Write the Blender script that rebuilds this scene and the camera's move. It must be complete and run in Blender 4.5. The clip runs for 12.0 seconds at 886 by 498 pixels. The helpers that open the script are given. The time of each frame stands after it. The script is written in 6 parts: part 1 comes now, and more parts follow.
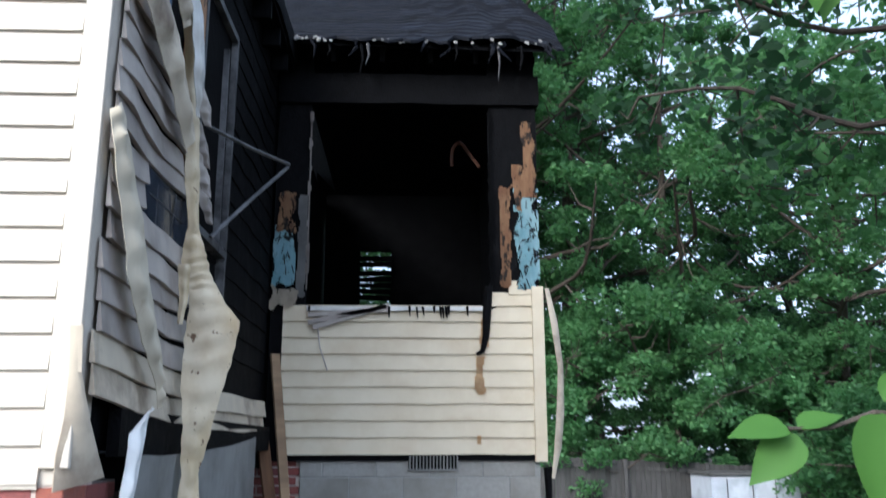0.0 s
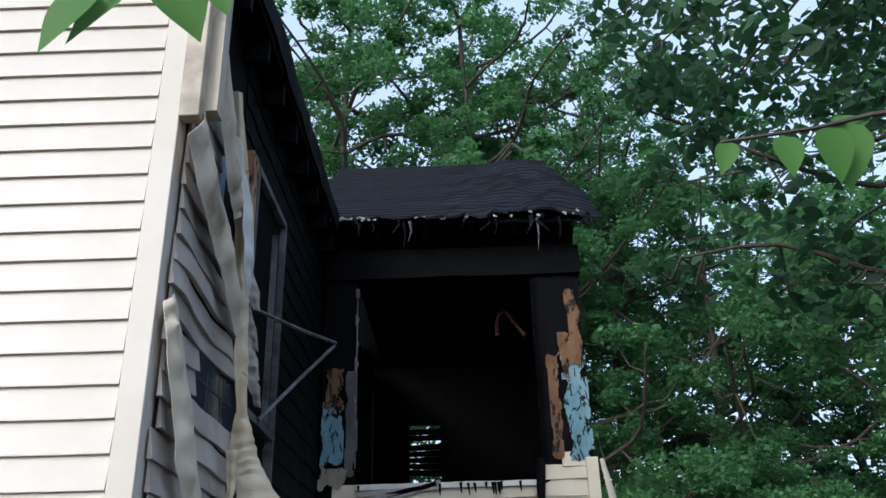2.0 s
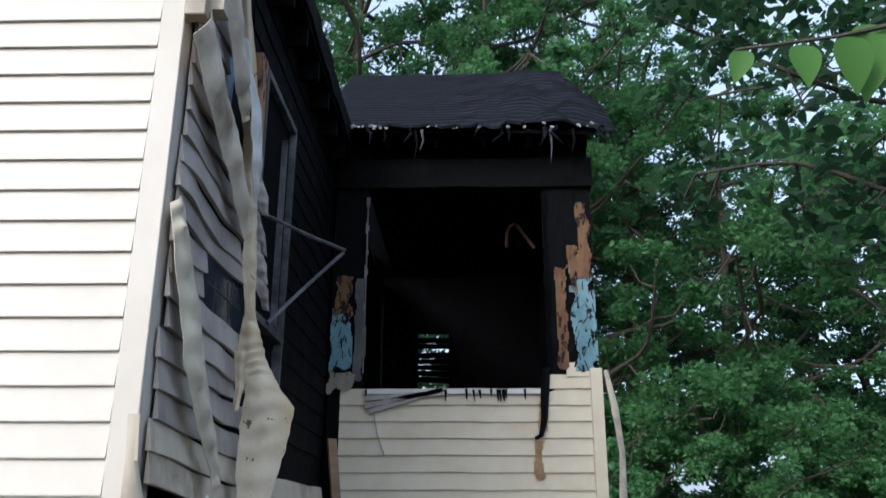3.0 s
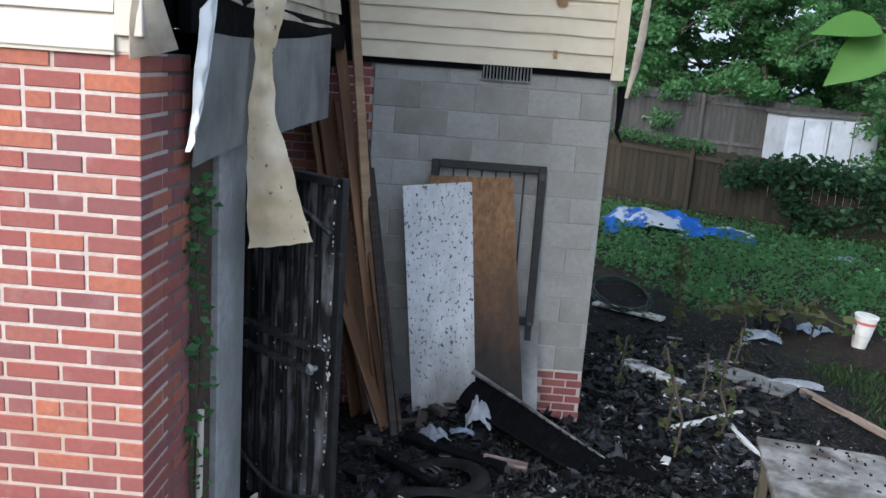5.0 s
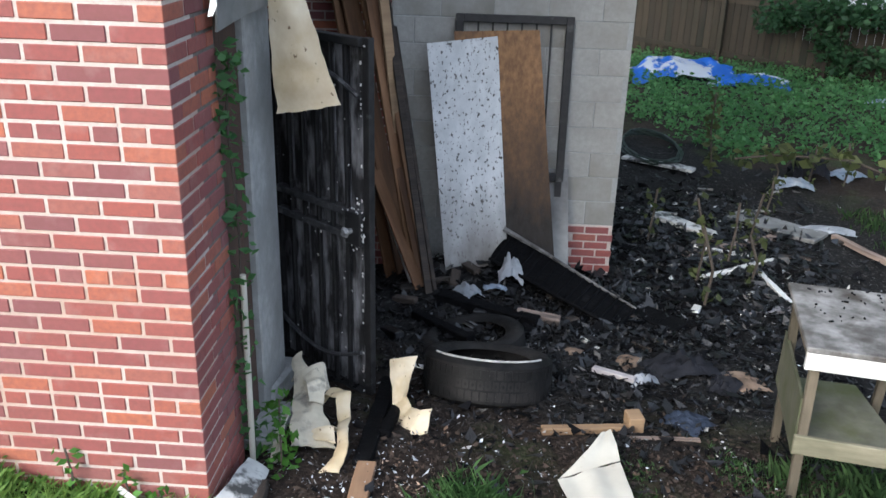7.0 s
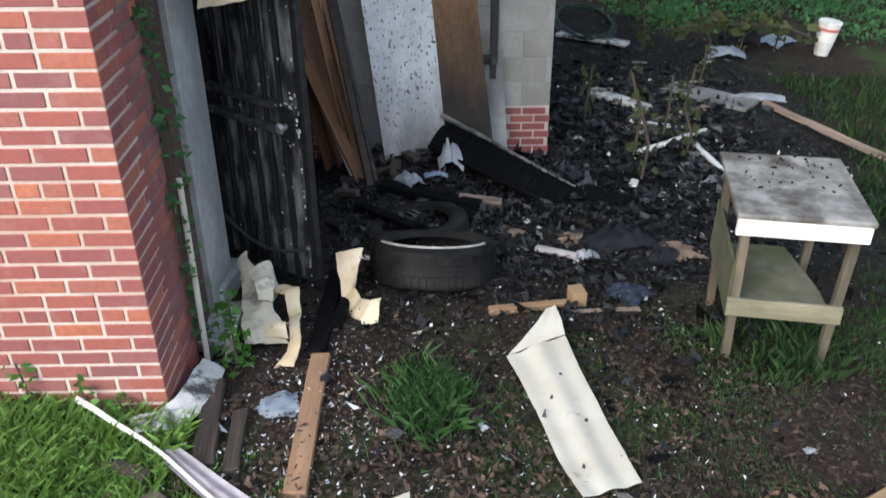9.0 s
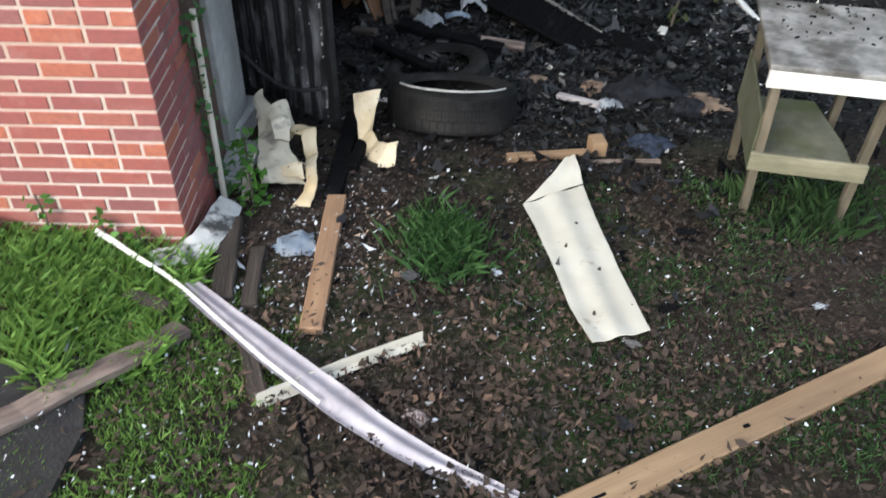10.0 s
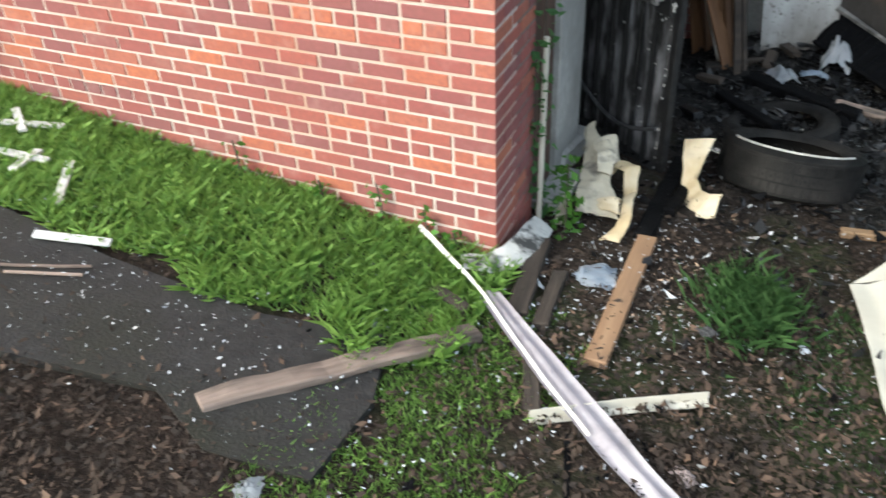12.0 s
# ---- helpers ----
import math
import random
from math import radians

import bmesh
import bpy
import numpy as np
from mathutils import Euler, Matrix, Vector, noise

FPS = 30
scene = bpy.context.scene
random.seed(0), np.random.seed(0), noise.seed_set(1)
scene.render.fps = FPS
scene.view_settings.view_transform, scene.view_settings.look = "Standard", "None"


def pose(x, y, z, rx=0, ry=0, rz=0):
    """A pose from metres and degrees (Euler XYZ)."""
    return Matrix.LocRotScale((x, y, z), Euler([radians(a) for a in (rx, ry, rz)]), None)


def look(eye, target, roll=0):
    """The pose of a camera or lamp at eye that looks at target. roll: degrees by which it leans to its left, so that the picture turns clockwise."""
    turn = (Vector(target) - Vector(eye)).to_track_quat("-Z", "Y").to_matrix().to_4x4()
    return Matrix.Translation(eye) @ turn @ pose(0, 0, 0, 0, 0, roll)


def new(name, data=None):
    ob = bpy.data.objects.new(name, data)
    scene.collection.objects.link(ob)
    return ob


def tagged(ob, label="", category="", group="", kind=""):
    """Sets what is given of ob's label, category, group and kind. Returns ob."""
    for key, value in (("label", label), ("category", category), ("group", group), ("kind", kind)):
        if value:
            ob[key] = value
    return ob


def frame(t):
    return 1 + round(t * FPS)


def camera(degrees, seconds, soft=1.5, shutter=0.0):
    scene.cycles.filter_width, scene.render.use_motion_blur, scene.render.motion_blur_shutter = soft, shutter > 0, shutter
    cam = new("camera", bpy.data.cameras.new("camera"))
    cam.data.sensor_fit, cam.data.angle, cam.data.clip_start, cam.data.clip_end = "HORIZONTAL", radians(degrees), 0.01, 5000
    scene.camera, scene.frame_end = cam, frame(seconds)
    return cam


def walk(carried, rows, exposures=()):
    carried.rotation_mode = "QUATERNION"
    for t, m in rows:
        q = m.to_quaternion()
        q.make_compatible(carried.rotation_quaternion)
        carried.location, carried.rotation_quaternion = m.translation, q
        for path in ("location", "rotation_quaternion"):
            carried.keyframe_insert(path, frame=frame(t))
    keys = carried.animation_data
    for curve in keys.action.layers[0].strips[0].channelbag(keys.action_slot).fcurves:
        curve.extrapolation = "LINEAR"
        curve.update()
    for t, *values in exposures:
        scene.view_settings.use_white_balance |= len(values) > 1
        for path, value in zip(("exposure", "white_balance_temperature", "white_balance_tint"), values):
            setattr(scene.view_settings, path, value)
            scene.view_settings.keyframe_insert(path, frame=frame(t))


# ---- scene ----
cam = camera(55.40, 12.0, shutter=0.3)
PATH = [
    (0, (1.064, -2.786, 2.372), (1.1500, -0.8392, 2.8233), -0.11),
    (0.5, (1.067, -2.790, 2.385), (1.0987, -0.8974, 3.0303), -1.19),
    (1, (1.070, -2.805, 2.389), (1.0590, -0.9469, 3.1302), -1.26),
    (1.5, (1.075, -2.819, 2.394), (1.0553, -0.9880, 3.1970), -1.46),
    (2, (1.076, -2.821, 2.397), (1.0559, -0.9995, 3.2230), -1.57),
    (2.5, (1.078, -2.815, 2.393), (1.0439, -0.9702, 3.1661), -1.01),
    (3, (1.100, -2.804, 2.388), (1.0440, -0.9072, 3.0206), 0.18),
    (3.5, (1.107, -2.788, 2.369), (1.0192, -0.8268, 2.7528), 2.44),
    (3.7, (1.108, -2.776, 2.357), (1.0211, -0.7842, 2.5113), 3.36),
    (5.3, (1.102, -2.730, 2.288), (1.0386, -0.7792, 1.8501), 4.13),
    (5.5, (1.099, -2.728, 2.289), (1.0357, -0.7743, 1.8656), 3.85),
    (6, (1.096, -2.726, 2.285), (1.0382, -0.7891, 1.7904), 3.51),
    (6.5, (1.091, -2.731, 2.292), (1.0380, -0.8452, 1.6280), 1.21),
    (7, (1.082, -2.743, 2.286), (0.9765, -0.8914, 1.5367), 1.58),
    (7.2, (1.086, -2.743, 2.282), (1.0133, -0.8993, 1.5105), 2.03),
    (8.8, (1.097, -2.775, 2.269), (1.1706, -0.9996, 1.3514), 1.55),
    (9, (1.092, -2.759, 2.300), (1.1251, -1.0196, 1.3133), -0.26),
    (9.5, (1.096, -2.749, 2.271), (1.1761, -1.0839, 1.1661), 0.77),
    (10, (1.083, -2.742, 2.273), (1.0809, -1.2066, 0.9908), 0.96),
    (10.5, (1.075, -2.750, 2.274), (0.9891, -1.2881, 0.9116), 1.55),
    (11, (1.070, -2.755, 2.275), (0.7906, -1.3783, 0.8515), 2.41),
    (11.5, (1.062, -2.770, 2.278), (0.6472, -1.3063, 0.9797), 1.78),
    (12, (1.069, -2.780, 2.280), (0.3803, -1.3415, 1.0735), -3.05),
]
EXPOSURES = [(0.0, 0.55, 5200, 8), (0.6, 0.3, 5200, 8), (1.5, -0.02, 5200, 8), (2.5, 0.02, 5200, 8), (3.5, 0.12, 5250, 8), (5.3, 0.38, 5350, 8), (6.5, 0.25, 5450, 8), (7.0, 0.58, 5500, 8), (9.0, 0.5, 5600, 7), (11.0, 0.66, 5750, 3), (12.0, 0.76, 5850, 1)]
SKY, SUN = 0.15, 0.75
walk(cam, [(t, look(e, a, r)) for t, e, a, r in PATH], EXPOSURES)

# ---- world and sun ----
world = bpy.data.worlds.new("sky")
scene.world = world
world.use_nodes = True
wn, wl = world.node_tree.nodes, world.node_tree.links
sky = wn.new("ShaderNodeTexSky")
sky.sky_type, sky.sun_disc = "NISHITA", False
sky.sun_elevation, sky.sun_rotation = radians(30), radians(216)
sky.air_density, sky.dust_density, sky.ozone_density = 1.0, 9.0, 1.0
veil = wn.new("ShaderNodeMix")          # thin bright cloud over the whole sky
veil.data_type, veil.blend_type = "RGBA", "ADD"
veil.inputs[0].default_value, veil.inputs[7].default_value = 1.0, (4.2, 4.3, 4.5, 1)
wl.new(sky.outputs[0], veil.inputs[6])
wl.new(veil.outputs[2], wn["Background"].inputs[0])
wn["Background"].inputs[1].default_value = SKY
sun = new("sun", bpy.data.lights.new("sun", "SUN"))
sun.data.energy, sun.data.angle, sun.data.color = SUN, radians(20), (1.0, 0.96, 0.90)
sun.matrix_world = look((-5.0, -7.0, 5.0), (0, 0, 0))


# ---- mesh helpers ----
def bm_box(bm, x0, x1, y0, y1, z0, z1, m=None):
    vs = [bm.verts.new(m @ Vector(c) if m else c) for c in
          ((x0, y0, z0), (x1, y0, z0), (x1, y1, z0), (x0, y1, z0), (x0, y0, z1), (x1, y0, z1), (x1, y1, z1), (x0, y1, z1))]
    for f in ((3, 2, 1, 0), (4, 5, 6, 7), (0, 1, 5, 4), (1, 2, 6, 5), (2, 3, 7, 6), (3, 0, 4, 7)):
        bm.faces.new([vs[i] for i in f])
    return vs


def box(x0, x1, y0, y1, z0, z1, bevel=0.0, m=None):
    bm = bmesh.new()
    bm_box(bm, x0, x1, y0, y1, z0, z1, m)
    if bevel:
        bmesh.ops.bevel(bm, geom=bm.edges[:], offset=bevel, segments=1, affect="EDGES")
    return bm


def tube(bm, pts, radii, n=8, closed=False):
    """A round bar along pts; radii a number or one for each point."""
    pts = [Vector(p) for p in pts]
    rr = radii if isinstance(radii, (list, tuple)) else [radii] * len(pts)
    rings = []
    for i, p in enumerate(pts):
        a = pts[i - 1] if i or closed else p
        b = pts[(i + 1) % len(pts)] if closed or i < len(pts) - 1 else p
        d = (b - a).normalized()
        s = d.cross(Vector((0.31, 0.22, 0.93))).normalized()
        u = d.cross(s)
        rings.append([bm.verts.new(p + rr[i] * (s * math.cos(k * math.tau / n) + u * math.sin(k * math.tau / n))) for k in range(n)])
    for i in range(len(rings) if closed else len(rings) - 1):
        a, b = rings[i], rings[(i + 1) % len(rings)]
        for k in range(n):
            bm.faces.new((a[k], a[(k + 1) % n], b[(k + 1) % n], b[k]))
    if not closed:
        bm.faces.new(rings[0][::-1])
        bm.faces.new(rings[-1])
    return bm


def ribbon(bm, mid, wide, thick=0.004, curl=0.0, cross=6, rib=0.0, ribs=2):
    """A bent strip along the points mid; wide: the half-width vector at each point; curl bows it across, ribs run along it."""
    top, low = [], []
    n = len(mid)
    for i in range(n):
        p, w = Vector(mid[i]), Vector(wide[i])
        d = (Vector(mid[min(i + 1, n - 1)]) - Vector(mid[max(i - 1, 0)])).normalized()
        nn = d.cross(w).normalized()
        c = curl[i] if isinstance(curl, (list, tuple)) else curl
        top.append([]), low.append([])
        for k in range(cross + 1):
            s = 2 * k / cross - 1
            q = p + w * s + nn * (c * (1 - s * s) + rib * math.cos(math.pi * ribs * s))
            top[-1].append(bm.verts.new(q + nn * thick))
            low[-1].append(bm.verts.new(q))
    for i in range(n - 1):
        for k in range(cross):
            bm.faces.new((top[i][k], top[i][k + 1], top[i + 1][k + 1], top[i + 1][k]))
            bm.faces.new((low[i][k + 1], low[i][k], low[i + 1][k], low[i + 1][k + 1]))
        for k in (0, cross):
            bm.faces.new((top[i][k], low[i][k], low[i + 1][k], top[i + 1][k]))
    for i in (0, n - 1):
        for k in range(cross):
            bm.faces.new((top[i][k], top[i][k + 1], low[i][k + 1], low[i][k]))
    return bm


def smooth_path(pts, n=5):
    """Catmull-Rom through pts, n pieces a span; pts of any length."""
    pts = [np.array(p, float) for p in pts]
    out = []
    for i in range(len(pts) - 1):
        p0, p1, p2, p3 = pts[max(i - 1, 0)], pts[i], pts[i + 1], pts[min(i + 2, len(pts) - 1)]
        for k in range(n):
            t = k / n
            out.append(0.5 * (2 * p1 + (p2 - p0) * t + (2 * p0 - 5 * p1 + 4 * p2 - p3) * t * t + (3 * p1 - p0 - 3 * p2 + p3) * t ** 3))
    return out + [pts[-1]]


def roughen(bm, amount, scale=3.0, seed=0.0):
    for v in bm.verts:
        v.co += amount * noise.noise_vector(v.co * scale + Vector((seed, seed * 1.7, 0)))
    return bm


def mesh_of(name, bm, material, smooth=False):
    me = bpy.data.meshes.new(name)
    bmesh.ops.recalc_face_normals(bm, faces=bm.faces)
    bm.to_mesh(me)
    bm.free()
    me.materials.append(material)
    if smooth:
        me.shade_smooth()
        me.set_sharp_from_angle(angle=radians(38))
    return me


def part(name, bm, material, parent, label="", smooth=False):
    ob = new(name, mesh_of(name, bm, material, smooth))
    ob.parent = parent
    return tagged(ob, label)


def thing(name, label, category, at=None, group="", bm=None, material=None, kind="", smooth=False):
    ob = new(name, mesh_of(name, bm, material, smooth) if bm else None)
    if at is not None:
        ob.matrix_world = at
    return tagged(ob, label, category, group, kind)


def raw(name, verts, faces, material, parent=None, smooth=False):
    """A mesh from arrays of corners and faces of one size."""
    verts, faces = np.asarray(verts, np.float32), np.asarray(faces, np.int32)
    me = bpy.data.meshes.new(name)
    me.vertices.add(len(verts))
    me.vertices.foreach_set("co", verts.ravel())
    me.loops.add(faces.size)
    me.loops.foreach_set("vertex_index", faces.ravel())
    me.polygons.add(len(faces))
    me.polygons.foreach_set("loop_start", np.arange(len(faces), dtype=np.int32) * faces.shape[1])
    me.materials.append(material)
    me.update(calc_edges=True)
    if smooth:
        me.shade_smooth()
    ob = new(name, me)
    ob.parent = parent
    return ob


# ---- materials ----
def graph(name):
    m = bpy.data.materials.new(name)
    m.use_nodes = True
    return m, m.node_tree.nodes, m.node_tree.links, m.node_tree.nodes["Principled BSDF"]


def ramp(ns, stops, fac=None, ls=None):
    r = ns.new("ShaderNodeValToRGB")
    while len(r.color_ramp.elements) < len(stops):
        r.color_ramp.elements.new(0.5)
    for e, (p, c) in zip(r.color_ramp.elements, stops):
        e.position, e.color = p, (*c, 1) if len(c) == 3 else c
    if fac:
        ls.new(fac, r.inputs[0])
    return r


def mixed(ns, ls, fac, a, b, how="MIX"):
    x = ns.new("ShaderNodeMix")
    x.data_type, x.blend_type = "RGBA", how
    for value, sock in ((fac, x.inputs[0]), (a, x.inputs[6]), (b, x.inputs[7])):
        if isinstance(value, (int, float)):
            sock.default_value = value
        elif isinstance(value, tuple):
            sock.default_value = (*value, 1)
        else:
            ls.new(value, sock)
    return x.outputs[2]


def noise_tex(ns, ls, scale, stretch=(1, 1, 1), detail=5, source="Object", shift=True, rough=0.6):
    co = ns.new("ShaderNodeTexCoord")
    mp = ns.new("ShaderNodeMapping")
    mp.inputs["Scale"].default_value = stretch
    ls.new(co.outputs[source], mp.inputs[0])
    if shift:
        oi, vm = ns.new("ShaderNodeObjectInfo"), ns.new("ShaderNodeVectorMath")
        vm.operation = "SCALE"
        vm.inputs[0].default_value = (17, 29, 41)
        ls.new(oi.outputs["Random"], vm.inputs["Scale"])
        ls.new(vm.outputs[0], mp.inputs["Location"])
    nz = ns.new("ShaderNodeTexNoise")
    nz.inputs["Scale"].default_value, nz.inputs["Detail"].default_value = scale, detail
    nz.inputs["Roughness"].default_value = rough
    ls.new(mp.outputs[0], nz.inputs[0])
    return nz.outputs[0]


def bumped(ns, ls, bsdf, height, strength, distance=0.01):
    b = ns.new("ShaderNodeBump")
    b.inputs["Strength"].default_value, b.inputs["Distance"].default_value = strength, distance
    ls.new(height, b.inputs["Height"])
    ls.new(b.outputs[0], bsdf.inputs["Normal"])


def mat(name, c1, c2, c3=None, scale=8, coarse=1.2, stretch=(1, 1, 1), rough=0.7, bump=0.3, metal=0.0, vary=0.0, lo=0.35, hi=0.65, clo=0.45, chi=0.7, shift=True, spec=0.4):
    """Grain between c1 and c2, with larger patches of c3; vary: how much things differ in brightness."""
    m, ns, ls, bs = graph(name)
    fine = noise_tex(ns, ls, scale, stretch, shift=shift)
    col = ramp(ns, [(lo, c1), (hi, c2)], fine, ls).outputs[0]
    if c3:
        big = noise_tex(ns, ls, coarse, tuple(v ** 0.6 for v in stretch), shift=shift)
        msk = ramp(ns, [(clo, (0, 0, 0)), (chi, (1, 1, 1))], big, ls).outputs[0]
        col = mixed(ns, ls, msk, col, c3)
    if vary:
        oi = ns.new("ShaderNodeObjectInfo")
        v = ramp(ns, [(0, (1 - vary,) * 3), (1, (1, 1, 1))], oi.outputs["Random"], ls).outputs[0]
        col = mixed(ns, ls, 1.0, col, v, "MULTIPLY")
    ls.new(col, bs.inputs["Base Color"])
    rr = ramp(ns, [(0.3, (max(rough - 0.12, 0.05),) * 3), (0.7, (min(rough + 0.12, 1),) * 3)], fine, ls).outputs[0]
    ls.new(rr, bs.inputs["Roughness"])
    bs.inputs["Metallic"].default_value = metal
    bs.inputs["Specular IOR Level"].default_value = spec
    if bump:
        bumped(ns, ls, bs, noise_tex(ns, ls, scale * 3, stretch, shift=shift), bump)
    return m


def brick_material(name, stops, dirt):
    m, ns, ls, bs = graph(name)
    oi = ns.new("ShaderNodeObjectInfo")
    gi = ns.new("ShaderNodeNewGeometry")
    add = ns.new("ShaderNodeMath")
    add.operation = "ADD"
    ls.new(oi.outputs["Random"], add.inputs[0])
    ls.new(gi.outputs["Random Per Island"], add.inputs[1])
    frac = ns.new("ShaderNodeMath")
    frac.operation = "FRACT"
    ls.new(add.outputs[0], frac.inputs[0])
    r = ramp(ns, stops, frac.outputs[0], ls)
    grain = noise_tex(ns, ls, 45, detail=6)
    col = mixed(ns, ls, ramp(ns, [(0.35, (0, 0, 0)), (0.75, (0.6, 0.6, 0.6))], grain, ls).outputs[0], r.outputs[0], dirt)
    big = noise_tex(ns, ls, 7)
    col = mixed(ns, ls, ramp(ns, [(0.55, (0, 0, 0)), (0.85, (0.35, 0.35, 0.35))], big, ls).outputs[0], col, (0.42, 0.30, 0.27))
    ls.new(col, bs.inputs["Base Color"])
    bs.inputs["Roughness"].default_value = 0.85
    bumped(ns, ls, bs, grain, 0.5, 0.004)
    return m


BRICK = brick_material("brick_red", [(0, (0.29, 0.082, 0.07)), (0.25, (0.20, 0.078, 0.082)), (0.45, (0.32, 0.092, 0.068)), (0.62, (0.23, 0.072, 0.072)), (0.8, (0.42, 0.135, 0.068)), (1, (0.22, 0.09, 0.095))], (0.17, 0.07, 0.062))
MORTAR = mat("mortar_pale", (0.47, 0.40, 0.365), (0.58, 0.51, 0.465), (0.42, 0.29, 0.22), scale=60, rough=0.95, bump=0.4)
CHAR_GLOSS = mat("tarry_char", (0.004, 0.004, 0.005), (0.012, 0.012, 0.014), (0.03, 0.031, 0.034), scale=24, coarse=8, rough=0.38, bump=0.6, clo=0.6, chi=0.9, spec=0.6)
DARK_WOOD = mat("rotten_timber", (0.035, 0.028, 0.023), (0.085, 0.066, 0.053), (0.02, 0.017, 0.014), scale=12, coarse=4, stretch=(0.15, 2, 2), rough=0.9, bump=0.8, vary=0.3)
# Darker mortar for the return: soot, with that side's shade put into colour.
MORTAR_SOOT_SHADE = mat("mortar_soot_and_shade", (0.12, 0.10, 0.09), (0.20, 0.175, 0.155), (0.14, 0.12, 0.11), scale=60, rough=0.95, bump=0.4)
VINYL = mat("vinyl_cream", (0.56, 0.51, 0.44), (0.61, 0.565, 0.49), (0.51, 0.46, 0.38), scale=3, coarse=0.8, rough=0.45, bump=0.03, vary=0.04, shift=False)
VINYL_WARM = mat("vinyl_heat_yellowed", (0.66, 0.575, 0.41), (0.72, 0.64, 0.48), (0.58, 0.47, 0.31), scale=4, coarse=2.2, rough=0.5, bump=0.05, vary=0.06, clo=0.52, chi=0.8)
VINYL_BURNT = mat("vinyl_scorched", (0.50, 0.43, 0.33), (0.64, 0.56, 0.43), (0.20, 0.15, 0.11), scale=5, coarse=3.0, rough=0.55, bump=0.12, vary=0.2, clo=0.5, chi=0.72)
# Greyed by soot; the side wall's shade is put into this grey too.
VINYL_GREY = mat("vinyl_soot_shade_grey", (0.36, 0.32, 0.29), (0.48, 0.43, 0.38), (0.20, 0.17, 0.155), scale=5, coarse=2.0, rough=0.55, bump=0.1, vary=0.15)
CHAR = mat("charred_wood", (0.0025, 0.0026, 0.0032), (0.0065, 0.0066, 0.0075), (0.022, 0.0225, 0.024), scale=28, coarse=4, stretch=(1, 1, 0.5), rough=0.75, bump=0.9, clo=0.6, chi=0.9, spec=0.06)
# Soot of the burnt rooms, blackened further for the dark of interiors and openings.
SOOT_AND_DARK = mat("soot_and_dark", (0.0025, 0.0025, 0.003), (0.006, 0.006, 0.0065), scale=6, rough=0.95, bump=0.4, spec=0.05)
SCORCH = mat("scorched_sheathing", (0.25, 0.125, 0.065), (0.40, 0.24, 0.13), (0.03, 0.025, 0.022), scale=14, coarse=15, stretch=(1, 1, 0.35), rough=0.85, bump=0.5, clo=0.52, chi=0.6)
FOAM = mat("blue_foam_board", (0.24, 0.48, 0.56), (0.42, 0.64, 0.70), (0.02, 0.03, 0.035), scale=9, coarse=20, stretch=(1, 1, 0.5), rough=0.7, bump=0.4, clo=0.57, chi=0.63)
CMU = mat("painted_block_grey", (0.30, 0.295, 0.275), (0.355, 0.35, 0.33), (0.20, 0.19, 0.165), scale=30, coarse=1.1, rough=0.9, bump=0.25, vary=0.02)
CMU_JOINT = mat("block_joint", (0.275, 0.28, 0.27), (0.335, 0.34, 0.33), scale=40, rough=0.95, bump=0.4)
CONCRETE = mat("concrete_grey", (0.27, 0.27, 0.26), (0.36, 0.36, 0.35), (0.20, 0.20, 0.19), scale=18, coarse=2, rough=0.9, bump=0.4)
SLAB = mat("slab_dark", (0.018, 0.017, 0.017), (0.038, 0.036, 0.035), (0.022, 0.022, 0.015), scale=25, coarse=1.8, rough=0.85, bump=0.6)
SHINGLE = mat("shingle_charcoal", (0.005, 0.0062, 0.0105), (0.0095, 0.012, 0.021), (0.02, 0.026, 0.044), scale=50, coarse=3, rough=0.6, bump=0.5, vary=0.6, clo=0.55, chi=0.9, spec=0.12)
IRON_PALE = mat("iron_pale_patched", (0.03, 0.03, 0.032), (0.085, 0.085, 0.088), (0.34, 0.34, 0.34), scale=24, coarse=10, rough=0.6, bump=0.3, metal=0.2, clo=0.55, chi=0.8)
IRON = mat("black_iron", (0.016, 0.016, 0.017), (0.036, 0.035, 0.035), (0.20, 0.195, 0.19), scale=20, coarse=8, rough=0.55, bump=0.2, metal=0.3, clo=0.6, chi=0.85)
WOOD = mat("new_lumber", (0.24, 0.155, 0.085), (0.34, 0.235, 0.135), (0.17, 0.11, 0.065), scale=9, coarse=2, stretch=(0.12, 2, 2), rough=0.75, bump=0.35)
PLANK_BROWN = mat("brown_plank", (0.15, 0.075, 0.035), (0.26, 0.14, 0.07), (0.07, 0.04, 0.025), scale=10, coarse=2, stretch=(2, 2, 0.15), rough=0.75, bump=0.4, vary=0.45)
OLD_WOOD = mat("weathered_board", (0.23, 0.175, 0.145), (0.42, 0.325, 0.27), (0.055, 0.045, 0.04), scale=12, coarse=4, stretch=(0.15, 2, 2), rough=0.85, bump=0.8, vary=0.3, clo=0.5, chi=0.65)
WHITE = mat("white_paint", (0.70, 0.70, 0.68), (0.80, 0.80, 0.78), (0.55, 0.53, 0.48), scale=8, coarse=3, rough=0.5, bump=0.1, vary=0.1)
ALU = mat("pale_coil_metal", (0.42, 0.40, 0.42), (0.56, 0.54, 0.55), (0.20, 0.17, 0.17), scale=10, coarse=2.5, rough=0.42, bump=0.15, metal=0.25, clo=0.5, chi=0.75)
GLASS_DARK = mat("sooted_glass", (0.02, 0.025, 0.035), (0.05, 0.06, 0.08), scale=6, rough=0.12, bump=0.1, spec=0.6)


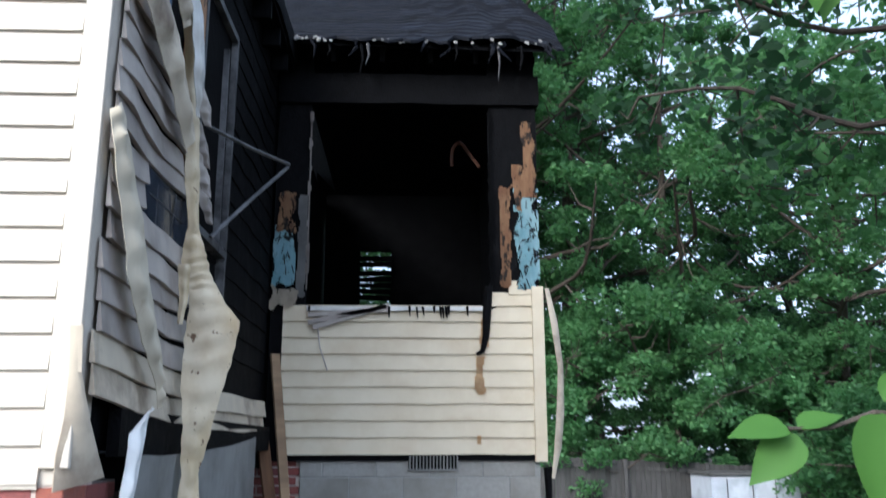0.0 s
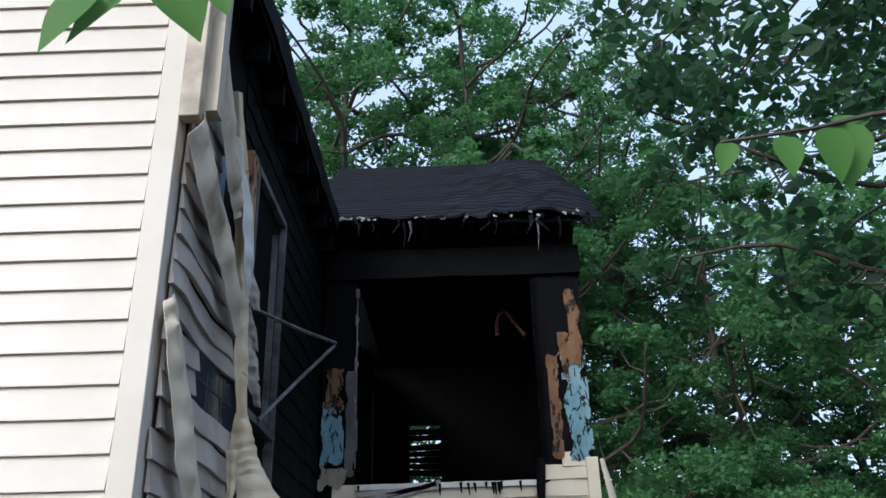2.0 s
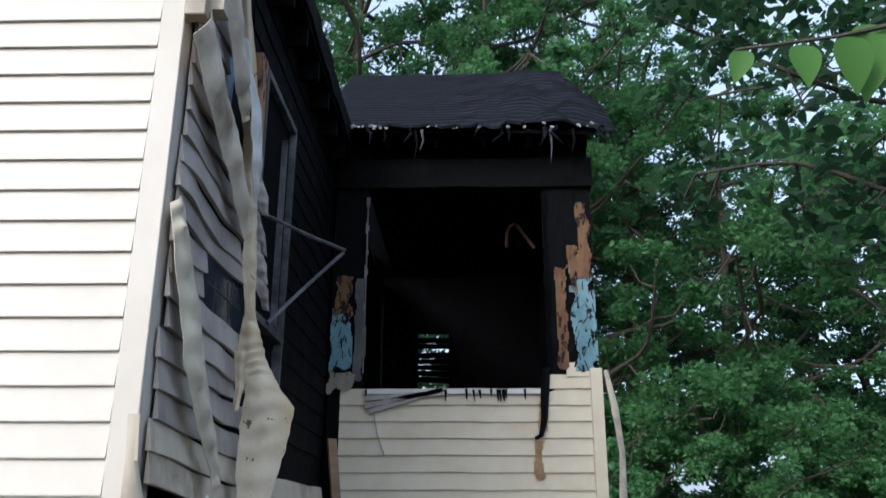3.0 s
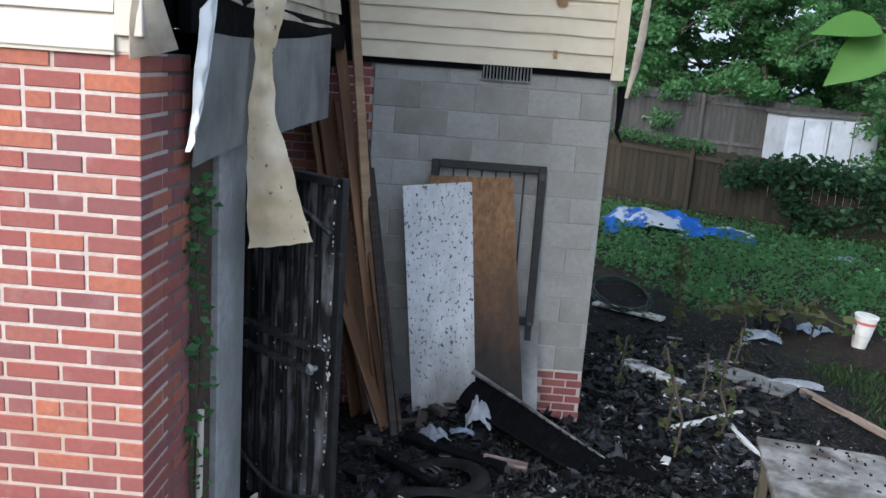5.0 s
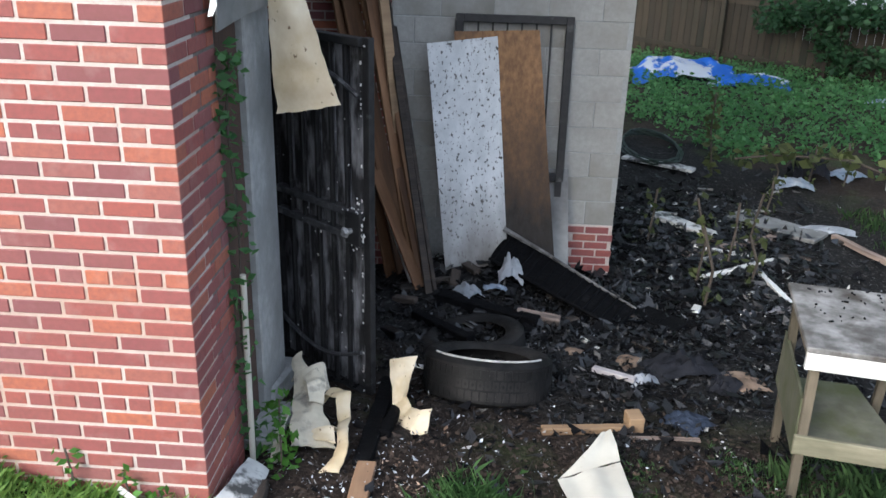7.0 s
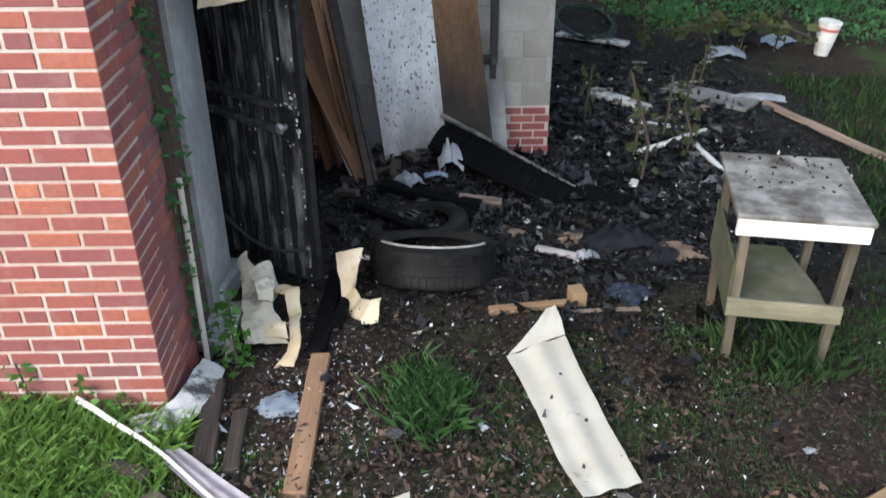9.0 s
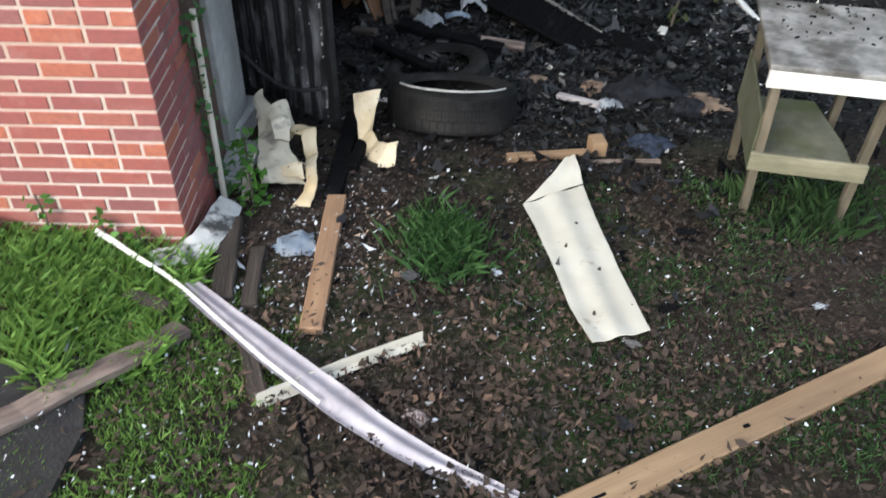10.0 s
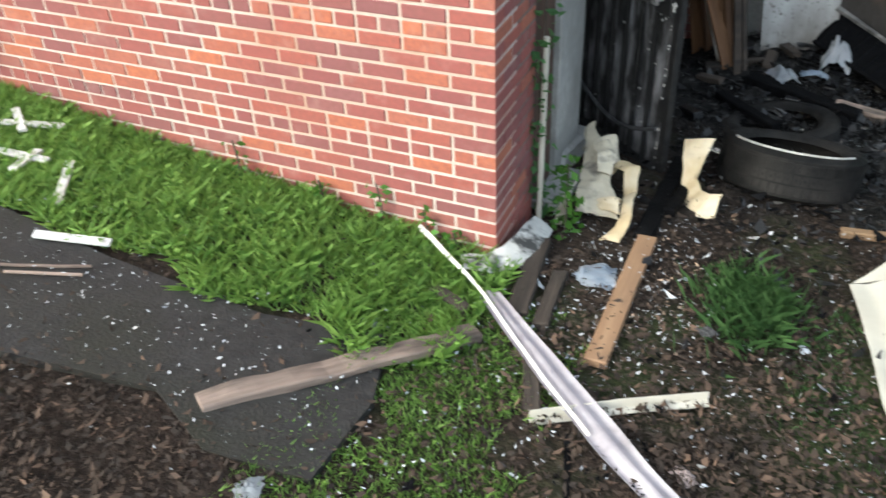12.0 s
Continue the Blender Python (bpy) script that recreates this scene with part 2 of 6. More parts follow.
def leaf_material(name, c1, c2, through_colour, share=0.4):
    m, ns, ls, bs = graph(name)
    gi = ns.new("ShaderNodeNewGeometry")
    patch = noise_tex(ns, ls, 0.5, shift=False, detail=3)
    col = ramp(ns, [(0.0, c1), (0.85, c2), (1.0, tuple(min(1, 1.7 * v) for v in c2))], gi.outputs["Random Per Island"], ls).outputs[0]
    col = mixed(ns, ls, ramp(ns, [(0.35, (0, 0, 0)), (0.7, (0.7, 0.7, 0.7))], patch, ls).outputs[0], col, c1)
    ls.new(col, bs.inputs["Base Color"])
    bs.inputs["Roughness"].default_value = 0.55
    bs.inputs["Specular IOR Level"].default_value = 0.25
    tr = ns.new("ShaderNodeBsdfTranslucent")
    ls.new(mixed(ns, ls, 0.6, col, through_colour), tr.inputs[0])
    mx = ns.new("ShaderNodeMixShader")
    mx.inputs[0].default_value = share
    ls.new(bs.outputs[0], mx.inputs[1])
    ls.new(tr.outputs[0], mx.inputs[2])
    ls.new(mx.outputs[0], ns["Material Output"].inputs[0])
    return m


LEAF_DARK = leaf_material("leaf_dark", (0.020, 0.052, 0.026), (0.052, 0.11, 0.048), (0.065, 0.16, 0.05))
LEAF_MID = leaf_material("leaf_mid", (0.046, 0.125, 0.050), (0.115, 0.235, 0.09), (0.16, 0.36, 0.10), 0.5)
LEAF_BRIGHT = leaf_material("leaf_bright", (0.045, 0.125, 0.018), (0.08, 0.19, 0.032), (0.13, 0.28, 0.035), 0.3)
# Lighter leaf copy: the understorey's sunlit look is put into its colour.
LEAF_SUN = leaf_material("leaf_sunlit", (0.075, 0.18, 0.075), (0.15, 0.30, 0.125), (0.20, 0.44, 0.12), 0.5)
BARK = mat("tree_bark", (0.045, 0.036, 0.028), (0.09, 0.075, 0.06), scale=10, stretch=(2, 2, 0.4), rough=0.9, bump=0.8)
FENCE_BROWN = mat("fence_brown", (0.034, 0.027, 0.018), (0.062, 0.048, 0.032), (0.022, 0.024, 0.014), scale=8, coarse=1.5, stretch=(2, 2, 0.2), rough=0.85, bump=0.4, vary=0.45)
FENCE_GREY = mat("fence_grey", (0.065, 0.064, 0.064), (0.11, 0.107, 0.104), (0.04, 0.04, 0.037), scale=8, coarse=1.5, stretch=(2, 2, 0.2), rough=0.85, bump=0.4, vary=0.35)


# ---- ground ----
def gz(x, y):
    """The height of the ground: it falls towards the back yard and rises along the brick wall."""
    z = -0.05 - 0.145 * min(max(y, -5), 3.9)
    z += 0.30 * math.exp(-((x - 1.1) / 0.75) ** 2 - ((y - 3.4) / 0.7) ** 2)
    if x < 0:
        z += 0.14 * min(-x, 6)
    return z


def ground_material():
    m, ns, ls, bs = graph("yard_soil")
    geo = ns.new("ShaderNodeNewGeometry")
    vor = ns.new("ShaderNodeTexVoronoi")
    vor.inputs["Scale"].default_value = 48
    ls.new(geo.outputs["Position"], vor.inputs[0])
    sep = ns.new("ShaderNodeSeparateColor")
    ls.new(vor.outputs["Color"], sep.inputs[0])
    soil = ramp(ns, [(0, (0.025, 0.016, 0.011)), (0.4, (0.055, 0.036, 0.025)), (0.7, (0.09, 0.06, 0.042)), (0.9, (0.17, 0.12, 0.09)), (1, (0.36, 0.32, 0.28))], sep.outputs[0], ls).outputs[0]
    fine = noise_tex(ns, ls, 26, shift=False)
    soil = mixed(ns, ls, 0.88, soil, ramp(ns, [(0.3, (0.008, 0.006, 0.005)), (0.7, (0.028, 0.020, 0.0155))], fine, ls).outputs[0])
    ash = ramp(ns, [(0.0, (0.005, 0.005, 0.005)), (0.7, (0.012, 0.0115, 0.0115)), (0.93, (0.026, 0.025, 0.024)), (1, (0.07, 0.067, 0.064))], sep.outputs[1], ls).outputs[0]
    green = ramp(ns, [(0.3, (0.022, 0.040, 0.012)), (0.7, (0.06, 0.095, 0.028))], fine, ls).outputs[0]
    big = noise_tex(ns, ls, 0.9, shift=False, detail=6)
    gmask = ramp(ns, [(0.50, (0, 0, 0)), (0.68, (0.8, 0.8, 0.8))], big, ls).outputs[0]
    soil = mixed(ns, ls, gmask, soil, green)
    # the burnt patch between the house corner and the yard
    vm = ns.new("ShaderNodeVectorMath")
    vm.operation = "SUBTRACT"
    ls.new(geo.outputs["Position"], vm.inputs[0])
    vm.inputs[1].default_value = (2.25, 5.0, 0)
    sc = ns.new("ShaderNodeVectorMath")
    sc.operation = "MULTIPLY"
    sc.inputs[1].default_value = (0.36, 0.25, 0)
    ls.new(vm.outputs[0], sc.inputs[0])
    ln = ns.new("ShaderNodeVectorMath")
    ln.operation = "LENGTH"
    ls.new(sc.outputs[0], ln.inputs[0])
    wob = ns.new("ShaderNodeMath")
    wob.operation = "MULTIPLY_ADD"
    ls.new(noise_tex(ns, ls, 1.6, shift=False, detail=8), wob.inputs[0])
    wob.inputs[1].default_value = 0.9
    ls.new(ln.outputs["Value"], wob.inputs[2])
    burnt = ramp(ns, [(0.0, (1, 1, 1)), (0.70, (1, 1, 1)), (0.81, (0, 0, 0))], None)
    half = ns.new("ShaderNodeMath")
    half.operation = "MULTIPLY"
    half.inputs[1].default_value = 0.5
    ls.new(wob.outputs[0], half.inputs[0])
    ls.new(half.outputs[0], burnt.inputs[0])
    col = mixed(ns, ls, burnt.outputs[0], soil, ash)
    ls.new(col, bs.inputs["Base Color"])
    bs.inputs["Roughness"].default_value = 0.95
    bs.inputs["Specular IOR Level"].default_value = 0.2
    bumped(ns, ls, bs, fine, 0.9, 0.03)
    return m


def axis(fine0, fine1, step, far0, far1):
    a = list(np.arange(fine0, fine1 + 1e-6, step))
    s, v = step, fine1
    while v < far1:
        s *= 1.35
        v += s
        a.append(v)
    s, v, b = step, fine0, []
    while v > far0:
        s *= 1.35
        v -= s
        b.append(v)
    return np.array(b[::-1] + a)


xs, ys = axis(-4.5, 6.5, 0.06, -400, 400), axis(-3.5, 9.0, 0.06, -400, 400)
gv = []
for yy in ys:
    for xx in xs:
        lump = noise.noise(Vector((xx * 1.3, yy * 1.3, 0))) * 0.035 + noise.noise(Vector((xx * 6, yy * 6, 3))) * 0.012
        if (xx - 1.5) ** 2 + (yy - 2.6) ** 2 < 3.2:
            lump += abs(noise.noise(Vector((xx * 4, yy * 4, 7)))) * 0.05
        gv.append((xx, yy, gz(xx, yy) + lump * (1 if -5 < xx < 9 and -4 < yy < 12 else 0.5)))
nx = len(xs)
gf = [(j * nx + i, j * nx + i + 1, (j + 1) * nx + i + 1, (j + 1) * nx + i) for j in range(len(ys) - 1) for i in range(nx - 1)]
ground = raw("ground", gv, gf, ground_material(), smooth=True)
tagged(ground, "sloping yard of bare soil, ash and patchy grass", "ground", kind="structure")

TOP = 5.5                  # eaves
SILL = 2.25                # where brick ends and siding begins
COURSE = 0.0677            # one brick and its joint
rnd = random.Random(4)


def ragged(x0, x1, z0, z1, cell=0.02, keep=0.5, seed=0.0, scale=7.0, thick=0.012):
    """A plate in the xz plane at y = 0 whose outline is eaten away by fire; keep: how much stays near the edge."""
    bm = bmesh.new()
    nx_, nz_ = max(2, int((x1 - x0) / cell)), max(2, int((z1 - z0) / cell))
    grid = {}

    def at(i, k):
        if (i, k) not in grid:
            x, z = x0 + (x1 - x0) * i / nx_, z0 + (z1 - z0) * k / nz_
            grid[i, k] = bm.verts.new((x, 0.006 * noise.noise(Vector((x * 6, z * 6, seed))), z))
        return grid[i, k]

    for i in range(nx_):
        for k in range(nz_):
            edge = min(i + 0.5, nx_ - i - 0.5, (k + 0.5) * 1.0, (nz_ - k - 0.5)) / (0.5 * min(nx_, nz_))
            if noise.noise(Vector((i * cell * scale, k * cell * scale * 0.6, seed))) * (0.5 + 0.6 * (1 - keep)) + edge > 0.55 * (1 - keep) + 0.05:
                bm.faces.new((at(i, k), at(i + 1, k), at(i + 1, k + 1), at(i, k + 1)))
    bmesh.ops.solidify(bm, geom=bm.faces[:], thickness=thick)
    return bm


def moved(bm, m):
    bm.transform(m)
    return bm


def lap(length, height, out=0.016, segs=1, wave=0.0, seed=0.0, sag=0.0):
    """One siding course along x from 0, facing -y, its butt at the foot."""
    bm = bmesh.new()
    prof = ((0.0, 0.0), (-out, 0.0), (-out, 0.006), (-0.004, height + 0.004), (0.0, height + 0.004))
    rings = []
    for i in range(segs + 1):
        x = length * i / segs
        dz = wave * noise.noise(Vector((x * 3, seed, 0))) - sag * math.sin(math.pi * i / segs)
        dy = wave * noise.noise(Vector((x * 4, seed, 9)))
        rings.append([bm.verts.new((x, py + dy, pz + dz)) for py, pz in prof])
    for a, b in zip(rings, rings[1:]):
        for k in range(5):
            bm.faces.new((a[k], a[(k + 1) % 5], b[(k + 1) % 5], b[k]))
    bm.faces.new(rings[0])
    bm.faces.new(rings[-1][::-1])
    return bm


# ---- main house, front ----
wall_front = thing("wall_front", "red brick wall with cream lap siding above", "wall", bm=box(-6.0, -0.004, 0.004, 0.25, -0.6, SILL), material=MORTAR, kind="structure")
bm = box(-6.0, -0.01, 0.0, 0.2, SILL, TOP)
vs = [bm.verts.new(v) for v in ((-6.0, 0.0, TOP), (-0.01, 0.0, TOP), (-6.0, 0.0, TOP + 4.1), (-6.0, 0.2, TOP), (-0.01, 0.2, TOP), (-6.0, 0.2, TOP + 4.1))]
bm.faces.new((vs[0], vs[1], vs[2]))
bm.faces.new((vs[3], vs[5], vs[4]))
part("upper_wall", bm, VINYL, wall_front, "cream sheathed gable wall")
bm = box(-0.076, 0.016, -0.022, -0.002, SILL + 0.05, TOP, 0.003)
bm_box(bm, -0.004, 0.016, -0.002, 0.075, SILL + 0.32, TOP)
part("corner_trim", bm, VINYL, wall_front, "cream vinyl corner post")
part("starter_strip", box(-6.0, -0.08, -0.012, 0.0, SILL - 0.012, SILL + 0.012), VINYL, wall_front)
bm = bmesh.new()
pts = [(0.0, -0.02, 2.75), (0.01, -0.02, 2.6), (0.02, 0.0, 2.45), (0.02, 0.03, 2.34), (0.025, 0.05, 2.25)]
ribbon(bm, pts, [(0.02, 0.0, 0)] * 2 + [(0.03, 0.03, 0), (0.045, 0.06, 0), (0.05, 0.08, 0.02)], 0.004, [0.0, 0.005, 0.012, 0.015, 0.01])
part("melted_corner", bm, VINYL_BURNT, wall_front, "heat-curled foot of the corner post", True)

# ---- main house, roof edge and side wall towards the annex ----
roof_main = thing("roof_main", "charred shingle roof edge of the main house", "roof", kind="structure")
bm = bmesh.new()
# Front overhang, out of view, is lengthened to shade the wall's top.
vs = [bm.verts.new(v) for v in ((0.12, -0.55, 5.63), (0.12, 9.0, 5.63), (-6.1, 9.0, 9.9), (-6.1, -0.55, 9.9))]
bm.faces.new(vs)
bmesh.ops.solidify(bm, geom=bm.faces[:], thickness=0.08)
part("roof_plane", bm, SHINGLE, roof_main)
bm = bmesh.new()
ribbon(bm, [(0.12, y, 5.52 + 0.02 * noise.noise(Vector((y * 3, 0, 0)))) for y in np.linspace(0.3, 4.1, 30)], [(0, 0, 0.09)] * 30, 0.02)
part("fascia", roughen(bm, 0.012, 6), CHAR, roof_main, "charred fascia board")
part("soffit", box(-0.02, 0.12, 0.2, 4.1, 5.40, 5.43), CHAR, roof_main)
for y in np.arange(0.5, 4.0, 0.42):
    part("rafter_tail", box(-0.02, 0.11, y, y + 0.045, 5.26, 5.40), CHAR, roof_main)
wall_side = thing("wall_side", "fire-damaged side wall with melted siding", "wall", bm=box(-0.2, -0.03, 0.2, 9.0, 2.35, TOP), material=CHAR, kind="structure")
# Room behind the gate: sooted, its darkness also put into the near-black colour.
part("door_side_ceiling", box(-1.3, -0.03, 0.25, 4.0, 2.20, 2.34), SOOT_AND_DARK, wall_side)
part("back_room_wall", box(-1.4, -1.3, 0.25, 4.0, -1.0, 2.35), SOOT_AND_DARK, wall_side)
part("front_room_wall", box(-1.4, -0.26, 0.26, 0.34, -1.0, 2.35), SOOT_AND_DARK, wall_side)
for z in np.arange(2.9, 5.3, 0.155):          # bare charred boards behind the missing siding
    bm = lap(2.75, 0.15, 0.012, 24, 0.012, z)
    part("charred_board", moved(bm, pose(-0.03, 1.05, z, 0, 0, 90)), CHAR, wall_side)
k = 0
z = 2.53
while z < 4.55:
    end = 3.55 if z < 2.72 else 1.7 if z < 2.86 else 1.05 if z < 3.2 else 0.33 if z < 3.46 else 0.95 - (z - 3.5) * 0.6
    end += rnd.uniform(-0.12, 0.12)
    sag = 0.05 if z < 2.72 else 0.012
    bm = lap(end, 0.104, 0.02, 14, 0.016, z * 5, sag)
    m = Matrix.Rotation(radians(90), 4, "Z")
    part("siding_course", moved(bm, Matrix.Translation((0.03, 0.03 + rnd.uniform(0, 0.04), z)) @ m @ pose(0, 0, 0, 0, rnd.uniform(0, 2.5), 0)), VINYL_GREY if z > 2.7 else VINYL_BURNT, wall_side)
    z += 0.106
part("sooty_band", box(0.0, 0.045, 0.35, 3.75, 2.33, 2.5), CHAR, wall_side)
part("glass_remnant", box(0.0, 0.03, 0.3, 1.1, 3.22, 3.5), GLASS_DARK, wall_side, "sooted broken window glass")
for y in (0.62, 0.84):
    part("glazing_bar", roughen(box(0.03, 0.035, y, y + 0.008, 3.24, 3.46), 0.02, 6), FENCE_GREY, wall_side)
part("glazing_bar", roughen(box(0.03, 0.035, 0.5, 1.0, 3.36, 3.366), 0.02, 6), FENCE_GREY, wall_side)

window_side = thing("window_1", "burnt-out window with a warped metal frame", "window", kind="structure")
FRAME_GREY = mat("burnt_frame_metal", (0.10, 0.10, 0.105), (0.20, 0.20, 0.205), (0.03, 0.03, 0.03), scale=14, coarse=5, rough=0.5, bump=0.3, metal=0.5)
# Flat black plate painted as the dark opening; no hole behind it.
part("window_opening", box(-0.04, 0.0, 1.22, 1.96, 3.42, 4.74), SOOT_AND_DARK, window_side)
for b in ((1.2, 1.24, 3.4, 4.78), (1.95, 1.985, 3.1, 4.78), (1.76, 1.78, 3.4, 4.6), (1.2, 1.98, 4.74, 4.78), (1.2, 1.98, 3.4, 3.44)):
    part("window_frame", roughen(box(-0.02, 0.035, *b), 0.008, 3), FRAME_GREY, window_side)
part("casing", box(-0.02, 0.05, 1.02, 1.13, 3.7, 4.75), SCORCH, window_side, "scorched wooden casing")
# Window glass; the sky's reflection is painted in as blue streaks.
SKY_GLASS = mat("sky_glass_blue", (0.16, 0.36, 0.75), (0.30, 0.55, 0.90), (0.6, 0.7, 0.85), scale=7, coarse=16, stretch=(1, 1, 0.25), rough=0.35, bump=0.2)
part("blue_sheeting", roughen(box(0.02, 0.03, 0.1, 0.62, 4.08, 4.62), 0.01, 5), SKY_GLASS, window_side, "window glass with the sky's blue painted on")

# melted strips of siding that hang off the corner
strips = []


def strip(label, mid, wide, material, curl=0.0, n=8, crumple=0.004):
    keys = [np.array((*a, *b), float) for a, b in zip(mid, wide)]
    rows = [keys[i] + (keys[i + 1] - keys[i]) * k / n for i in range(len(keys) - 1) for k in range(n)] + [keys[-1]]
    bm = bmesh.new()
    c = [curl * math.sin(1.3 * i) * 0.6 + curl for i in range(len(rows))]
    frayed = [np.array(r[3:]) * (1 + 0.16 * noise.noise(Vector((i * 0.31, len(strips), 0)))) for i, r in enumerate(rows)]
    ribbon(bm, [r[:3] for r in rows], frayed, 0.003, c, 14, 0.003, 1.5)
    roughen(bm, 0.006, 6, len(strips))
    roughen(bm, crumple, 20, len(strips))
    ob = thing("hanging_siding", label, "siding", bm=bm, material=material, group="melted siding strips", smooth=True)
    strips.append(ob)
    return ob


VINYL_TAN = mat("vinyl_toasted", (0.56, 0.45, 0.28), (0.70, 0.61, 0.45), (0.16, 0.10, 0.06), scale=4, coarse=24, stretch=(1, 1, 0.7), rough=0.6, bump=0.2, lo=0.4, hi=0.6, clo=0.64, chi=0.68, spec=0.25)
VINYL_PALE = mat("vinyl_heat_greyed", (0.50, 0.445, 0.34), (0.60, 0.54, 0.42), (0.30, 0.22, 0.13), scale=6, coarse=5, stretch=(1, 1, 0.3), rough=0.8, bump=0.15, clo=0.55, chi=0.75, spec=0.2)
strip("pale strip of vinyl siding peeled from the wall", [(0.05, 0.0, 3.52), (0.07, 0.036, 3.39), (0.09, 0.14, 3.17), (0.11, 0.206, 2.96), (0.11, 0.385, 2.77), (0.11, 0.564, 2.62), (0.11, 0.59, 2.52)],
      [(0.012, 0.02, 0.02), (0.014, 0.045, 0.02), (0.014, 0.06, 0.02), (0.014, 0.065, 0.02), (0.012, 0.045, 0.03), (0.008, 0.025, 0.02), (0.004, 0.012, 0.01)], VINYL_PALE, 0.014)
strip("white curled tail of vinyl trim hanging loose", [(0.12, 0.44, 2.50), (0.12, 0.32, 2.42), (0.12, 0.24, 2.22), (0.12, 0.19, 2.05), (0.12, 0.1, 1.93)],
      [(0.0, 0.02, 0.01), (0.015, 0.04, 0.01), (0.015, 0.035, 0), (0.01, 0.02, 0), (0.005, 0.01, 0)], WHITE, 0.012)
strip("scorched siding strip hanging aslant under the eaves", [(0.09, -0.03, 4.24), (0.10, 0.2, 4.05), (0.10, 0.5, 3.9), (0.10, 0.8, 3.68)],
      [(0.01, 0.05, 0.09)] * 2 + [(0.01, 0.05, 0.08), (0.01, 0.03, 0.05)], VINYL_BURNT, 0.02)
strip("scorched siding strip hanging aslant under the eaves", [(0.09, -0.02, 4.95), (0.10, 0.25, 4.6), (0.10, 0.52, 4.28), (0.10, 0.62, 4.16)],
      [(0.01, 0.05, 0.07)] * 3 + [(0.01, 0.02, 0.03)], VINYL_BURNT, 0.02)
strip("long tan siding strip twisted by heat", [(0.10, 0.45, 4.72), (0.11, 0.62, 4.3), (0.07, 0.85, 4.0), (0.06, 0.95, 3.82), (0.075, 0.97, 3.58), (0.088, 1.0, 3.34), (0.10, 1.0, 3.20), (0.115, 1.0, 3.12), (0.15, 1.0, 3.05), (0.205, 1.0, 2.88), (0.185, 1.0, 2.69), (0.16, 1.0, 2.45), (0.14, 1.0, 2.25), (0.14, 1.0, 2.02), (0.19, 1.0, 1.7), (0.24, 1.0, 1.42)],
      [(0.02, 0.01, 0), (0.03, 0.02, 0), (0.025, 0.02, 0), (0.03, 0.03, 0), (0.026, 0.03, 0), (0.018, 0.02, 0), (0.055, 0.0, 0.01), (0.05, 0.02, 0.02), (0.06, 0.02, 0.01), (0.115, 0.0, 0.03), (0.10, 0.02, 0.02), (0.055, 0.04, 0), (0.03, 0.03, 0), (0.055, 0.02, 0), (0.11, 0.0, 0.01), (0.15, 0.0, 0.025)], VINYL_TAN, 0.012, 9, 0.006)
strip("short charred shred of vinyl", [(0.1, 0.86, 3.14), (0.09, 0.9, 3.02), (0.085, 0.9, 2.88)], [(0.025, 0.01, 0), (0.02, 0.01, 0), (0.01, 0, 0)], VINYL_TAN, 0.01)
strip("white plastic film shred hanging from the window", [(0.10, 0.5, 4.5), (0.13, 0.66, 4.25), (0.14, 0.72, 4.0), (0.12, 0.8, 3.8)], [(0.012, 0.03, 0), (0.012, 0.05, 0), (0.015, 0.04, 0), (0.0, 0.01, 0)], WHITE, 0.01)
for i, (yy, zz, w) in enumerate(((1.05, 3.62, 0.05), (1.12, 3.5, 0.04), (0.98, 3.95, 0.05), (1.0, 3.75, 0.04))):
    strip("torn grey shred of siding", [(0.07, yy, zz + 0.1), (0.09, yy + 0.05, zz), (0.1, yy + 0.12, zz - 0.08)], [(0.01, w, 0), (0.02, w, 0.01), (0.01, w * 0.4, 0)], VINYL_GREY, 0.01)
bm = bmesh.new()
tube(bm, [(0.03, 1.38, 3.98), (0.2, 1.75, 3.99), (0.35, 2.1, 4.02), (0.345, 2.09, 4.0), (0.2, 1.8, 3.72), (0.05, 1.5, 3.42)], 0.011, 6)
thing("bent_screen_frame", "bent grey metal screen frame hanging from the burnt window", "window frame", bm=bm, material=FRAME_GREY)
bm = box(0.016, 0.1, -0.04, 0.02, 4.27, TOP - 0.1, 0.004)
bm_box(bm, 0.03, 0.15, 0.02, 0.1, 4.33, TOP - 0.1)
thing("downspout", "pale grey square downspout end at the house corner", "downspout", bm=bm, material=VINYL_BURNT)

# ---- under the side wall: post, panel, iron gate ----
GREY_SHEET = mat("grey_sheet", (0.20, 0.20, 0.195), (0.27, 0.27, 0.26), (0.10, 0.098, 0.095), scale=7, coarse=2, rough=0.6, bump=0.15)
bm = bmesh.new()
ribbon(bm, [(0.06, 0.38, 2.09), (0.075, 0.7, 2.1), (0.06, 1.3, 2.1), (0.07, 2.2, 2.12), (0.05, 3.1, 2.14)], [(0.02, 0, 0.25), (0.015, 0, 0.23), (0.01, 0, 0.235), (0.01, 0, 0.25), (0, 0, 0.28)], 0.008)
thing("fascia_panel", "grey sheet panel hanging below the burnt siding", "panel", bm=bm, material=GREY_SHEET)
post = thing("concrete_post", "grey concrete jamb post beside the basement gate", "post", bm=box(-0.22, 0.0, 0.87, 1.28, -0.5, 2.22, 0.008), material=CONCRETE)
thing("door_jamb", "dark brown wooden door jamb against the brick", "door jamb", bm=roughen(box(-0.25, -0.035, 0.5, 0.868, -0.5, 2.22, 0.006), 0.003, 8), material=mat("jamb_brown", (0.05, 0.03, 0.022), (0.09, 0.055, 0.04), scale=12, stretch=(2, 2, 0.2), rough=0.8, bump=0.4))

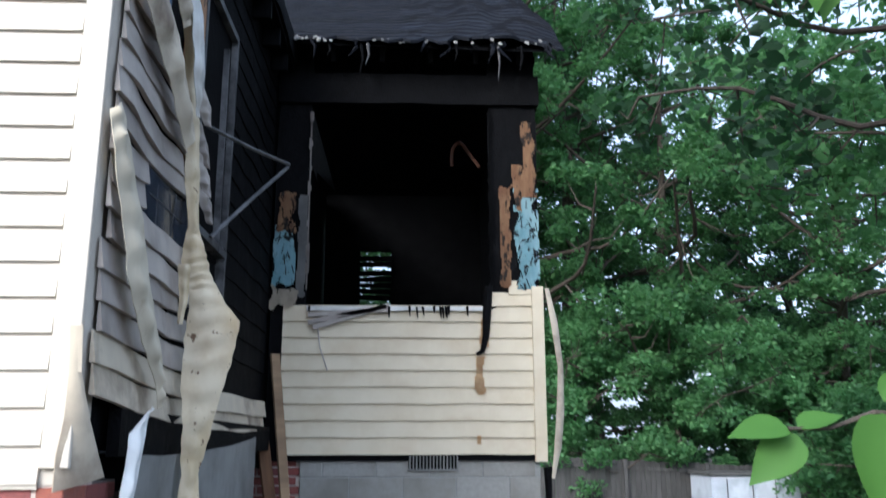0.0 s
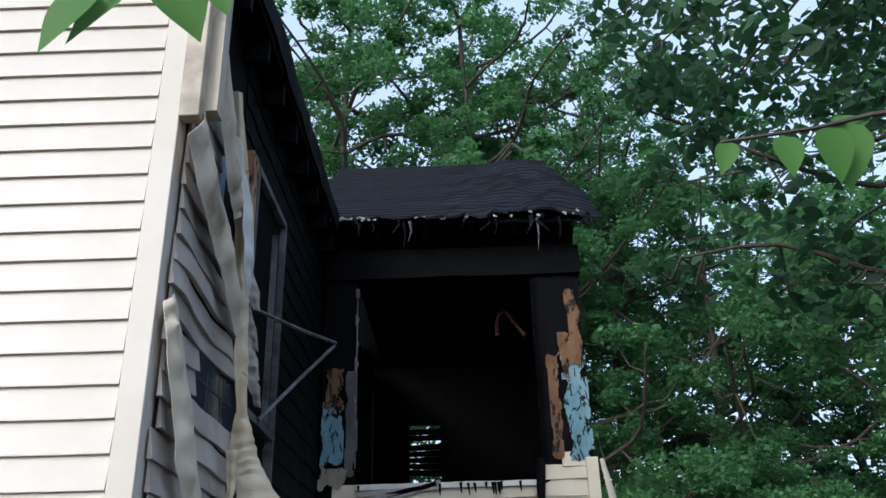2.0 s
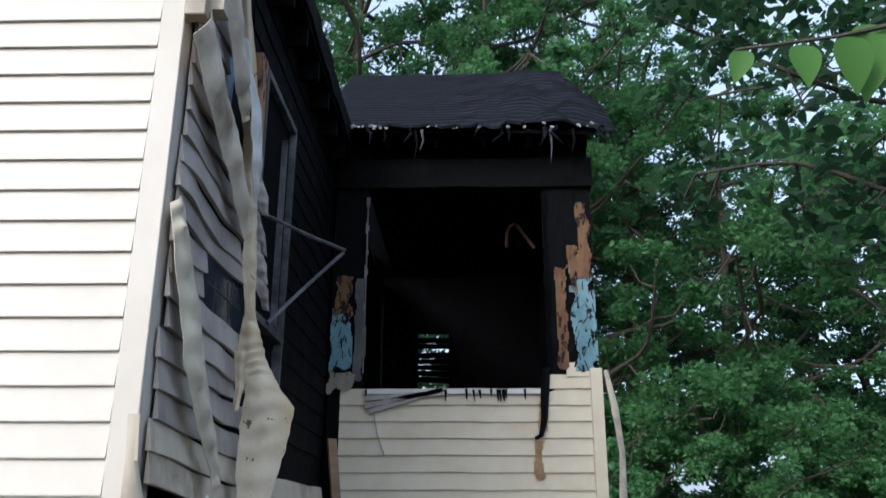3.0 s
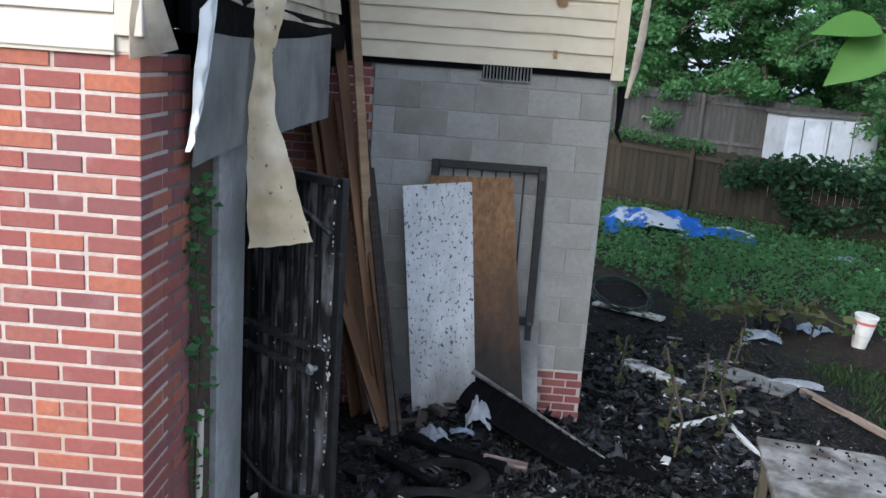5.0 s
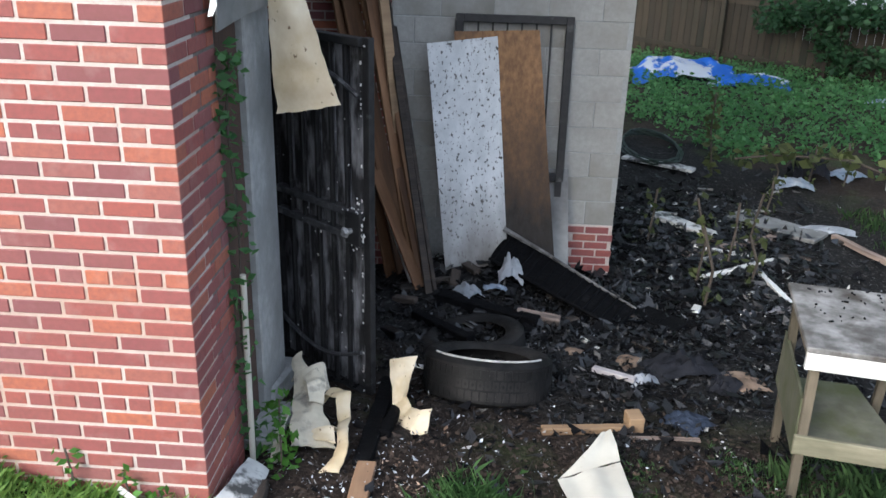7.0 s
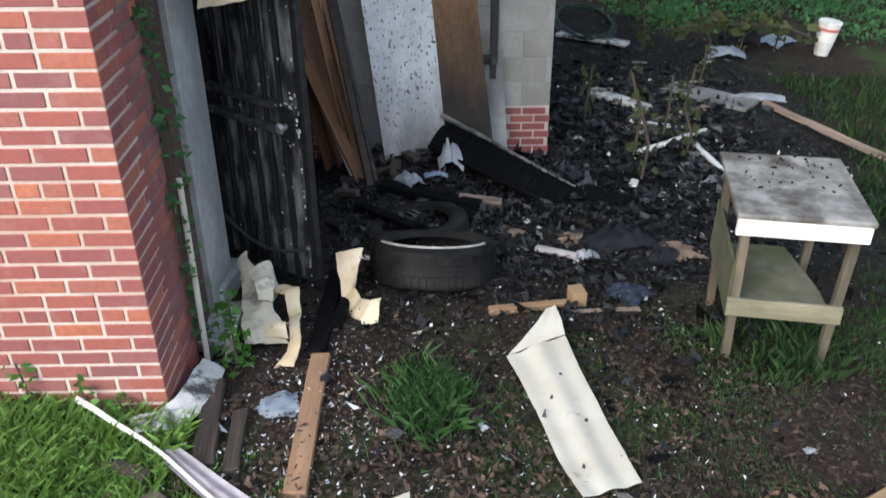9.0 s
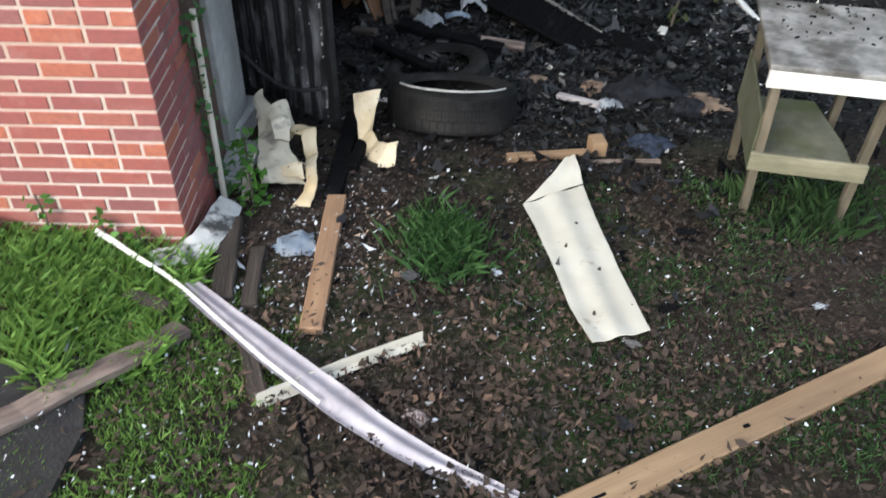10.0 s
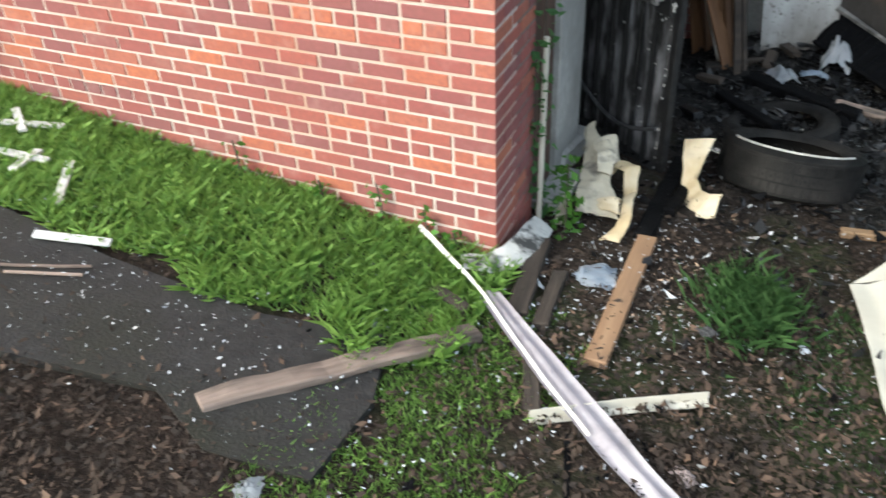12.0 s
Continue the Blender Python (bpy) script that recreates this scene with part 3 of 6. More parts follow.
gate = thing("iron_gate", "sooty black iron security gate standing ajar", "gate", at=pose(-0.13, 1.77, -0.27, 0, 0, -38.5))
GW, GH = 0.79, 1.98
for b in ((0, 0.045, 0, GH), (GW - 0.045, GW, 0, GH)):
    part("stile", box(b[0], b[1], -0.02, 0.02, b[2], b[3], 0.003), IRON, gate)
for z in (0.0, GH - 0.045, 1.06, 0.93):
    part("rail", box(0.045, GW - 0.045, -0.042, 0.018, z, z + 0.04, 0.004), IRON_PALE if 0.5 < z < 1.5 else IRON, gate)
for i in range(1, 6):
    x = 0.045 + i * 0.1165
    part("bar", box(x - 0.011, x + 0.011, -0.034, -0.010, 0.04, GH - 0.045, 0.003), IRON, gate)
GATE_SHEET = mat("gate_backing", (0.012, 0.012, 0.013), (0.04, 0.039, 0.04), (0.30, 0.30, 0.315), scale=9, coarse=6, stretch=(3, 3, 0.4), rough=0.6, bump=0.5, clo=0.44, chi=0.66)
for i in range(6):
    x = 0.045 + i * 0.1165
    part("backing_panel", roughen(box(x + 0.002, x + 0.1145, 0.006, 0.014, 0.04, GH - 0.04), 0.005, 5, i), GATE_SHEET, gate, "scorched sheet behind the bars")
for z, bow in ((0.30, 1), (1.70, -1)):
    bm = bmesh.new()
    tube(bm, [(0.045 + 0.7 * i / 12, -0.046, z - bow * 0.11 * math.sin(math.pi * i / 12)) for i in range(13)], 0.013, 6)
    part("arched_bar", bm, IRON_PALE, gate)
bm = box(GW - 0.15, GW - 0.03, -0.06, -0.036, 0.92, 1.10, 0.006)
part("lock_box", bm, IRON, gate, "black lock plate")
LOCK = mat("burnt_lock", (0.10, 0.10, 0.10), (0.55, 0.55, 0.55), scale=30, rough=0.35, bump=0.5, metal=0.5)
part("knob", tube(bmesh.new(), [(GW - 0.10, -0.06, 1.0), (GW - 0.10, -0.085, 1.0), (GW - 0.10, -0.10, 1.0), (GW - 0.10, -0.115, 1.0)], [0.015, 0.016, 0.03, 0.02], 12), LOCK, gate, "blistered metal knob", True)
bm = bmesh.new()
gr = random.Random(12)
for i in range(150):
    near = gr.random() < 0.55
    x, z = (gr.gauss(GW - 0.08, 0.035), gr.gauss(1.03, 0.06)) if near else (gr.choice((GW - 0.03, gr.uniform(0.1, GW))), gr.uniform(0.05, GH - 0.03))
    q = gr.uniform(0.002, 0.006)
    bm_box(bm, -q, q, -0.001, 0.001, -q * gr.uniform(0.6, 2.2), q, pose(min(x, GW - 0.004), -0.052 if near else -0.044, z, gr.uniform(-30, 30), gr.uniform(-40, 40), 0))
tagged(part("flakes", bm, WHITE, gate, "white blistered paint flakes"), kind="stuff")

# ---- the annex ----
annex = thing("wall_annex", "burnt annex wall on painted concrete block", "wall", bm=box(0.27, 2.10, 3.8545, 4.05, -1.0, 2.25), material=CMU_JOINT, kind="structure")
part("brick_strip", box(-1.3, 0.27, 3.89, 4.05, -1.0, 2.3), MORTAR, annex)
part("block_side", box(1.95, 2.10, 4.05, 8.1, -1.0, 2.25), CMU, annex)
part("sheathing", box(0.0, 2.12, 3.83, 3.95, 2.25, 3.40), CHAR, annex)
for b in ((0.0, 0.27), (1.74, 2.13)):
    bm = box(b[0], b[1], 3.83, 3.95, 3.40, 5.7)
    bmesh.ops.subdivide_edges(bm, edges=bm.edges[:], cuts=7, use_grid_fill=True)
    part("jamb", roughen(bm, 0.012, 9), CHAR, annex, "charred jamb")
bm = box(0.0, 2.16, 3.79, 3.95, 5.14, 5.40)
bmesh.ops.subdivide_edges(bm, edges=bm.edges[:], cuts=9, use_grid_fill=True)
part("header", roughen(bm, 0.01, 7), CHAR, annex, "charred header beam")
part("top_plate", roughen(box(0.0, 2.14, 3.82, 3.93, 5.52, 5.60), 0.01, 4), CHAR, annex)
for x in (0.1, 0.45, 0.85, 1.25, 1.62, 1.98):
    part("rafter", moved(box(-0.02, 0.02, -0.35, 0.5, -0.14, 0.0), pose(x, 3.85, 5.78, 41 - 1, 0, 0)), CHAR, annex)
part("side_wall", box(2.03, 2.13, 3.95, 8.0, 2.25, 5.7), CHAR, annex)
part("room_floor", box(0.0, 2.03, 3.95, 8.0, 3.15, 3.25), SOOT_AND_DARK, annex)
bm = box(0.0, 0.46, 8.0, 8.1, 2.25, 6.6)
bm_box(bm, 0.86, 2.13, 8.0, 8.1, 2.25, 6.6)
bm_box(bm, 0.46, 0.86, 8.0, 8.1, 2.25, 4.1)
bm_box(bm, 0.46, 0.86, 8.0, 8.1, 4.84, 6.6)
part("back_wall", bm, SOOT_AND_DARK, annex)
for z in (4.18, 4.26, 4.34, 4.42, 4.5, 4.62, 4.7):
    part("blind_slat", roughen(box(0.44, 0.88, 7.96, 7.99, z, z + 0.068), 0.02, 4), SOOT_AND_DARK, annex)
bm = bmesh.new()
tube(bm, smooth_path([(1.46, 4.4, 4.80), (1.47, 4.4, 4.96), (1.54, 4.4, 5.02), (1.61, 4.4, 4.93), (1.70, 4.3, 4.76)], 4), 0.016, 6)
thing("dangling_cable", "scorched reddish cable loop hanging inside the burnt room", "cable", bm=bm, material=mat("burnt_cable", (0.06, 0.025, 0.015), (0.12, 0.05, 0.03), (0.01, 0.01, 0.01), scale=14, coarse=9, rough=0.8, bump=0.4))

z = 2.295
i = 0
while z < 3.36:
    x0, x1 = 0.10, 2.06
    bm = lap(x1 - x0, 0.125, 0.02, 22, 0.006 if z < 3.2 else 0.014, z * 3)
    part("siding_course", moved(bm, pose(x0, 3.83, z)), VINYL_WARM, annex)
    z += 0.1275
for x0, zz in ((1.74, 3.44), (1.88, 3.535)):
    part("siding_course", moved(lap(2.06 - x0, 0.11, 0.02, 8, 0.01, zz), pose(x0, 3.83, zz)), VINYL_WARM, annex)
part("corner_trim", box(2.06, 2.155, 3.80, 3.84, 2.24, 3.60, 0.004), VINYL_WARM, annex)
bm = bmesh.new()
ribbon(bm, [(2.18, 3.80, 3.58), (2.23, 3.79, 3.3), (2.27, 3.79, 2.95), (2.26, 3.8, 2.6), (2.23, 3.8, 2.35), (2.19, 3.8, 2.12)], [(0.02, 0.02, 0), (0.03, 0.02, 0), (0.028, 0.03, 0), (0.03, 0.02, 0), (0.035, 0.03, 0), (0.012, 0.01, 0)], 0.004, 0.012)
strips.append(thing("hanging_siding", "cream corner trim bent away from the annex", "siding", bm=roughen(bm, 0.008, 8), material=VINYL_BURNT, group="melted siding strips", smooth=True))
bm = bmesh.new()
tube(bm, [(2.16, 3.86, 2.2), (2.17, 3.84, 1.98), (2.15, 3.83, 1.86), (2.2, 3.82, 1.78)], [0.03, 0.025, 0.015, 0.008], 6)
part("drip", roughen(bm, 0.02, 14), CHAR, annex, "hardened black drip of melted plastic")
# what is left of foam and sheathing beside the opening
for x0, x1, z0, z1, m_, kp, yy in ((0.0, 0.19, 3.58, 4.10, FOAM, 0.85, 3.815), (0.02, 0.19, 4.02, 4.38, SCORCH, 0.7, 3.812), (0.19, 0.275, 3.5, 4.35, GREY_SHEET, 0.9, 3.81),
                                  (1.93, 2.135, 3.56, 4.42, FOAM, 0.85, 3.815), (1.80, 1.93, 3.58, 4.45, SCORCH, 0.6, 3.81), (2.0, 2.125, 4.34, 5.02, SCORCH, 0.75, 3.81), (1.92, 2.02, 4.2, 4.62, SCORCH, 0.5, 3.812), (0.262, 0.292, 3.55, 5.05, VINYL_GREY, 0.35, 3.79), (1.72, 1.76, 3.6, 5.1, CHAR, 0.5, 3.79),
                                  (-0.02, 0.28, 3.38, 3.62, VINYL_BURNT, 0.45, 3.80)):
    part("wall_remnant", moved(ragged(x0, x1, z0, z1, 0.009, kp, x0 * 9 + z0, 13), Matrix.Translation((0, yy, 0))), m_, annex, "torn remnant of burnt wall layers")
bm = bmesh.new()
for i in range(60):
    x, z = rnd.choice((rnd.uniform(1.93, 2.12), rnd.uniform(0.02, 0.17))), rnd.uniform(3.6, 4.4)
    tube(bm, [(x, 3.80, z), (x + rnd.uniform(-.03, .03), 3.797, z - rnd.uniform(.02, .09))], 0.004, 4)
part("soot_runs", bm, CHAR, annex)
part("window_sill", roughen(box(0.28, 1.68, 3.79, 3.84, 3.395, 3.43), 0.006, 9), WHITE, annex, "scorched white sill")
for b in ((0.30, 3.30, 12), (0.34, 3.26, 17), (0.3, 3.36, 4)):
    part("fallen_slat", moved(box(0, 0.62, -0.01, 0.012, -0.018, 0.018), pose(b[0], 3.79, b[1], 0, -b[2], 0)), VINYL_GREY, annex)
bm = bmesh.new()
for x in [0.3, 1.15, 1.2, 1.28, 1.33, 1.38] + [rnd.uniform(0.9, 1.65) for _ in range(6)]:
    tube(bm, [(x, 3.785, 3.43), (x + 0.005, 3.783, 3.43 - rnd.uniform(0.03, 0.10))], [0.012, 0.004], 5)
tube(bm, [(1.72, 3.80, 3.6), (1.70, 3.79, 3.4), (1.69, 3.78, 3.2), (1.66, 3.77, 3.08), (1.62, 3.775, 3.05)], [0.03, 0.035, 0.025, 0.02, 0.015], 6)
part("tar_drips", roughen(bm, 0.01, 16), CHAR, annex, "black drips running off the sill")
RUST = mat("rust_stain", (0.50, 0.30, 0.14), (0.64, 0.47, 0.27), scale=12, rough=0.7, bump=0.1)
for x0, x1, z0, z1 in ((1.60, 1.70, 2.75, 3.05), (1.60, 1.66, 2.36, 2.45), (1.64, 1.74, 3.1, 3.35)):
    part("rust_stain", moved(ragged(x0, x1, z0, z1, 0.012, 0.4, z0, 12, 0.002), Matrix.Translation((0, 3.805, 0))), RUST, annex, "orange heat stain")
part("hanging_wire", tube(bmesh.new(), [(0.37, 3.79, 3.3), (0.4, 3.785, 3.1), (0.46, 3.785, 2.93)], 0.006, 5), VINYL_GREY, annex)

# annex roof: shingle courses that sag over the burnt right half
roof_annex = thing("roof_annex", "burnt charcoal shingle roof sagging at its end", "roof", kind="structure")
RY0, RZ0, RY1, RZ1 = 3.50, 5.55, 5.2, 7.02
NR = 24


def roof_z(x, s):
    bulge = math.exp(-((x - 1.75) / 0.5) ** 2)
    drop = max(0.0, x - 2.0)
    return 0.09 * bulge * math.sin(s * 3) + bulge * 0.10 * noise.noise(Vector((x * 3, s * 4, 1))) - 0.6 * drop * drop + (0.02 * noise.noise(Vector((x * 9, s * 9, 4))) if x > 1.0 else 0.004)


for r in range(NR):
    s0, s1 = r / NR, (r + 1.25) / NR
    rings = []
    bm = bmesh.new()
    xs_ = np.linspace(-0.12, 2.34, 42)
    for x in xs_:
        a = []
        for s, up in ((s0, 0.026), (s0, 0.0), (s1, 0.0), (s1, 0.004)):
            eat = 0.06 * noise.noise(Vector((x * 7, 0, 2))) + (0.12 * max(0, noise.noise(Vector((x * 2.2, 3, 0)))) if r == 0 else 0)
            ss = s + (eat if r == 0 and s == s0 else 0.008 * noise.noise(Vector((x * 8, r, 0))) if s == s0 else 0)
            y, z = RY0 + (RY1 - RY0) * ss, RZ0 + (RZ1 - RZ0) * ss
            xx = x - 0.35 * max(0, ss - 0.35) * (1 if x > 2.1 else 0) * 0.8
            a.append(bm.verts.new((xx, y, z + up + roof_z(x, ss))))
        rings.append(a)
    for a, b in zip(rings, rings[1:]):
        for q in range(4):
            bm.faces.new((a[q], a[(q + 1) % 4], b[(q + 1) % 4], b[q]))
    part("shingle_course", bm, SHINGLE, roof_annex)
bm = bmesh.new()
vs = [bm.verts.new(v) for v in ((-0.1, 3.55, 5.55), (2.25, 3.55, 5.5), (2.2, 5.2, 6.95), (-0.1, 5.2, 6.95), (-0.1, 8.4, 5.4), (2.3, 8.4, 5.4))]
bm.faces.new((vs[0], vs[1], vs[2], vs[3]))
bm.faces.new((vs[3], vs[2], vs[5], vs[4]))
bmesh.ops.solidify(bm, geom=bm.faces[:], thickness=0.03)
part("roof_deck", bm, CHAR, roof_annex)
bm = bmesh.new()
for i in range(9):
    x = rnd.uniform(-0.05, 2.25)
    tube(bm, [(x, 3.5 + rnd.uniform(0, 0.06), 5.56), (x + rnd.uniform(-.05, .05), 3.5, 5.50), (x + rnd.uniform(-.06, .06), 3.5, 5.46 - rnd.uniform(0, 0.08))], [0.02, 0.014, 0.004], 5)
part("torn_edge", roughen(bm, 0.02, 20), SHINGLE, roof_annex, "torn shingle edge")
for x, l in ((0.68, 0.22), (0.73, 0.15), (1.80, 0.26), (0.42, 0.07), (1.98, 0.18), (1.45, 0.1)):
    bm = bmesh.new()
    tube(bm, [(x, 3.53, 5.54), (x + 0.01, 3.525, 5.52 - l * 0.5), (x - 0.008, 3.525, 5.50 - l)], [0.014, 0.010, 0.003], 5)
    part("hanging_shred", roughen(bm, 0.014, 24), IRON_PALE if x in (0.73, 1.80) else CHAR, roof_annex, "ashy shred hanging from the roof edge")
bm = bmesh.new()
for i in range(46):
    x = rnd.gauss(0.2, 0.14) if rnd.random() < 0.7 else rnd.uniform(0.75, 2.2)
    q = rnd.uniform(0.003, 0.010)
    bm_box(bm, -q * 1.6, q * 1.6, -q * 0.4, q * 0.4, -q, q, pose(x, 3.475 + 0.03 * rnd.random(), 5.56 + rnd.uniform(-0.02, 0.015), rnd.uniform(-40, 40), rnd.uniform(-40, 40), 0))
tagged(part("ash_rim", roughen(bm, 0.006, 40), CONCRETE, roof_annex, "pale ash crust on the torn edge"), kind="stuff")

# vent in the block wall
vent = thing("foundation_vent", "grey louvred foundation vent under the siding", "vent")
# Black plate on the blocks: the dark behind the louvres painted in.
part("recess", box(1.09, 1.465, 3.836, 3.846, 2.185, 2.29), SOOT_AND_DARK, vent)
for i in range(15):
    part("slat", box(1.097 + i * 0.0258, 1.107 + i * 0.0258, 3.826, 3.836, 2.19, 2.29), GREY_SHEET, vent)
part("frame", box(1.085, 1.47, 3.826, 3.846, 2.178, 2.19), GREY_SHEET, vent)

# ---- things leaning on the annex ----
WB = mat("flaking_white_board", (0.47, 0.49, 0.50), (0.60, 0.615, 0.62), (0.06, 0.055, 0.05), scale=11, coarse=44, stretch=(1, 1, 0.45), rough=0.6, bump=0.2, clo=0.585, chi=0.63)
OSB = mat("osb_brown", (0.155, 0.08, 0.034), (0.28, 0.155, 0.07), (0.05, 0.035, 0.025), scale=30, coarse=1.6, stretch=(1, 1, 0.5), rough=0.75, bump=0.35, clo=0.5, chi=0.85)


def leaning(name, label, category, x0, x1, zt, foot, head, thick, material, lean_x=0.0):
    """A board whose foot stands at y = foot and whose head leans back to y = head."""
    z0 = gz((x0 + x1) / 2, foot) - 0.02
    h = math.hypot(zt - z0, head - foot)
    tilt = math.degrees(math.atan2(head - foot, zt - z0))
    bm = box(0, x1 - x0, 0, thick, 0, h, 0.002)
    bmesh.ops.subdivide_edges(bm, edges=[e for e in bm.edges if e.calc_length() > 0.3], cuts=5, use_grid_fill=True)
    return thing(name, label, category, at=pose(x0, foot, z0, -tilt, lean_x, 0), bm=roughen(bm, 0.005, 6, x0), material=material)


def slab4(bl, br, tr, tl, thick):
    """A board from its four front corners, with thickness behind."""
    bm = bmesh.new()
    bl, br, tr, tl = (Vector(v) for v in (bl, br, tr, tl))
    nn = (br - bl).cross(tl - bl).normalized()
    n = 10
    front, back = {}, {}
    for i in range(n + 1):
        for k in range(n + 1):
            p = bl.lerp(br, i / n).lerp(tl.lerp(tr, i / n), k / n)
            p += nn * 0.006 * noise.noise(p * 3)
            front[i, k], back[i, k] = bm.verts.new(p), bm.verts.new(p - nn * thick)
    for i in range(n):
        for k in range(n):
            bm.faces.new((front[i, k], front[i + 1, k], front[i + 1, k + 1], front[i, k + 1]))
            bm.faces.new((back[i, k], back[i, k + 1], back[i + 1, k + 1], back[i + 1, k]))
    for i in range(n):
        for k in (0, n):
            bm.faces.new((front[i, k], front[i + 1, k], back[i + 1, k], back[i, k]))
            bm.faces.new((front[k, i], front[k, i + 1], back[k, i + 1], back[k, i]))
    return bm


def burnt_foot(material, z0, z1, colour):
    """Adds a ragged burn that climbs a board from its foot."""
    ns, ls = material.node_tree.nodes, material.node_tree.links
    bs = ns["Principled BSDF"]
    old = bs.inputs["Base Color"].links[0].from_socket
    geo, sep = ns.new("ShaderNodeNewGeometry"), ns.new("ShaderNodeSeparateXYZ")
    ls.new(geo.outputs["Position"], sep.inputs[0])
    wob = ns.new("ShaderNodeMath")
    wob.operation = "MULTIPLY_ADD"
    ls.new(noise_tex(ns, ls, 5, (1, 1, 0.4), shift=False, detail=8), wob.inputs[0])
    wob.inputs[1].default_value = 1.1
    ls.new(sep.outputs["Z"], wob.inputs[2])
    mr = ns.new("ShaderNodeMapRange")
    mr.inputs["From Min"].default_value, mr.inputs["From Max"].default_value = z0 + 0.55, z1 + 0.55
    mr.inputs["To Min"].default_value, mr.inputs["To Max"].default_value = 1.0, 0.0
    ls.new(wob.outputs[0], mr.inputs[0])
    ls.new(mixed(ns, ls, mr.outputs[0], old, colour), bs.inputs["Base Color"])


burnt_foot(OSB, 0.1, 1.15, (0.02, 0.016, 0.013))
burnt_foot(WB, -0.35, 0.45, (0.16, 0.15, 0.14))
thing("osb_board", "brown chipboard sheet with a charred foot leaning on the block wall", "board", bm=slab4((0.95, 3.24, -0.30), (1.60, 3.28, -0.22), (1.39, 3.74, 1.46), (0.75, 3.74, 1.43), 0.016), material=OSB)
thing("white_board", "white painted board speckled with soot leaning on chipboard", "board", bm=slab4((0.77, 3.17, -0.30), (1.24, 3.22, -0.22), (1.08, 3.70, 1.41), (0.55, 3.70, 1.34), 0.018), material=WB)
grille = thing("window_grille", "black iron window grille leaning against the block wall", "grille", at=pose(0.76, 3.70, 0.30, -4, 0, 0))
for b in ((0, 0.06, 0, 1.26), (0.83, 0.89, 0, 1.26), (0.06, 0.83, 1.2, 1.26), (0.06, 0.83, 0, 0.06)):
    part("frame_bar", box(b[0], b[1], 0, 0.05, b[2], b[3], 0.004), IRON, grille)
for i in range(1, 7):
    part("bar", box(0.06 + i * 0.11 - 0.007, 0.06 + i * 0.11 + 0.007, 0.018, 0.032, 0.06, 1.2), IRON, grille)
bm = bmesh.new()
tube(bm, [(0.445 + 0.06 * math.cos(a * math.tau / 12), 0.01, 1.08 + 0.06 * math.sin(a * math.tau / 12)) for a in range(12)], 0.007, 5, True)
part("scroll", bm, IRON, grille)
part("foot", box(0.02, 0.07, 0, 0.05, -0.88, 0.0), IRON, grille)
part("foot", box(0.83, 0.88, 0, 0.05, -0.88, 0.0), IRON, grille)
leaning("small_panel", "small grey sheet leaning at the foot of the wall", "panel", 1.57, 1.73, 0.38, 3.45, 3.78, 0.008, GREY_SHEET, -3)
# planks stacked upright in the corner
for x, zt, hx, foot, w, m_ in ((0.52, 3.05, 0.06, 3.2, 0.075, WOOD), (0.56, 2.5, -0.02, 3.1, 0.10, PLANK_BROWN), (0.62, 1.95, 0.02, 3.05, 0.10, PLANK_BROWN), (0.66, 1.8, 0.14, 2.95, 0.06, PLANK_BROWN), (0.68, 1.9, 0.2, 2.8, 0.05, DARK_WOOD),
                            (0.44, 1.95, -0.1, 3.35, 0.16, PLANK_BROWN), (0.34, 2.0, -0.18, 3.4, 0.16, PLANK_BROWN), (0.62, 0.9, -0.08, 2.9, 0.09, PLANK_BROWN), (0.58, 0.6, 0.05, 2.95, 0.08, WHITE), (0.72, 1.45, 0.30, 2.85, 0.03, DARK_WOOD)):
    a, b = Vector((x, foot, gz(x, foot) - 0.02)), Vector((hx, 3.76, zt))
    bm = box(-w / 2, w / 2, -0.012, 0.012, 0, (b - a).length, 0.003)
    q = (b - a).to_track_quat("Z", "Y")
    thing("plank", "new pale lumber stud propped in the corner" if m_ is WOOD else "splintered brown plank propped in the burnt corner", "plank",
          at=Matrix.Translation(a) @ q.to_matrix().to_4x4(), group="planks propped in the corner", bm=roughen(bm, 0.004, 6, x), material=m_)
beam = thing("charred_beam", "charred black truss beam lying aslant over the ash", "beam")
part("face", roughen(slab4((1.10, 3.13, -0.15), (2.02, 2.48, -0.37), (2.20, 2.88, -0.40), (1.24, 3.32, 0.0), 0.045), 0.016, 9), CHAR, beam)
for i in range(16):
    f = (i + 0.5) / 16
    a, b = Vector((1.10, 3.12, -0.14)).lerp(Vector((2.02, 2.47, -0.36)), f), Vector((1.24, 3.30, 0.01)).lerp(Vector((2.20, 2.86, -0.39)), f)
    part("rib", roughen(tube(bmesh.new(), [a, a.lerp(b, 0.5), b], 0.011, 5), 0.006, 14), CHAR, beam)
part("edge", roughen(tube(bmesh.new(), [(1.20, 3.28, 0.04), (1.52, 3.16, -0.10), (1.9, 2.99, -0.26), (2.18, 2.86, -0.375)], [0.020, 0.014, 0.012, 0.008], 6), 0.006, 9), mat("ashen_wood", (0.07, 0.068, 0.066), (0.20, 0.195, 0.19), (0.02, 0.02, 0.02), scale=16, coarse=9, rough=0.85, bump=0.5), beam, "ash-grey upper edge")
part("lower_edge", roughen(tube(bmesh.new(), [(1.10, 3.11, -0.14), (1.55, 2.79, -0.25), (2.02, 2.46, -0.36)], 0.014, 6), 0.006, 9), CHAR, beam)

# ---- tyre ----
RUBBER = mat("tyre_rubber", (0.006, 0.006, 0.0065), (0.013, 0.013, 0.013), (0.03, 0.028, 0.027), scale=25, coarse=3, rough=0.55, bump=0.3, spec=0.12)


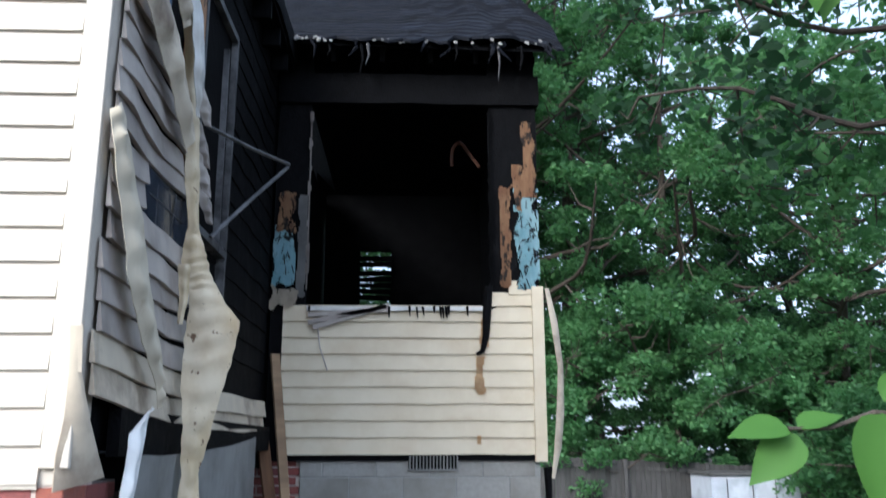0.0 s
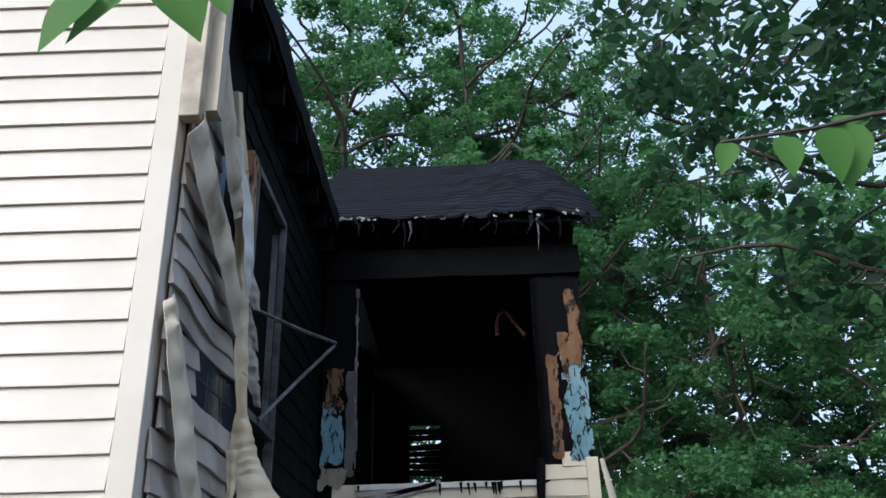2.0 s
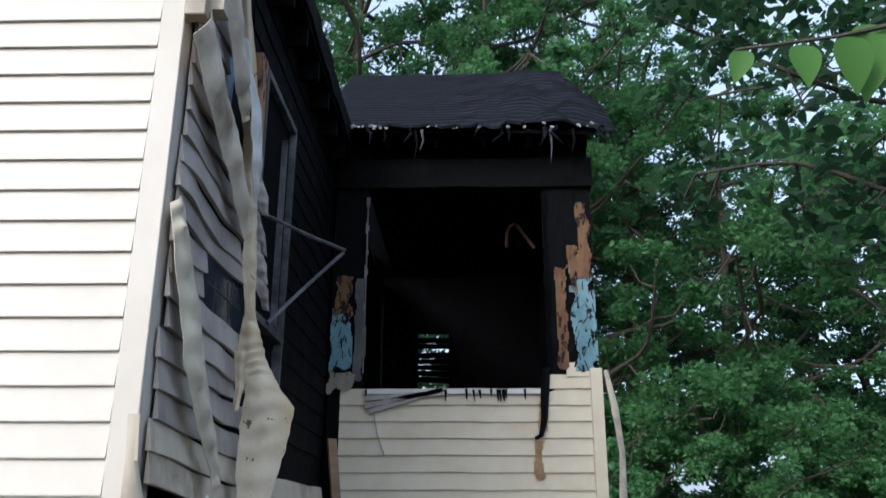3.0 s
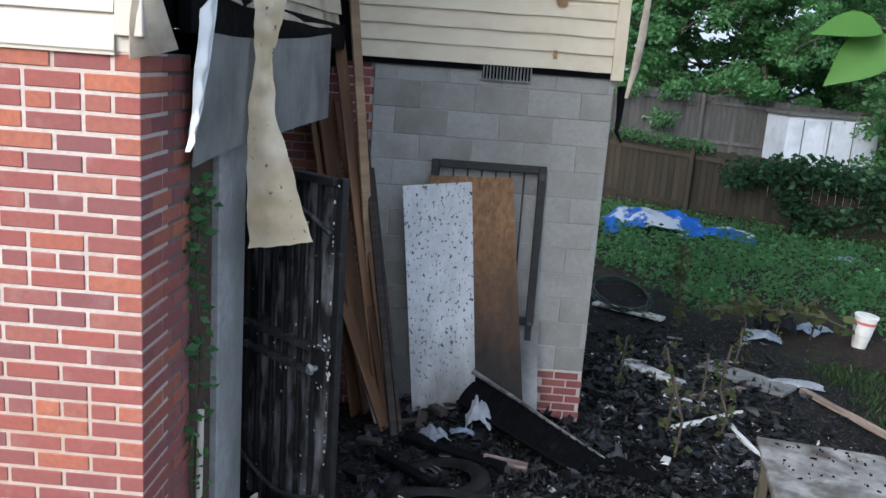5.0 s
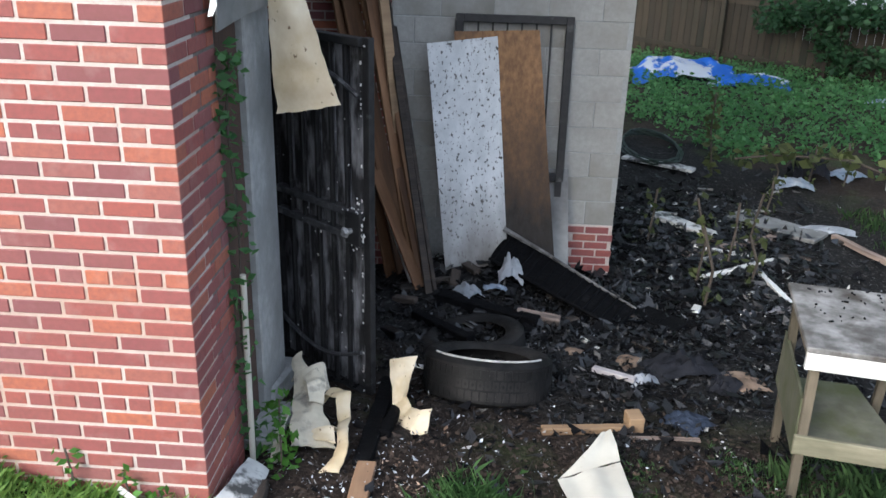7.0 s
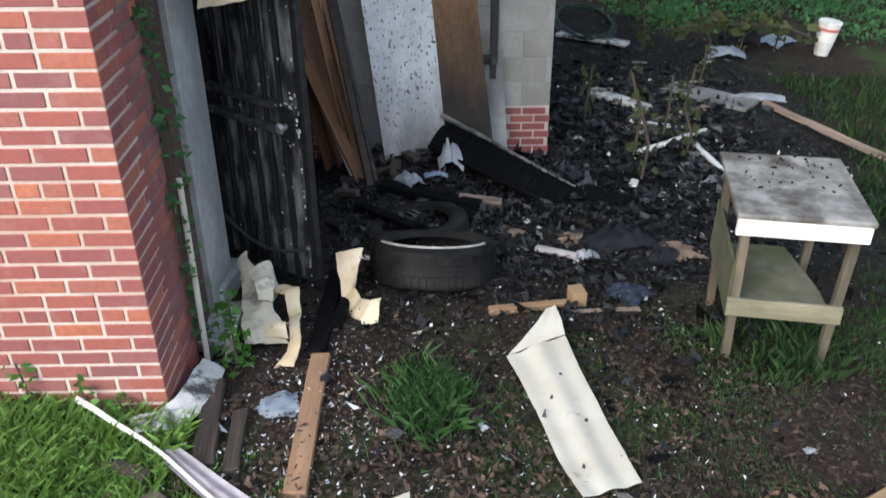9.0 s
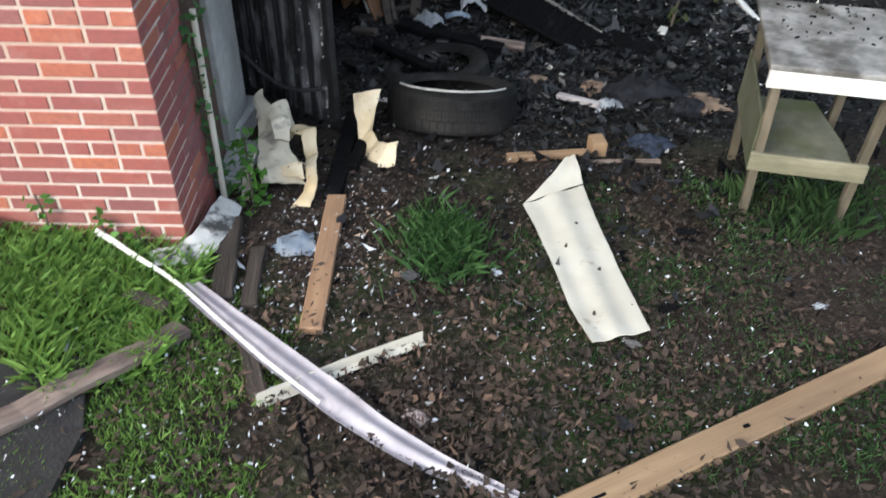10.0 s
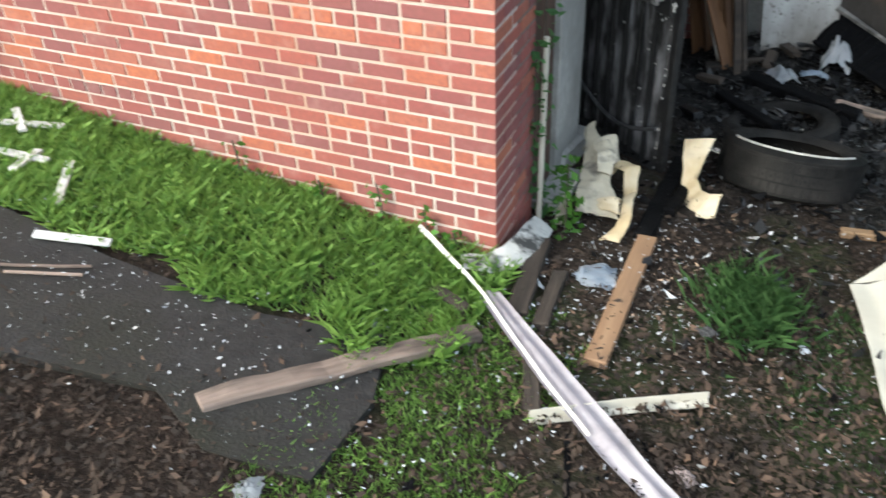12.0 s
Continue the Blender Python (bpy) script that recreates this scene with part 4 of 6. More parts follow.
def tyre_mesh(R, W, r_in):
    bm = bmesh.new()
    prof = [(r_in, -W * 0.36), (r_in + 0.015, -W * 0.42), (R * 0.82, -W * 0.5), (R * 0.94, -W * 0.47), (R, -W * 0.38), (R + 0.004, 0), (R, W * 0.38), (R * 0.94, W * 0.47), (R * 0.82, W * 0.5),
            (r_in + 0.015, W * 0.42), (r_in, W * 0.36), (r_in + 0.03, W * 0.36), (R * 0.84, W * 0.42), (R * 0.92, W * 0.2), (R * 0.92, -W * 0.2), (R * 0.84, -W * 0.42), (r_in + 0.03, -W * 0.36)]
    n = 56
    rings = [[bm.verts.new((p * math.cos(a), p * math.sin(a), z)) for p, z in prof] for a in (i * math.tau / n for i in range(n))]
    m_ = len(prof)
    for i in range(n):
        for j in range(m_):
            bm.faces.new((rings[i][j], rings[(i + 1) % n][j], rings[(i + 1) % n][(j + 1) % m_], rings[i][(j + 1) % m_]))
    return bm


tyre = thing("tyre", "worn black car tyre lying on its side in ash", "tyre", at=pose(1.115, 1.50, -0.185, -19, 2, 0))
part("carcass", tyre_mesh(0.365, 0.26, 0.24), RUBBER, tyre, smooth=True)
bm = bmesh.new()
for i in range(56):
    for z in (-0.06, 0.0, 0.06):
        a = i * math.tau / 56 + z
        bm_box(bm, 0.358, 0.3685, -0.016, 0.016, z - 0.024, z + 0.024, Matrix.Rotation(a, 4, "Z"))
part("tread", bm, RUBBER, tyre)
bm = bmesh.new()
tube(bm, [(0.325 * math.cos(a), 0.325 * math.sin(a), 0.128) for a in np.linspace(-2.7, -0.5, 24)], 0.007, 5)
part("whitewall_edge", bm, mat("tyre_edge_pale", (0.3, 0.29, 0.28), (0.5, 0.5, 0.49), scale=30, rough=0.7), tyre, "pale line on the front sidewall edge")
tyre_2 = thing("tyre", "charred tyre half buried behind another tyre", "tyre", at=pose(1.02, 2.16, gz(1.0, 2.16) - 0.02, -10, -3, 40))
part("carcass", tyre_mesh(0.34, 0.22, 0.22), RUBBER, tyre_2, smooth=True)

# ---- cloth and paper ----
CLOTH = mat("dark_cloth", (0.012, 0.013, 0.018), (0.03, 0.032, 0.042), scale=14, rough=0.9, bump=0.6)
PAPER = mat("white_paper", (0.46, 0.49, 0.54), (0.60, 0.62, 0.65), (0.35, 0.38, 0.42), scale=9, coarse=5, rough=0.8, bump=0.4)
BLUE_PAPER = mat("blue_plastic_scrap", (0.26, 0.34, 0.46), (0.46, 0.53, 0.62), (0.60, 0.62, 0.65), scale=8, coarse=6, rough=0.5, bump=0.4)
CARD = mat("scorched_card", (0.34, 0.24, 0.17), (0.48, 0.36, 0.27), (0.10, 0.07, 0.05), scale=9, coarse=6, rough=0.85, bump=0.5)


def rag(name, label, category, x, y, w, d, h, material, turn=0.0, seed=0.0, lift=0.0):
    """A crumpled heap of cloth, paper or film."""
    bm = bmesh.new()
    n = 14
    g = {}
    for i in range(n + 1):
        for j in range(n + 1):
            u, v = 2 * i / n - 1, 2 * j / n - 1
            f = max(0, 1 - (u * u + v * v) * 0.55)
            wob = 1 + 0.25 * noise.noise(Vector((u * 2 + seed, v * 2, seed)))
            g[i, j] = bm.verts.new((u * w * wob, v * d * wob, h * f * (0.55 + 0.6 * abs(noise.noise(Vector((u * 2.4, v * 2.4, seed * 3 + 1))))) + 0.008))
    for i in range(n):
        for j in range(n):
            bm.faces.new((g[i, j], g[i + 1, j], g[i + 1, j + 1], g[i, j + 1]))
    bmesh.ops.solidify(bm, geom=bm.faces[:], thickness=0.004)
    return thing(name, label, category, at=pose(x, y, gz(x, y) + lift, -8 if y < 3.8 and not lift else 0, 0, turn), bm=bm, material=material, smooth=True)


# ---- workbench table ----
TABLE_TOP = mat("table_top_grey", (0.09, 0.086, 0.08), (0.28, 0.275, 0.265), (0.05, 0.042, 0.035), scale=9, coarse=6, rough=0.7, bump=0.3, clo=0.5, chi=0.7)
TABLE_WOOD = mat("table_wood", (0.095, 0.078, 0.054), (0.165, 0.14, 0.10), (0.05, 0.044, 0.03), scale=12, coarse=3, stretch=(2, 2, 0.3), rough=0.8, bump=0.4)
MOSSY = mat("mossy_shelf", (0.07, 0.07, 0.048), (0.12, 0.118, 0.085), (0.05, 0.062, 0.022), scale=10, coarse=3, rough=0.85, bump=0.3)
table = thing("work_table", "weathered wooden work table with a stained grey top", "table", at=pose(2.455, 0.40, -0.11, 0, 0, -11))
TW, TD, TH = 0.45, 0.66, 0.75
part("tabletop", roughen(box(-0.05, TW + 0.06, -0.02, TD, TH, TH + 0.025, 0.004), 0.004, 5), TABLE_TOP, table)
part("front_apron", roughen(box(-0.045, TW + 0.05, -0.018, 0.010, TH - 0.08, TH - 0.002, 0.003), 0.002, 9), WHITE, table, "white painted apron")
part("side_apron", box(-0.02, -0.002, 0.012, TD - 0.02, TH - 0.08, TH - 0.002), TABLE_WOOD, table)
for x in (0.0, TW - 0.04):
    for y in (0.012, TD - 0.06):
        top = 0.03 if x else -0.02
        bm = box(x, x + 0.04, y, y + 0.04, -0.06 if y < 0.1 else -0.10, TH - 0.003, 0.003)
        for v in bm.verts:
            v.co.x += top * max(0, v.co.z) / TH
        part("leg", roughen(bm, 0.003, 5), TABLE_WOOD, table)
SHELF_GREEN = mat("algae_green_shelf", (0.085, 0.085, 0.062), (0.15, 0.148, 0.11), (0.07, 0.085, 0.025), scale=10, coarse=3.5, rough=0.8, bump=0.3)
bm = bmesh.new()
shelf = [(0.0, 0.05), (TW, 0.05), (TW - 0.02, 0.3), (TW - 0.10, TD + 0.02), (-0.02, TD + 0.02)]
lo, hi = [bm.verts.new((x, y, 0.245)) for x, y in shelf], [bm.verts.new((x, y, 0.262)) for x, y in shelf]
bm.faces.new(hi), bm.faces.new(lo[::-1])
for i in range(5):
    bm.faces.new((lo[i], lo[(i + 1) % 5], hi[(i + 1) % 5], hi[i]))
part("shelf", roughen(bm, 0.003, 5), SHELF_GREEN, table, "algae-green lower shelf")
part("shelf_rail", roughen(box(-0.025, TW + 0.02, -0.012, 0.010, 0.255, 0.345, 0.003), 0.003, 7), mat("rail_pale_green", (0.16, 0.15, 0.10), (0.26, 0.24, 0.17), (0.10, 0.10, 0.06), scale=12, coarse=4, stretch=(0.3, 2, 2), rough=0.8, bump=0.3), table, "pale greenish front rail")
part("side_panel", roughen(box(-0.016, -0.004, 0.04, TD + 0.04, 0.22, 0.50), 0.006, 5), MOSSY, table, "greenish side board")
flk = bmesh.new()
for i in range(40):
    x, y = rnd.uniform(0, TW), TD * rnd.uniform(0.25, 0.98) ** 0.7
    q = rnd.uniform(0.002, 0.009)
    bm_box(flk, -q, q, -q * 0.5, q * 0.5, 0, 0.006, pose(x, y, TH + 0.026, rnd.uniform(-12, 12), rnd.uniform(-12, 12), rnd.uniform(0, 180)))
tagged(part("char_crumbs", roughen(flk, 0.006, 30), CHAR, table, "charred crumbs on the top"), kind="stuff")
rag("charred_rag", "black charred scrap lying on the table", "debris", 2.93, 0.95, 0.12, 0.07, 0.05, CLOTH, 10, 31.0, 0.80)
rag("charred_rag", "rust-brown scorched scrap lying on the table", "debris", 2.66, 0.98, 0.07, 0.05, 0.03, CARD, 30, 32.0, 0.80)

# ---- boards, strips and scraps on the ground ----
def lying(name, label, category, a, b, w, h, material, rough_=0.004, group="", lift=0.0, segs=8):
    """A board on the ground from a to b (x, y)."""
    pa, pb = Vector((*a, gz(*a) + lift)), Vector((*b, gz(*b) + lift))
    bm = box(0, (pb - pa).length, -w / 2, w / 2, 0, h, min(h, w) * 0.12)
    bmesh.ops.subdivide_edges(bm, edges=[e for e in bm.edges if e.calc_length() > 0.3], cuts=segs, use_grid_fill=True)
    return thing(name, label, category, at=Matrix.Translation(pa) @ (pb - pa).to_track_quat("X", "Z").to_matrix().to_4x4(), bm=roughen(bm, rough_, 7, a[0]), material=material, group=group)


lying("lumber", "long new pale lumber board lying on the soil", "board", (0.746, -1.792), (2.781, -0.617), 0.105, 0.04, WOOD)
lying("bark_sliver", "dark bark sliver lying on the lumber", "bark", (1.49, -1.365), (1.56, -1.325), 0.008, 0.006, CHAR, 0.003, lift=0.041, segs=4)
lying("bark_sliver", "dark bark sliver lying on the lumber", "bark", (2.04, -1.045), (2.06, -1.035), 0.012, 0.006, CHAR, 0.003, lift=0.041, segs=2)
lying("plank", "short tan plank with soot flecks lying on soil", "plank", (0.575, 0.46), (0.60, -0.57), 0.088, 0.035, mat("tan_plank", (0.27, 0.16, 0.09), (0.36, 0.23, 0.135), (0.20, 0.12, 0.075), scale=9, coarse=4, stretch=(0.15, 2, 2), rough=0.75, bump=0.3))
lying("charred_plank", "black charred plank leading out of the ash", "plank", (0.56, 1.45), (0.55, 0.46), 0.09, 0.04, CHAR, 0.01)
lying("charred_plank", "black charred plank leading out of the ash", "plank", (0.66, 1.30), (0.62, 0.75), 0.06, 0.05, CHAR, 0.012)
lying("weathered_board", "rough grey-brown edging board with peeling bark", "board", (-0.50, -1.41), (0.14, -0.585), 0.09, 0.035, OLD_WOOD, 0.014, lift=0.015, segs=16)
lying("edging_timber", "old dark edging timber half sunk in soil", "timber", (0.14, 0.22), (0.235, -0.40), 0.085, 0.05, DARK_WOOD, 0.012)
lying("edging_timber", "old dark edging timber half sunk in soil", "timber", (0.30, -0.02), (0.345, -0.44), 0.065, 0.04, DARK_WOOD, 0.012)
lying("edging_timber", "old dark edging timber half sunk in soil", "timber", (-0.13, -0.38), (0.05, -0.46), 0.06, 0.05, DARK_WOOD, 0.012)
lying("stick", "dark stick lying beside the edging", "stick", (0.37, -0.62), (0.48, -0.92), 0.06, 0.035, DARK_WOOD, 0.014)
lying("stick", "dark thin stick pressed into soil", "stick", (0.62, -0.98), (0.78, -1.52), 0.02, 0.02, CHAR, 0.01)
lying("concrete_block", "grey mortar-crusted block against the post", "block", (-0.05, 1.42), (-0.08, 0.95), 0.19, 0.14, CONCRETE, 0.012)
lying("concrete_block", "grey mortar-crusted block against the post", "block", (0.04, 1.0), (0.05, 0.55), 0.15, 0.06, CONCRETE, 0.012)
lying("wood_stake", "pale split wood stake with a block end", "stake", (1.40, 0.92), (1.86, 1.0), 0.045, 0.04, WOOD)
thing("wood_stub", "short pale square wood offcut", "offcut", at=pose(1.88, 1.03, gz(1.9, 1.0), 0, 0, 10), bm=box(-0.04, 0.04, -0.05, 0.05, 0, 0.09, 0.004), material=WOOD)
lying("batten", "thin dark batten lying on soil", "batten", (1.80, 0.90), (2.2, 0.93), 0.03, 0.02, OLD_WOOD)
lying("fallen_log", "thin pale fallen pole in the grass", "pole", (4.45, 5.2), (5.0, 3.2), 0.06, 0.05, OLD_WOOD, 0.01)


def sheet(name, label, category, mid, wide, material, curl=0.01, thick=0.003, group="", n=8, rough_=0.006):
    keys = [np.array((*a, *b), float) for a, b in zip(mid, wide)]
    rows = [keys[i] + (keys[i + 1] - keys[i]) * k / n for i in range(len(keys) - 1) for k in range(n)] + [keys[-1]]
    bm = bmesh.new()
    ribbon(bm, [(r[0], r[1], r[2] + gz(r[0], r[1])) for r in rows], [r[3:] for r in rows], thick, [curl + 0.3 * curl * math.sin(i) for i in range(len(rows))], cross=12)
    roughen(bm, rough_ * 0.35, 24)
    return thing(name, label, category, bm=roughen(bm, rough_, 7, mid[0][0] * 3), material=material, group=group, smooth=True)


PANEL = mat("fallen_panel_cream", (0.50, 0.47, 0.40), (0.58, 0.555, 0.48), (0.30, 0.24, 0.16), scale=5, coarse=7, rough=0.5, bump=0.08, clo=0.62, chi=0.74)
panel = thing("fallen_siding_panel", "cream siding panel lying on the soil with a folded end", "siding")
for name_, rows_, lb in (("face", [((1.44, 0.39), (1.74, 0.54), 0.05), ((1.485, 0.17), (1.755, 0.31), 0.045), ((1.52, -0.02), (1.77, 0.11), 0.04), ((1.563, -0.386), (1.809, -0.30), 0.04), ((1.618, -0.642), (1.835, -0.575), 0.05)], ""),
                         ("folded_end", [((1.45, 0.40), (1.74, 0.55), 0.065), ((1.59, 0.60), (1.735, 0.68), 0.10), ((1.675, 0.76), (1.725, 0.79), 0.12)], "folded scorched end")):
    keys = [np.array((*(0.5 * (np.array(a) + np.array(b))), h, *(0.5 * (np.array(b) - np.array(a)))), float) for a, b, h in rows_]
    rr = smooth_path(keys, 8)
    bm = bmesh.new()
    ribbon(bm, [(q[0], q[1], q[2] + gz(q[0], q[1])) for q in rr], [(q[3], q[4], 0) for q in rr], 0.004, 0.006, 20, 0.005 if name_ == "face" else 0.002, 2)
    part(name_, roughen(roughen(bm, 0.008, 4), 0.002, 25), PANEL, panel, lb, True)
for x, y, q in ((1.665, 0.20, 0.012), (1.60, 0.02, 0.006), (1.715, -0.16, 0.009), (1.65, -0.46, 0.007), (1.80, -0.41, 0.005)):
    part("burn_hole", roughen(tube(bmesh.new(), [(x, y, gz(x, y) + 0.045), (x, y, gz(x, y) + 0.060)], [q, q * 0.7], 7), 0.003, 60, x), DARK_WOOD, panel, "small brown burn spot")
CHAN = mat("channel_grey_white", (0.29, 0.27, 0.30), (0.39, 0.365, 0.395), (0.10, 0.082, 0.082), scale=8, coarse=2.6, rough=0.42, bump=0.12, clo=0.52, chi=0.75)
chan = thing("trim_channel", "long bent grey-white metal trim channel scorched at its end", "trim", at=None)
keys = [np.array(k, float) for k in ((0.08, -0.315, 0.045, 0.028, 0.028), (0.437, -0.672, 0.05, 0.03, 0.044), (0.72, -0.94, 0.05, 0.032, 0.048), (0.87, -1.075, 0.045, 0.03, 0.036), (1.0, -1.175, 0.04, 0.024, 0.036), (1.14, -1.255, 0.03, 0.014, 0.03), (1.31, -1.33, 0.02, 0.006, 0.018))]
cp = smooth_path(keys, 6)
bm = bmesh.new()
ribbon(bm, [(p[0], p[1], p[2] + gz(p[0], p[1])) for p in cp], [(p[3], p[4], 0.004) for p in cp], 0.003, 0.0, 18, 0.007, 1.5)
part("web", roughen(bm, 0.004, 5), CHAN, chan, smooth=True)
lp = smooth_path([(-0.36, -0.03, 0.07), (-0.15, -0.18, 0.07), (0.055, -0.33, 0.06), (0.412, -0.708, 0.058), (0.692, -0.982, 0.058)], 6)
bm = bmesh.new()
ribbon(bm, [(p[0], p[1], p[2] + gz(p[0], p[1])) for p in lp], [(0.008 - 0.005 * min(1, i / 14), 0.009 - 0.005 * min(1, i / 14), 0.004) for i in range(len(lp))], 0.003, 0.0, 4)
part("lip", roughen(bm, 0.003, 5), WHITE, chan, "white rolled lip that runs past the channel")
lying("edging_timber", "dark wet board lying beneath the channel's end", "timber", (-0.22, 0.02), (0.06, -0.27), 0.06, 0.03, DARK_WOOD, 0.006)
alu = thing("angle_trim", "short cream metal angle strip on the grass", "trim")
for wv, dz in (((-0.015, 0.03, 0), 0.02), ((0, 0.004, 0.022), 0.035)):
    bm = bmesh.new()
    ribbon(bm, [(0.48, -0.95, gz(0.48, -0.95) + dz), (0.75, -0.76, gz(0.75, -0.76) + dz), (1.01, -0.60, gz(1.01, -0.6) + dz)], [wv] * 3, 0.004)
    part("leg", bm, PANEL, alu)
SOOTY_WHITE = mat("sooty_white_vinyl", (0.46, 0.46, 0.45), (0.58, 0.58, 0.56), (0.05, 0.05, 0.05), scale=9, coarse=8, rough=0.5, bump=0.15, clo=0.46, chi=0.58)
sheet("melted_shard", "curved white vinyl shard blackened at one end", "siding", [(-0.11, -0.14, 0.04), (0.0, -0.11, 0.05), (0.075, -0.03, 0.06), (0.11, 0.12, 0.07), (0.11, 0.34, 0.06)],
      [(-0.015, 0.045, 0), (-0.025, 0.05, 0.01), (-0.05, 0.035, 0.02), (-0.06, 0.01, 0.03), (-0.045, 0, 0.03)], SOOTY_WHITE, 0.005)
PILE = "curled siding scraps"
SCRAP = mat("sooted_cream_scrap", (0.46, 0.41, 0.31), (0.62, 0.56, 0.43), (0.20, 0.18, 0.16), scale=9, coarse=11, rough=0.55, bump=0.25, clo=0.5, chi=0.68)
sheet("curled_scrap", "folded tan siding scrap melted into a heap", "siding", [(0.10, 1.18, 0.24), (0.16, 1.0, 0.2), (0.23, 0.82, 0.13), (0.29, 0.64, 0.07), (0.31, 0.56, 0.03)], [(0.015, 0.02, 0.03), (0.04, 0.02, 0.03), (0.07, 0.03, 0.01), (0.095, 0.02, -0.01), (0.105, 0.02, -0.02)], SCRAP, 0.012, 0.006, PILE, 8, 0.03)
sheet("curled_scrap", "folded grey siding scrap in the heap", "siding", [(0.10, 1.25, 0.12), (0.18, 1.12, 0.2), (0.26, 1.0, 0.12)], [(0.05, 0.06, 0.02), (0.06, 0.06, 0.02), (0.04, 0.06, 0.0)], SCRAP, 0.01, 0.006, PILE, 8, 0.02)
sheet("curled_scrap", "ribbon of tan siding looped over the heap", "siding", [(0.27, 0.95, 0.06), (0.31, 0.98, 0.15), (0.38, 0.94, 0.15), (0.41, 0.82, 0.06), (0.43, 0.66, 0.08), (0.45, 0.48, 0.05), (0.42, 0.36, 0.02)], [(0.01, 0.04, 0.01), (0.02, 0.04, 0), (0.03, 0.03, 0), (0.03, 0.01, 0.02), (0.025, 0.01, 0.02), (0.03, 0.0, 0.02), (0.045, 0.01, 0)], VINYL_TAN, 0.008, 0.006, PILE, 8, 0.014)
sheet("curled_scrap", "torn white siding scrap on top of the heap", "siding", [(0.20, 0.98, 0.25), (0.25, 0.9, 0.22), (0.27, 0.8, 0.16)], [(0.03, 0.03, 0.02), (0.045, 0.03, -0.01), (0.03, 0.02, -0.02)], SCRAP, 0.01, 0.005, PILE, 8, 0.014)
sheet("curled_scrap", "torn tan siding scrap beside the heap", "siding", [(0.36, 0.74, 0.03), (0.33, 0.66, 0.09), (0.36, 0.58, 0.06)], [(0.05, 0.01, 0.01), (0.06, 0.02, 0.01), (0.05, 0.0, 0.0)], VINYL_TAN, 0.008, 0.005, PILE, 8, 0.014)
sheet("curled_scrap", "narrow cream siding scrap beside the post", "siding", [(0.15, 0.42, 0.02), (0.14, 0.55, 0.07), (0.13, 0.75, 0.12)], [(0.022, 0, 0.01), (0.025, 0, 0.02), (0.018, 0, 0.02)], PANEL, 0.005, 0.006, PILE, 8, 0.01)
sheet("curled_scrap", "tan siding scrap folded against the tyre", "siding", [(0.66, 1.24, 0.26), (0.66, 1.16, 0.17), (0.66, 1.08, 0.06), (0.69, 0.98, 0.03), (0.76, 0.88, 0.04), (0.84, 0.86, 0.07)], [(0.075, 0.0, 0.015), (0.05, 0.02, 0.02), (0.035, 0.03, 0.02), (0.03, 0.04, 0.02), (0.02, 0.06, 0.04), (0.01, 0.05, 0.05)], VINYL_TAN, 0.012, 0.006, PILE, 8, 0.016)
thing("white_pole", "slim white pole leaning at the brick corner", "pole", bm=tube(bmesh.new(), [(0.05, 0.44, -0.13), (0.05, 0.462, 0.40), (0.05, 0.478, 0.82)], 0.014, 8), material=PANEL)

rag("dark_garment", "heap of dark blue charred clothing in the ash", "clothing", 2.28, 1.85, 0.22, 0.16, 0.16, CLOTH, 15, 1.0)
rag("dark_garment", "black scorched cloth beside the clothing heap", "clothing", 2.50, 1.62, 0.12, 0.09, 0.10, CLOTH, 60, 2.0)
rag("paper_scrap", "white crumpled paper on the ash", "paper", 2.03, 1.66, 0.09, 0.06, 0.07, PAPER, 20, 3.0)
rag("paper_scrap", "pale scorched card under the clothing", "card", 2.60, 1.72, 0.14, 0.16, 0.05, CARD, 20, 4.0)
rag("card_scrap", "tan scorched card lying in ash", "card", 1.98, 1.95, 0.12, 0.10, 0.04, CARD, 30, 5.0)
rag("card_scrap", "tan scorched card lying in ash", "card", 1.62, 2.0, 0.12, 0.08, 0.04, CARD, 70, 5.5)
rag("blue_garment", "blue denim scrap partly burnt", "clothing", 2.18, 1.12, 0.10, 0.12, 0.06, mat("denim", (0.03, 0.045, 0.08), (0.07, 0.09, 0.14), scale=20, rough=0.9, bump=0.5), 40, 6.0)
rag("plastic_scrap", "pale blue crumpled plastic on debris", "plastic", 0.44, 0.04, 0.09, 0.10, 0.04, BLUE_PAPER, 10, 7.0)
rag("paper_scrap", "white crumpled paper roll on the black ash", "paper", 0.95, 2.82, 0.08, 0.14, 0.10, PAPER, 30, 8.0)
rag("paper_scrap", "pale lilac crumpled paper on the ash", "paper", 1.15, 2.88, 0.09, 0.05, 0.06, BLUE_PAPER, 0, 9.0)
rag("insulation_lump", "white fluffy insulation lump at the board's foot", "insulation", 1.26, 2.98, 0.09, 0.07, 0.26, PAPER, 0, 10.0)
rag("plastic_scrap", "white plastic film caught in the weeds", "plastic", 4.56, 6.85, 0.22, 0.14, 0.16, BLUE_PAPER, 0, 11.0)
rag("plastic_scrap", "white plastic film caught in the weeds", "plastic", 5.35, 7.35, 0.22, 0.16, 0.14, BLUE_PAPER, 40, 12.0)
rag("plastic_scrap", "blue plastic film in the grass", "plastic", 7.64, 11.9, 0.3, 0.2, 0.12, BLUE_PAPER, 40, 13.0)
rag("black_bag", "black plastic bag slumped in the weeds", "bag", 4.85, 7.2, 0.22, 0.18, 0.42, CLOTH, 0, 14.0)
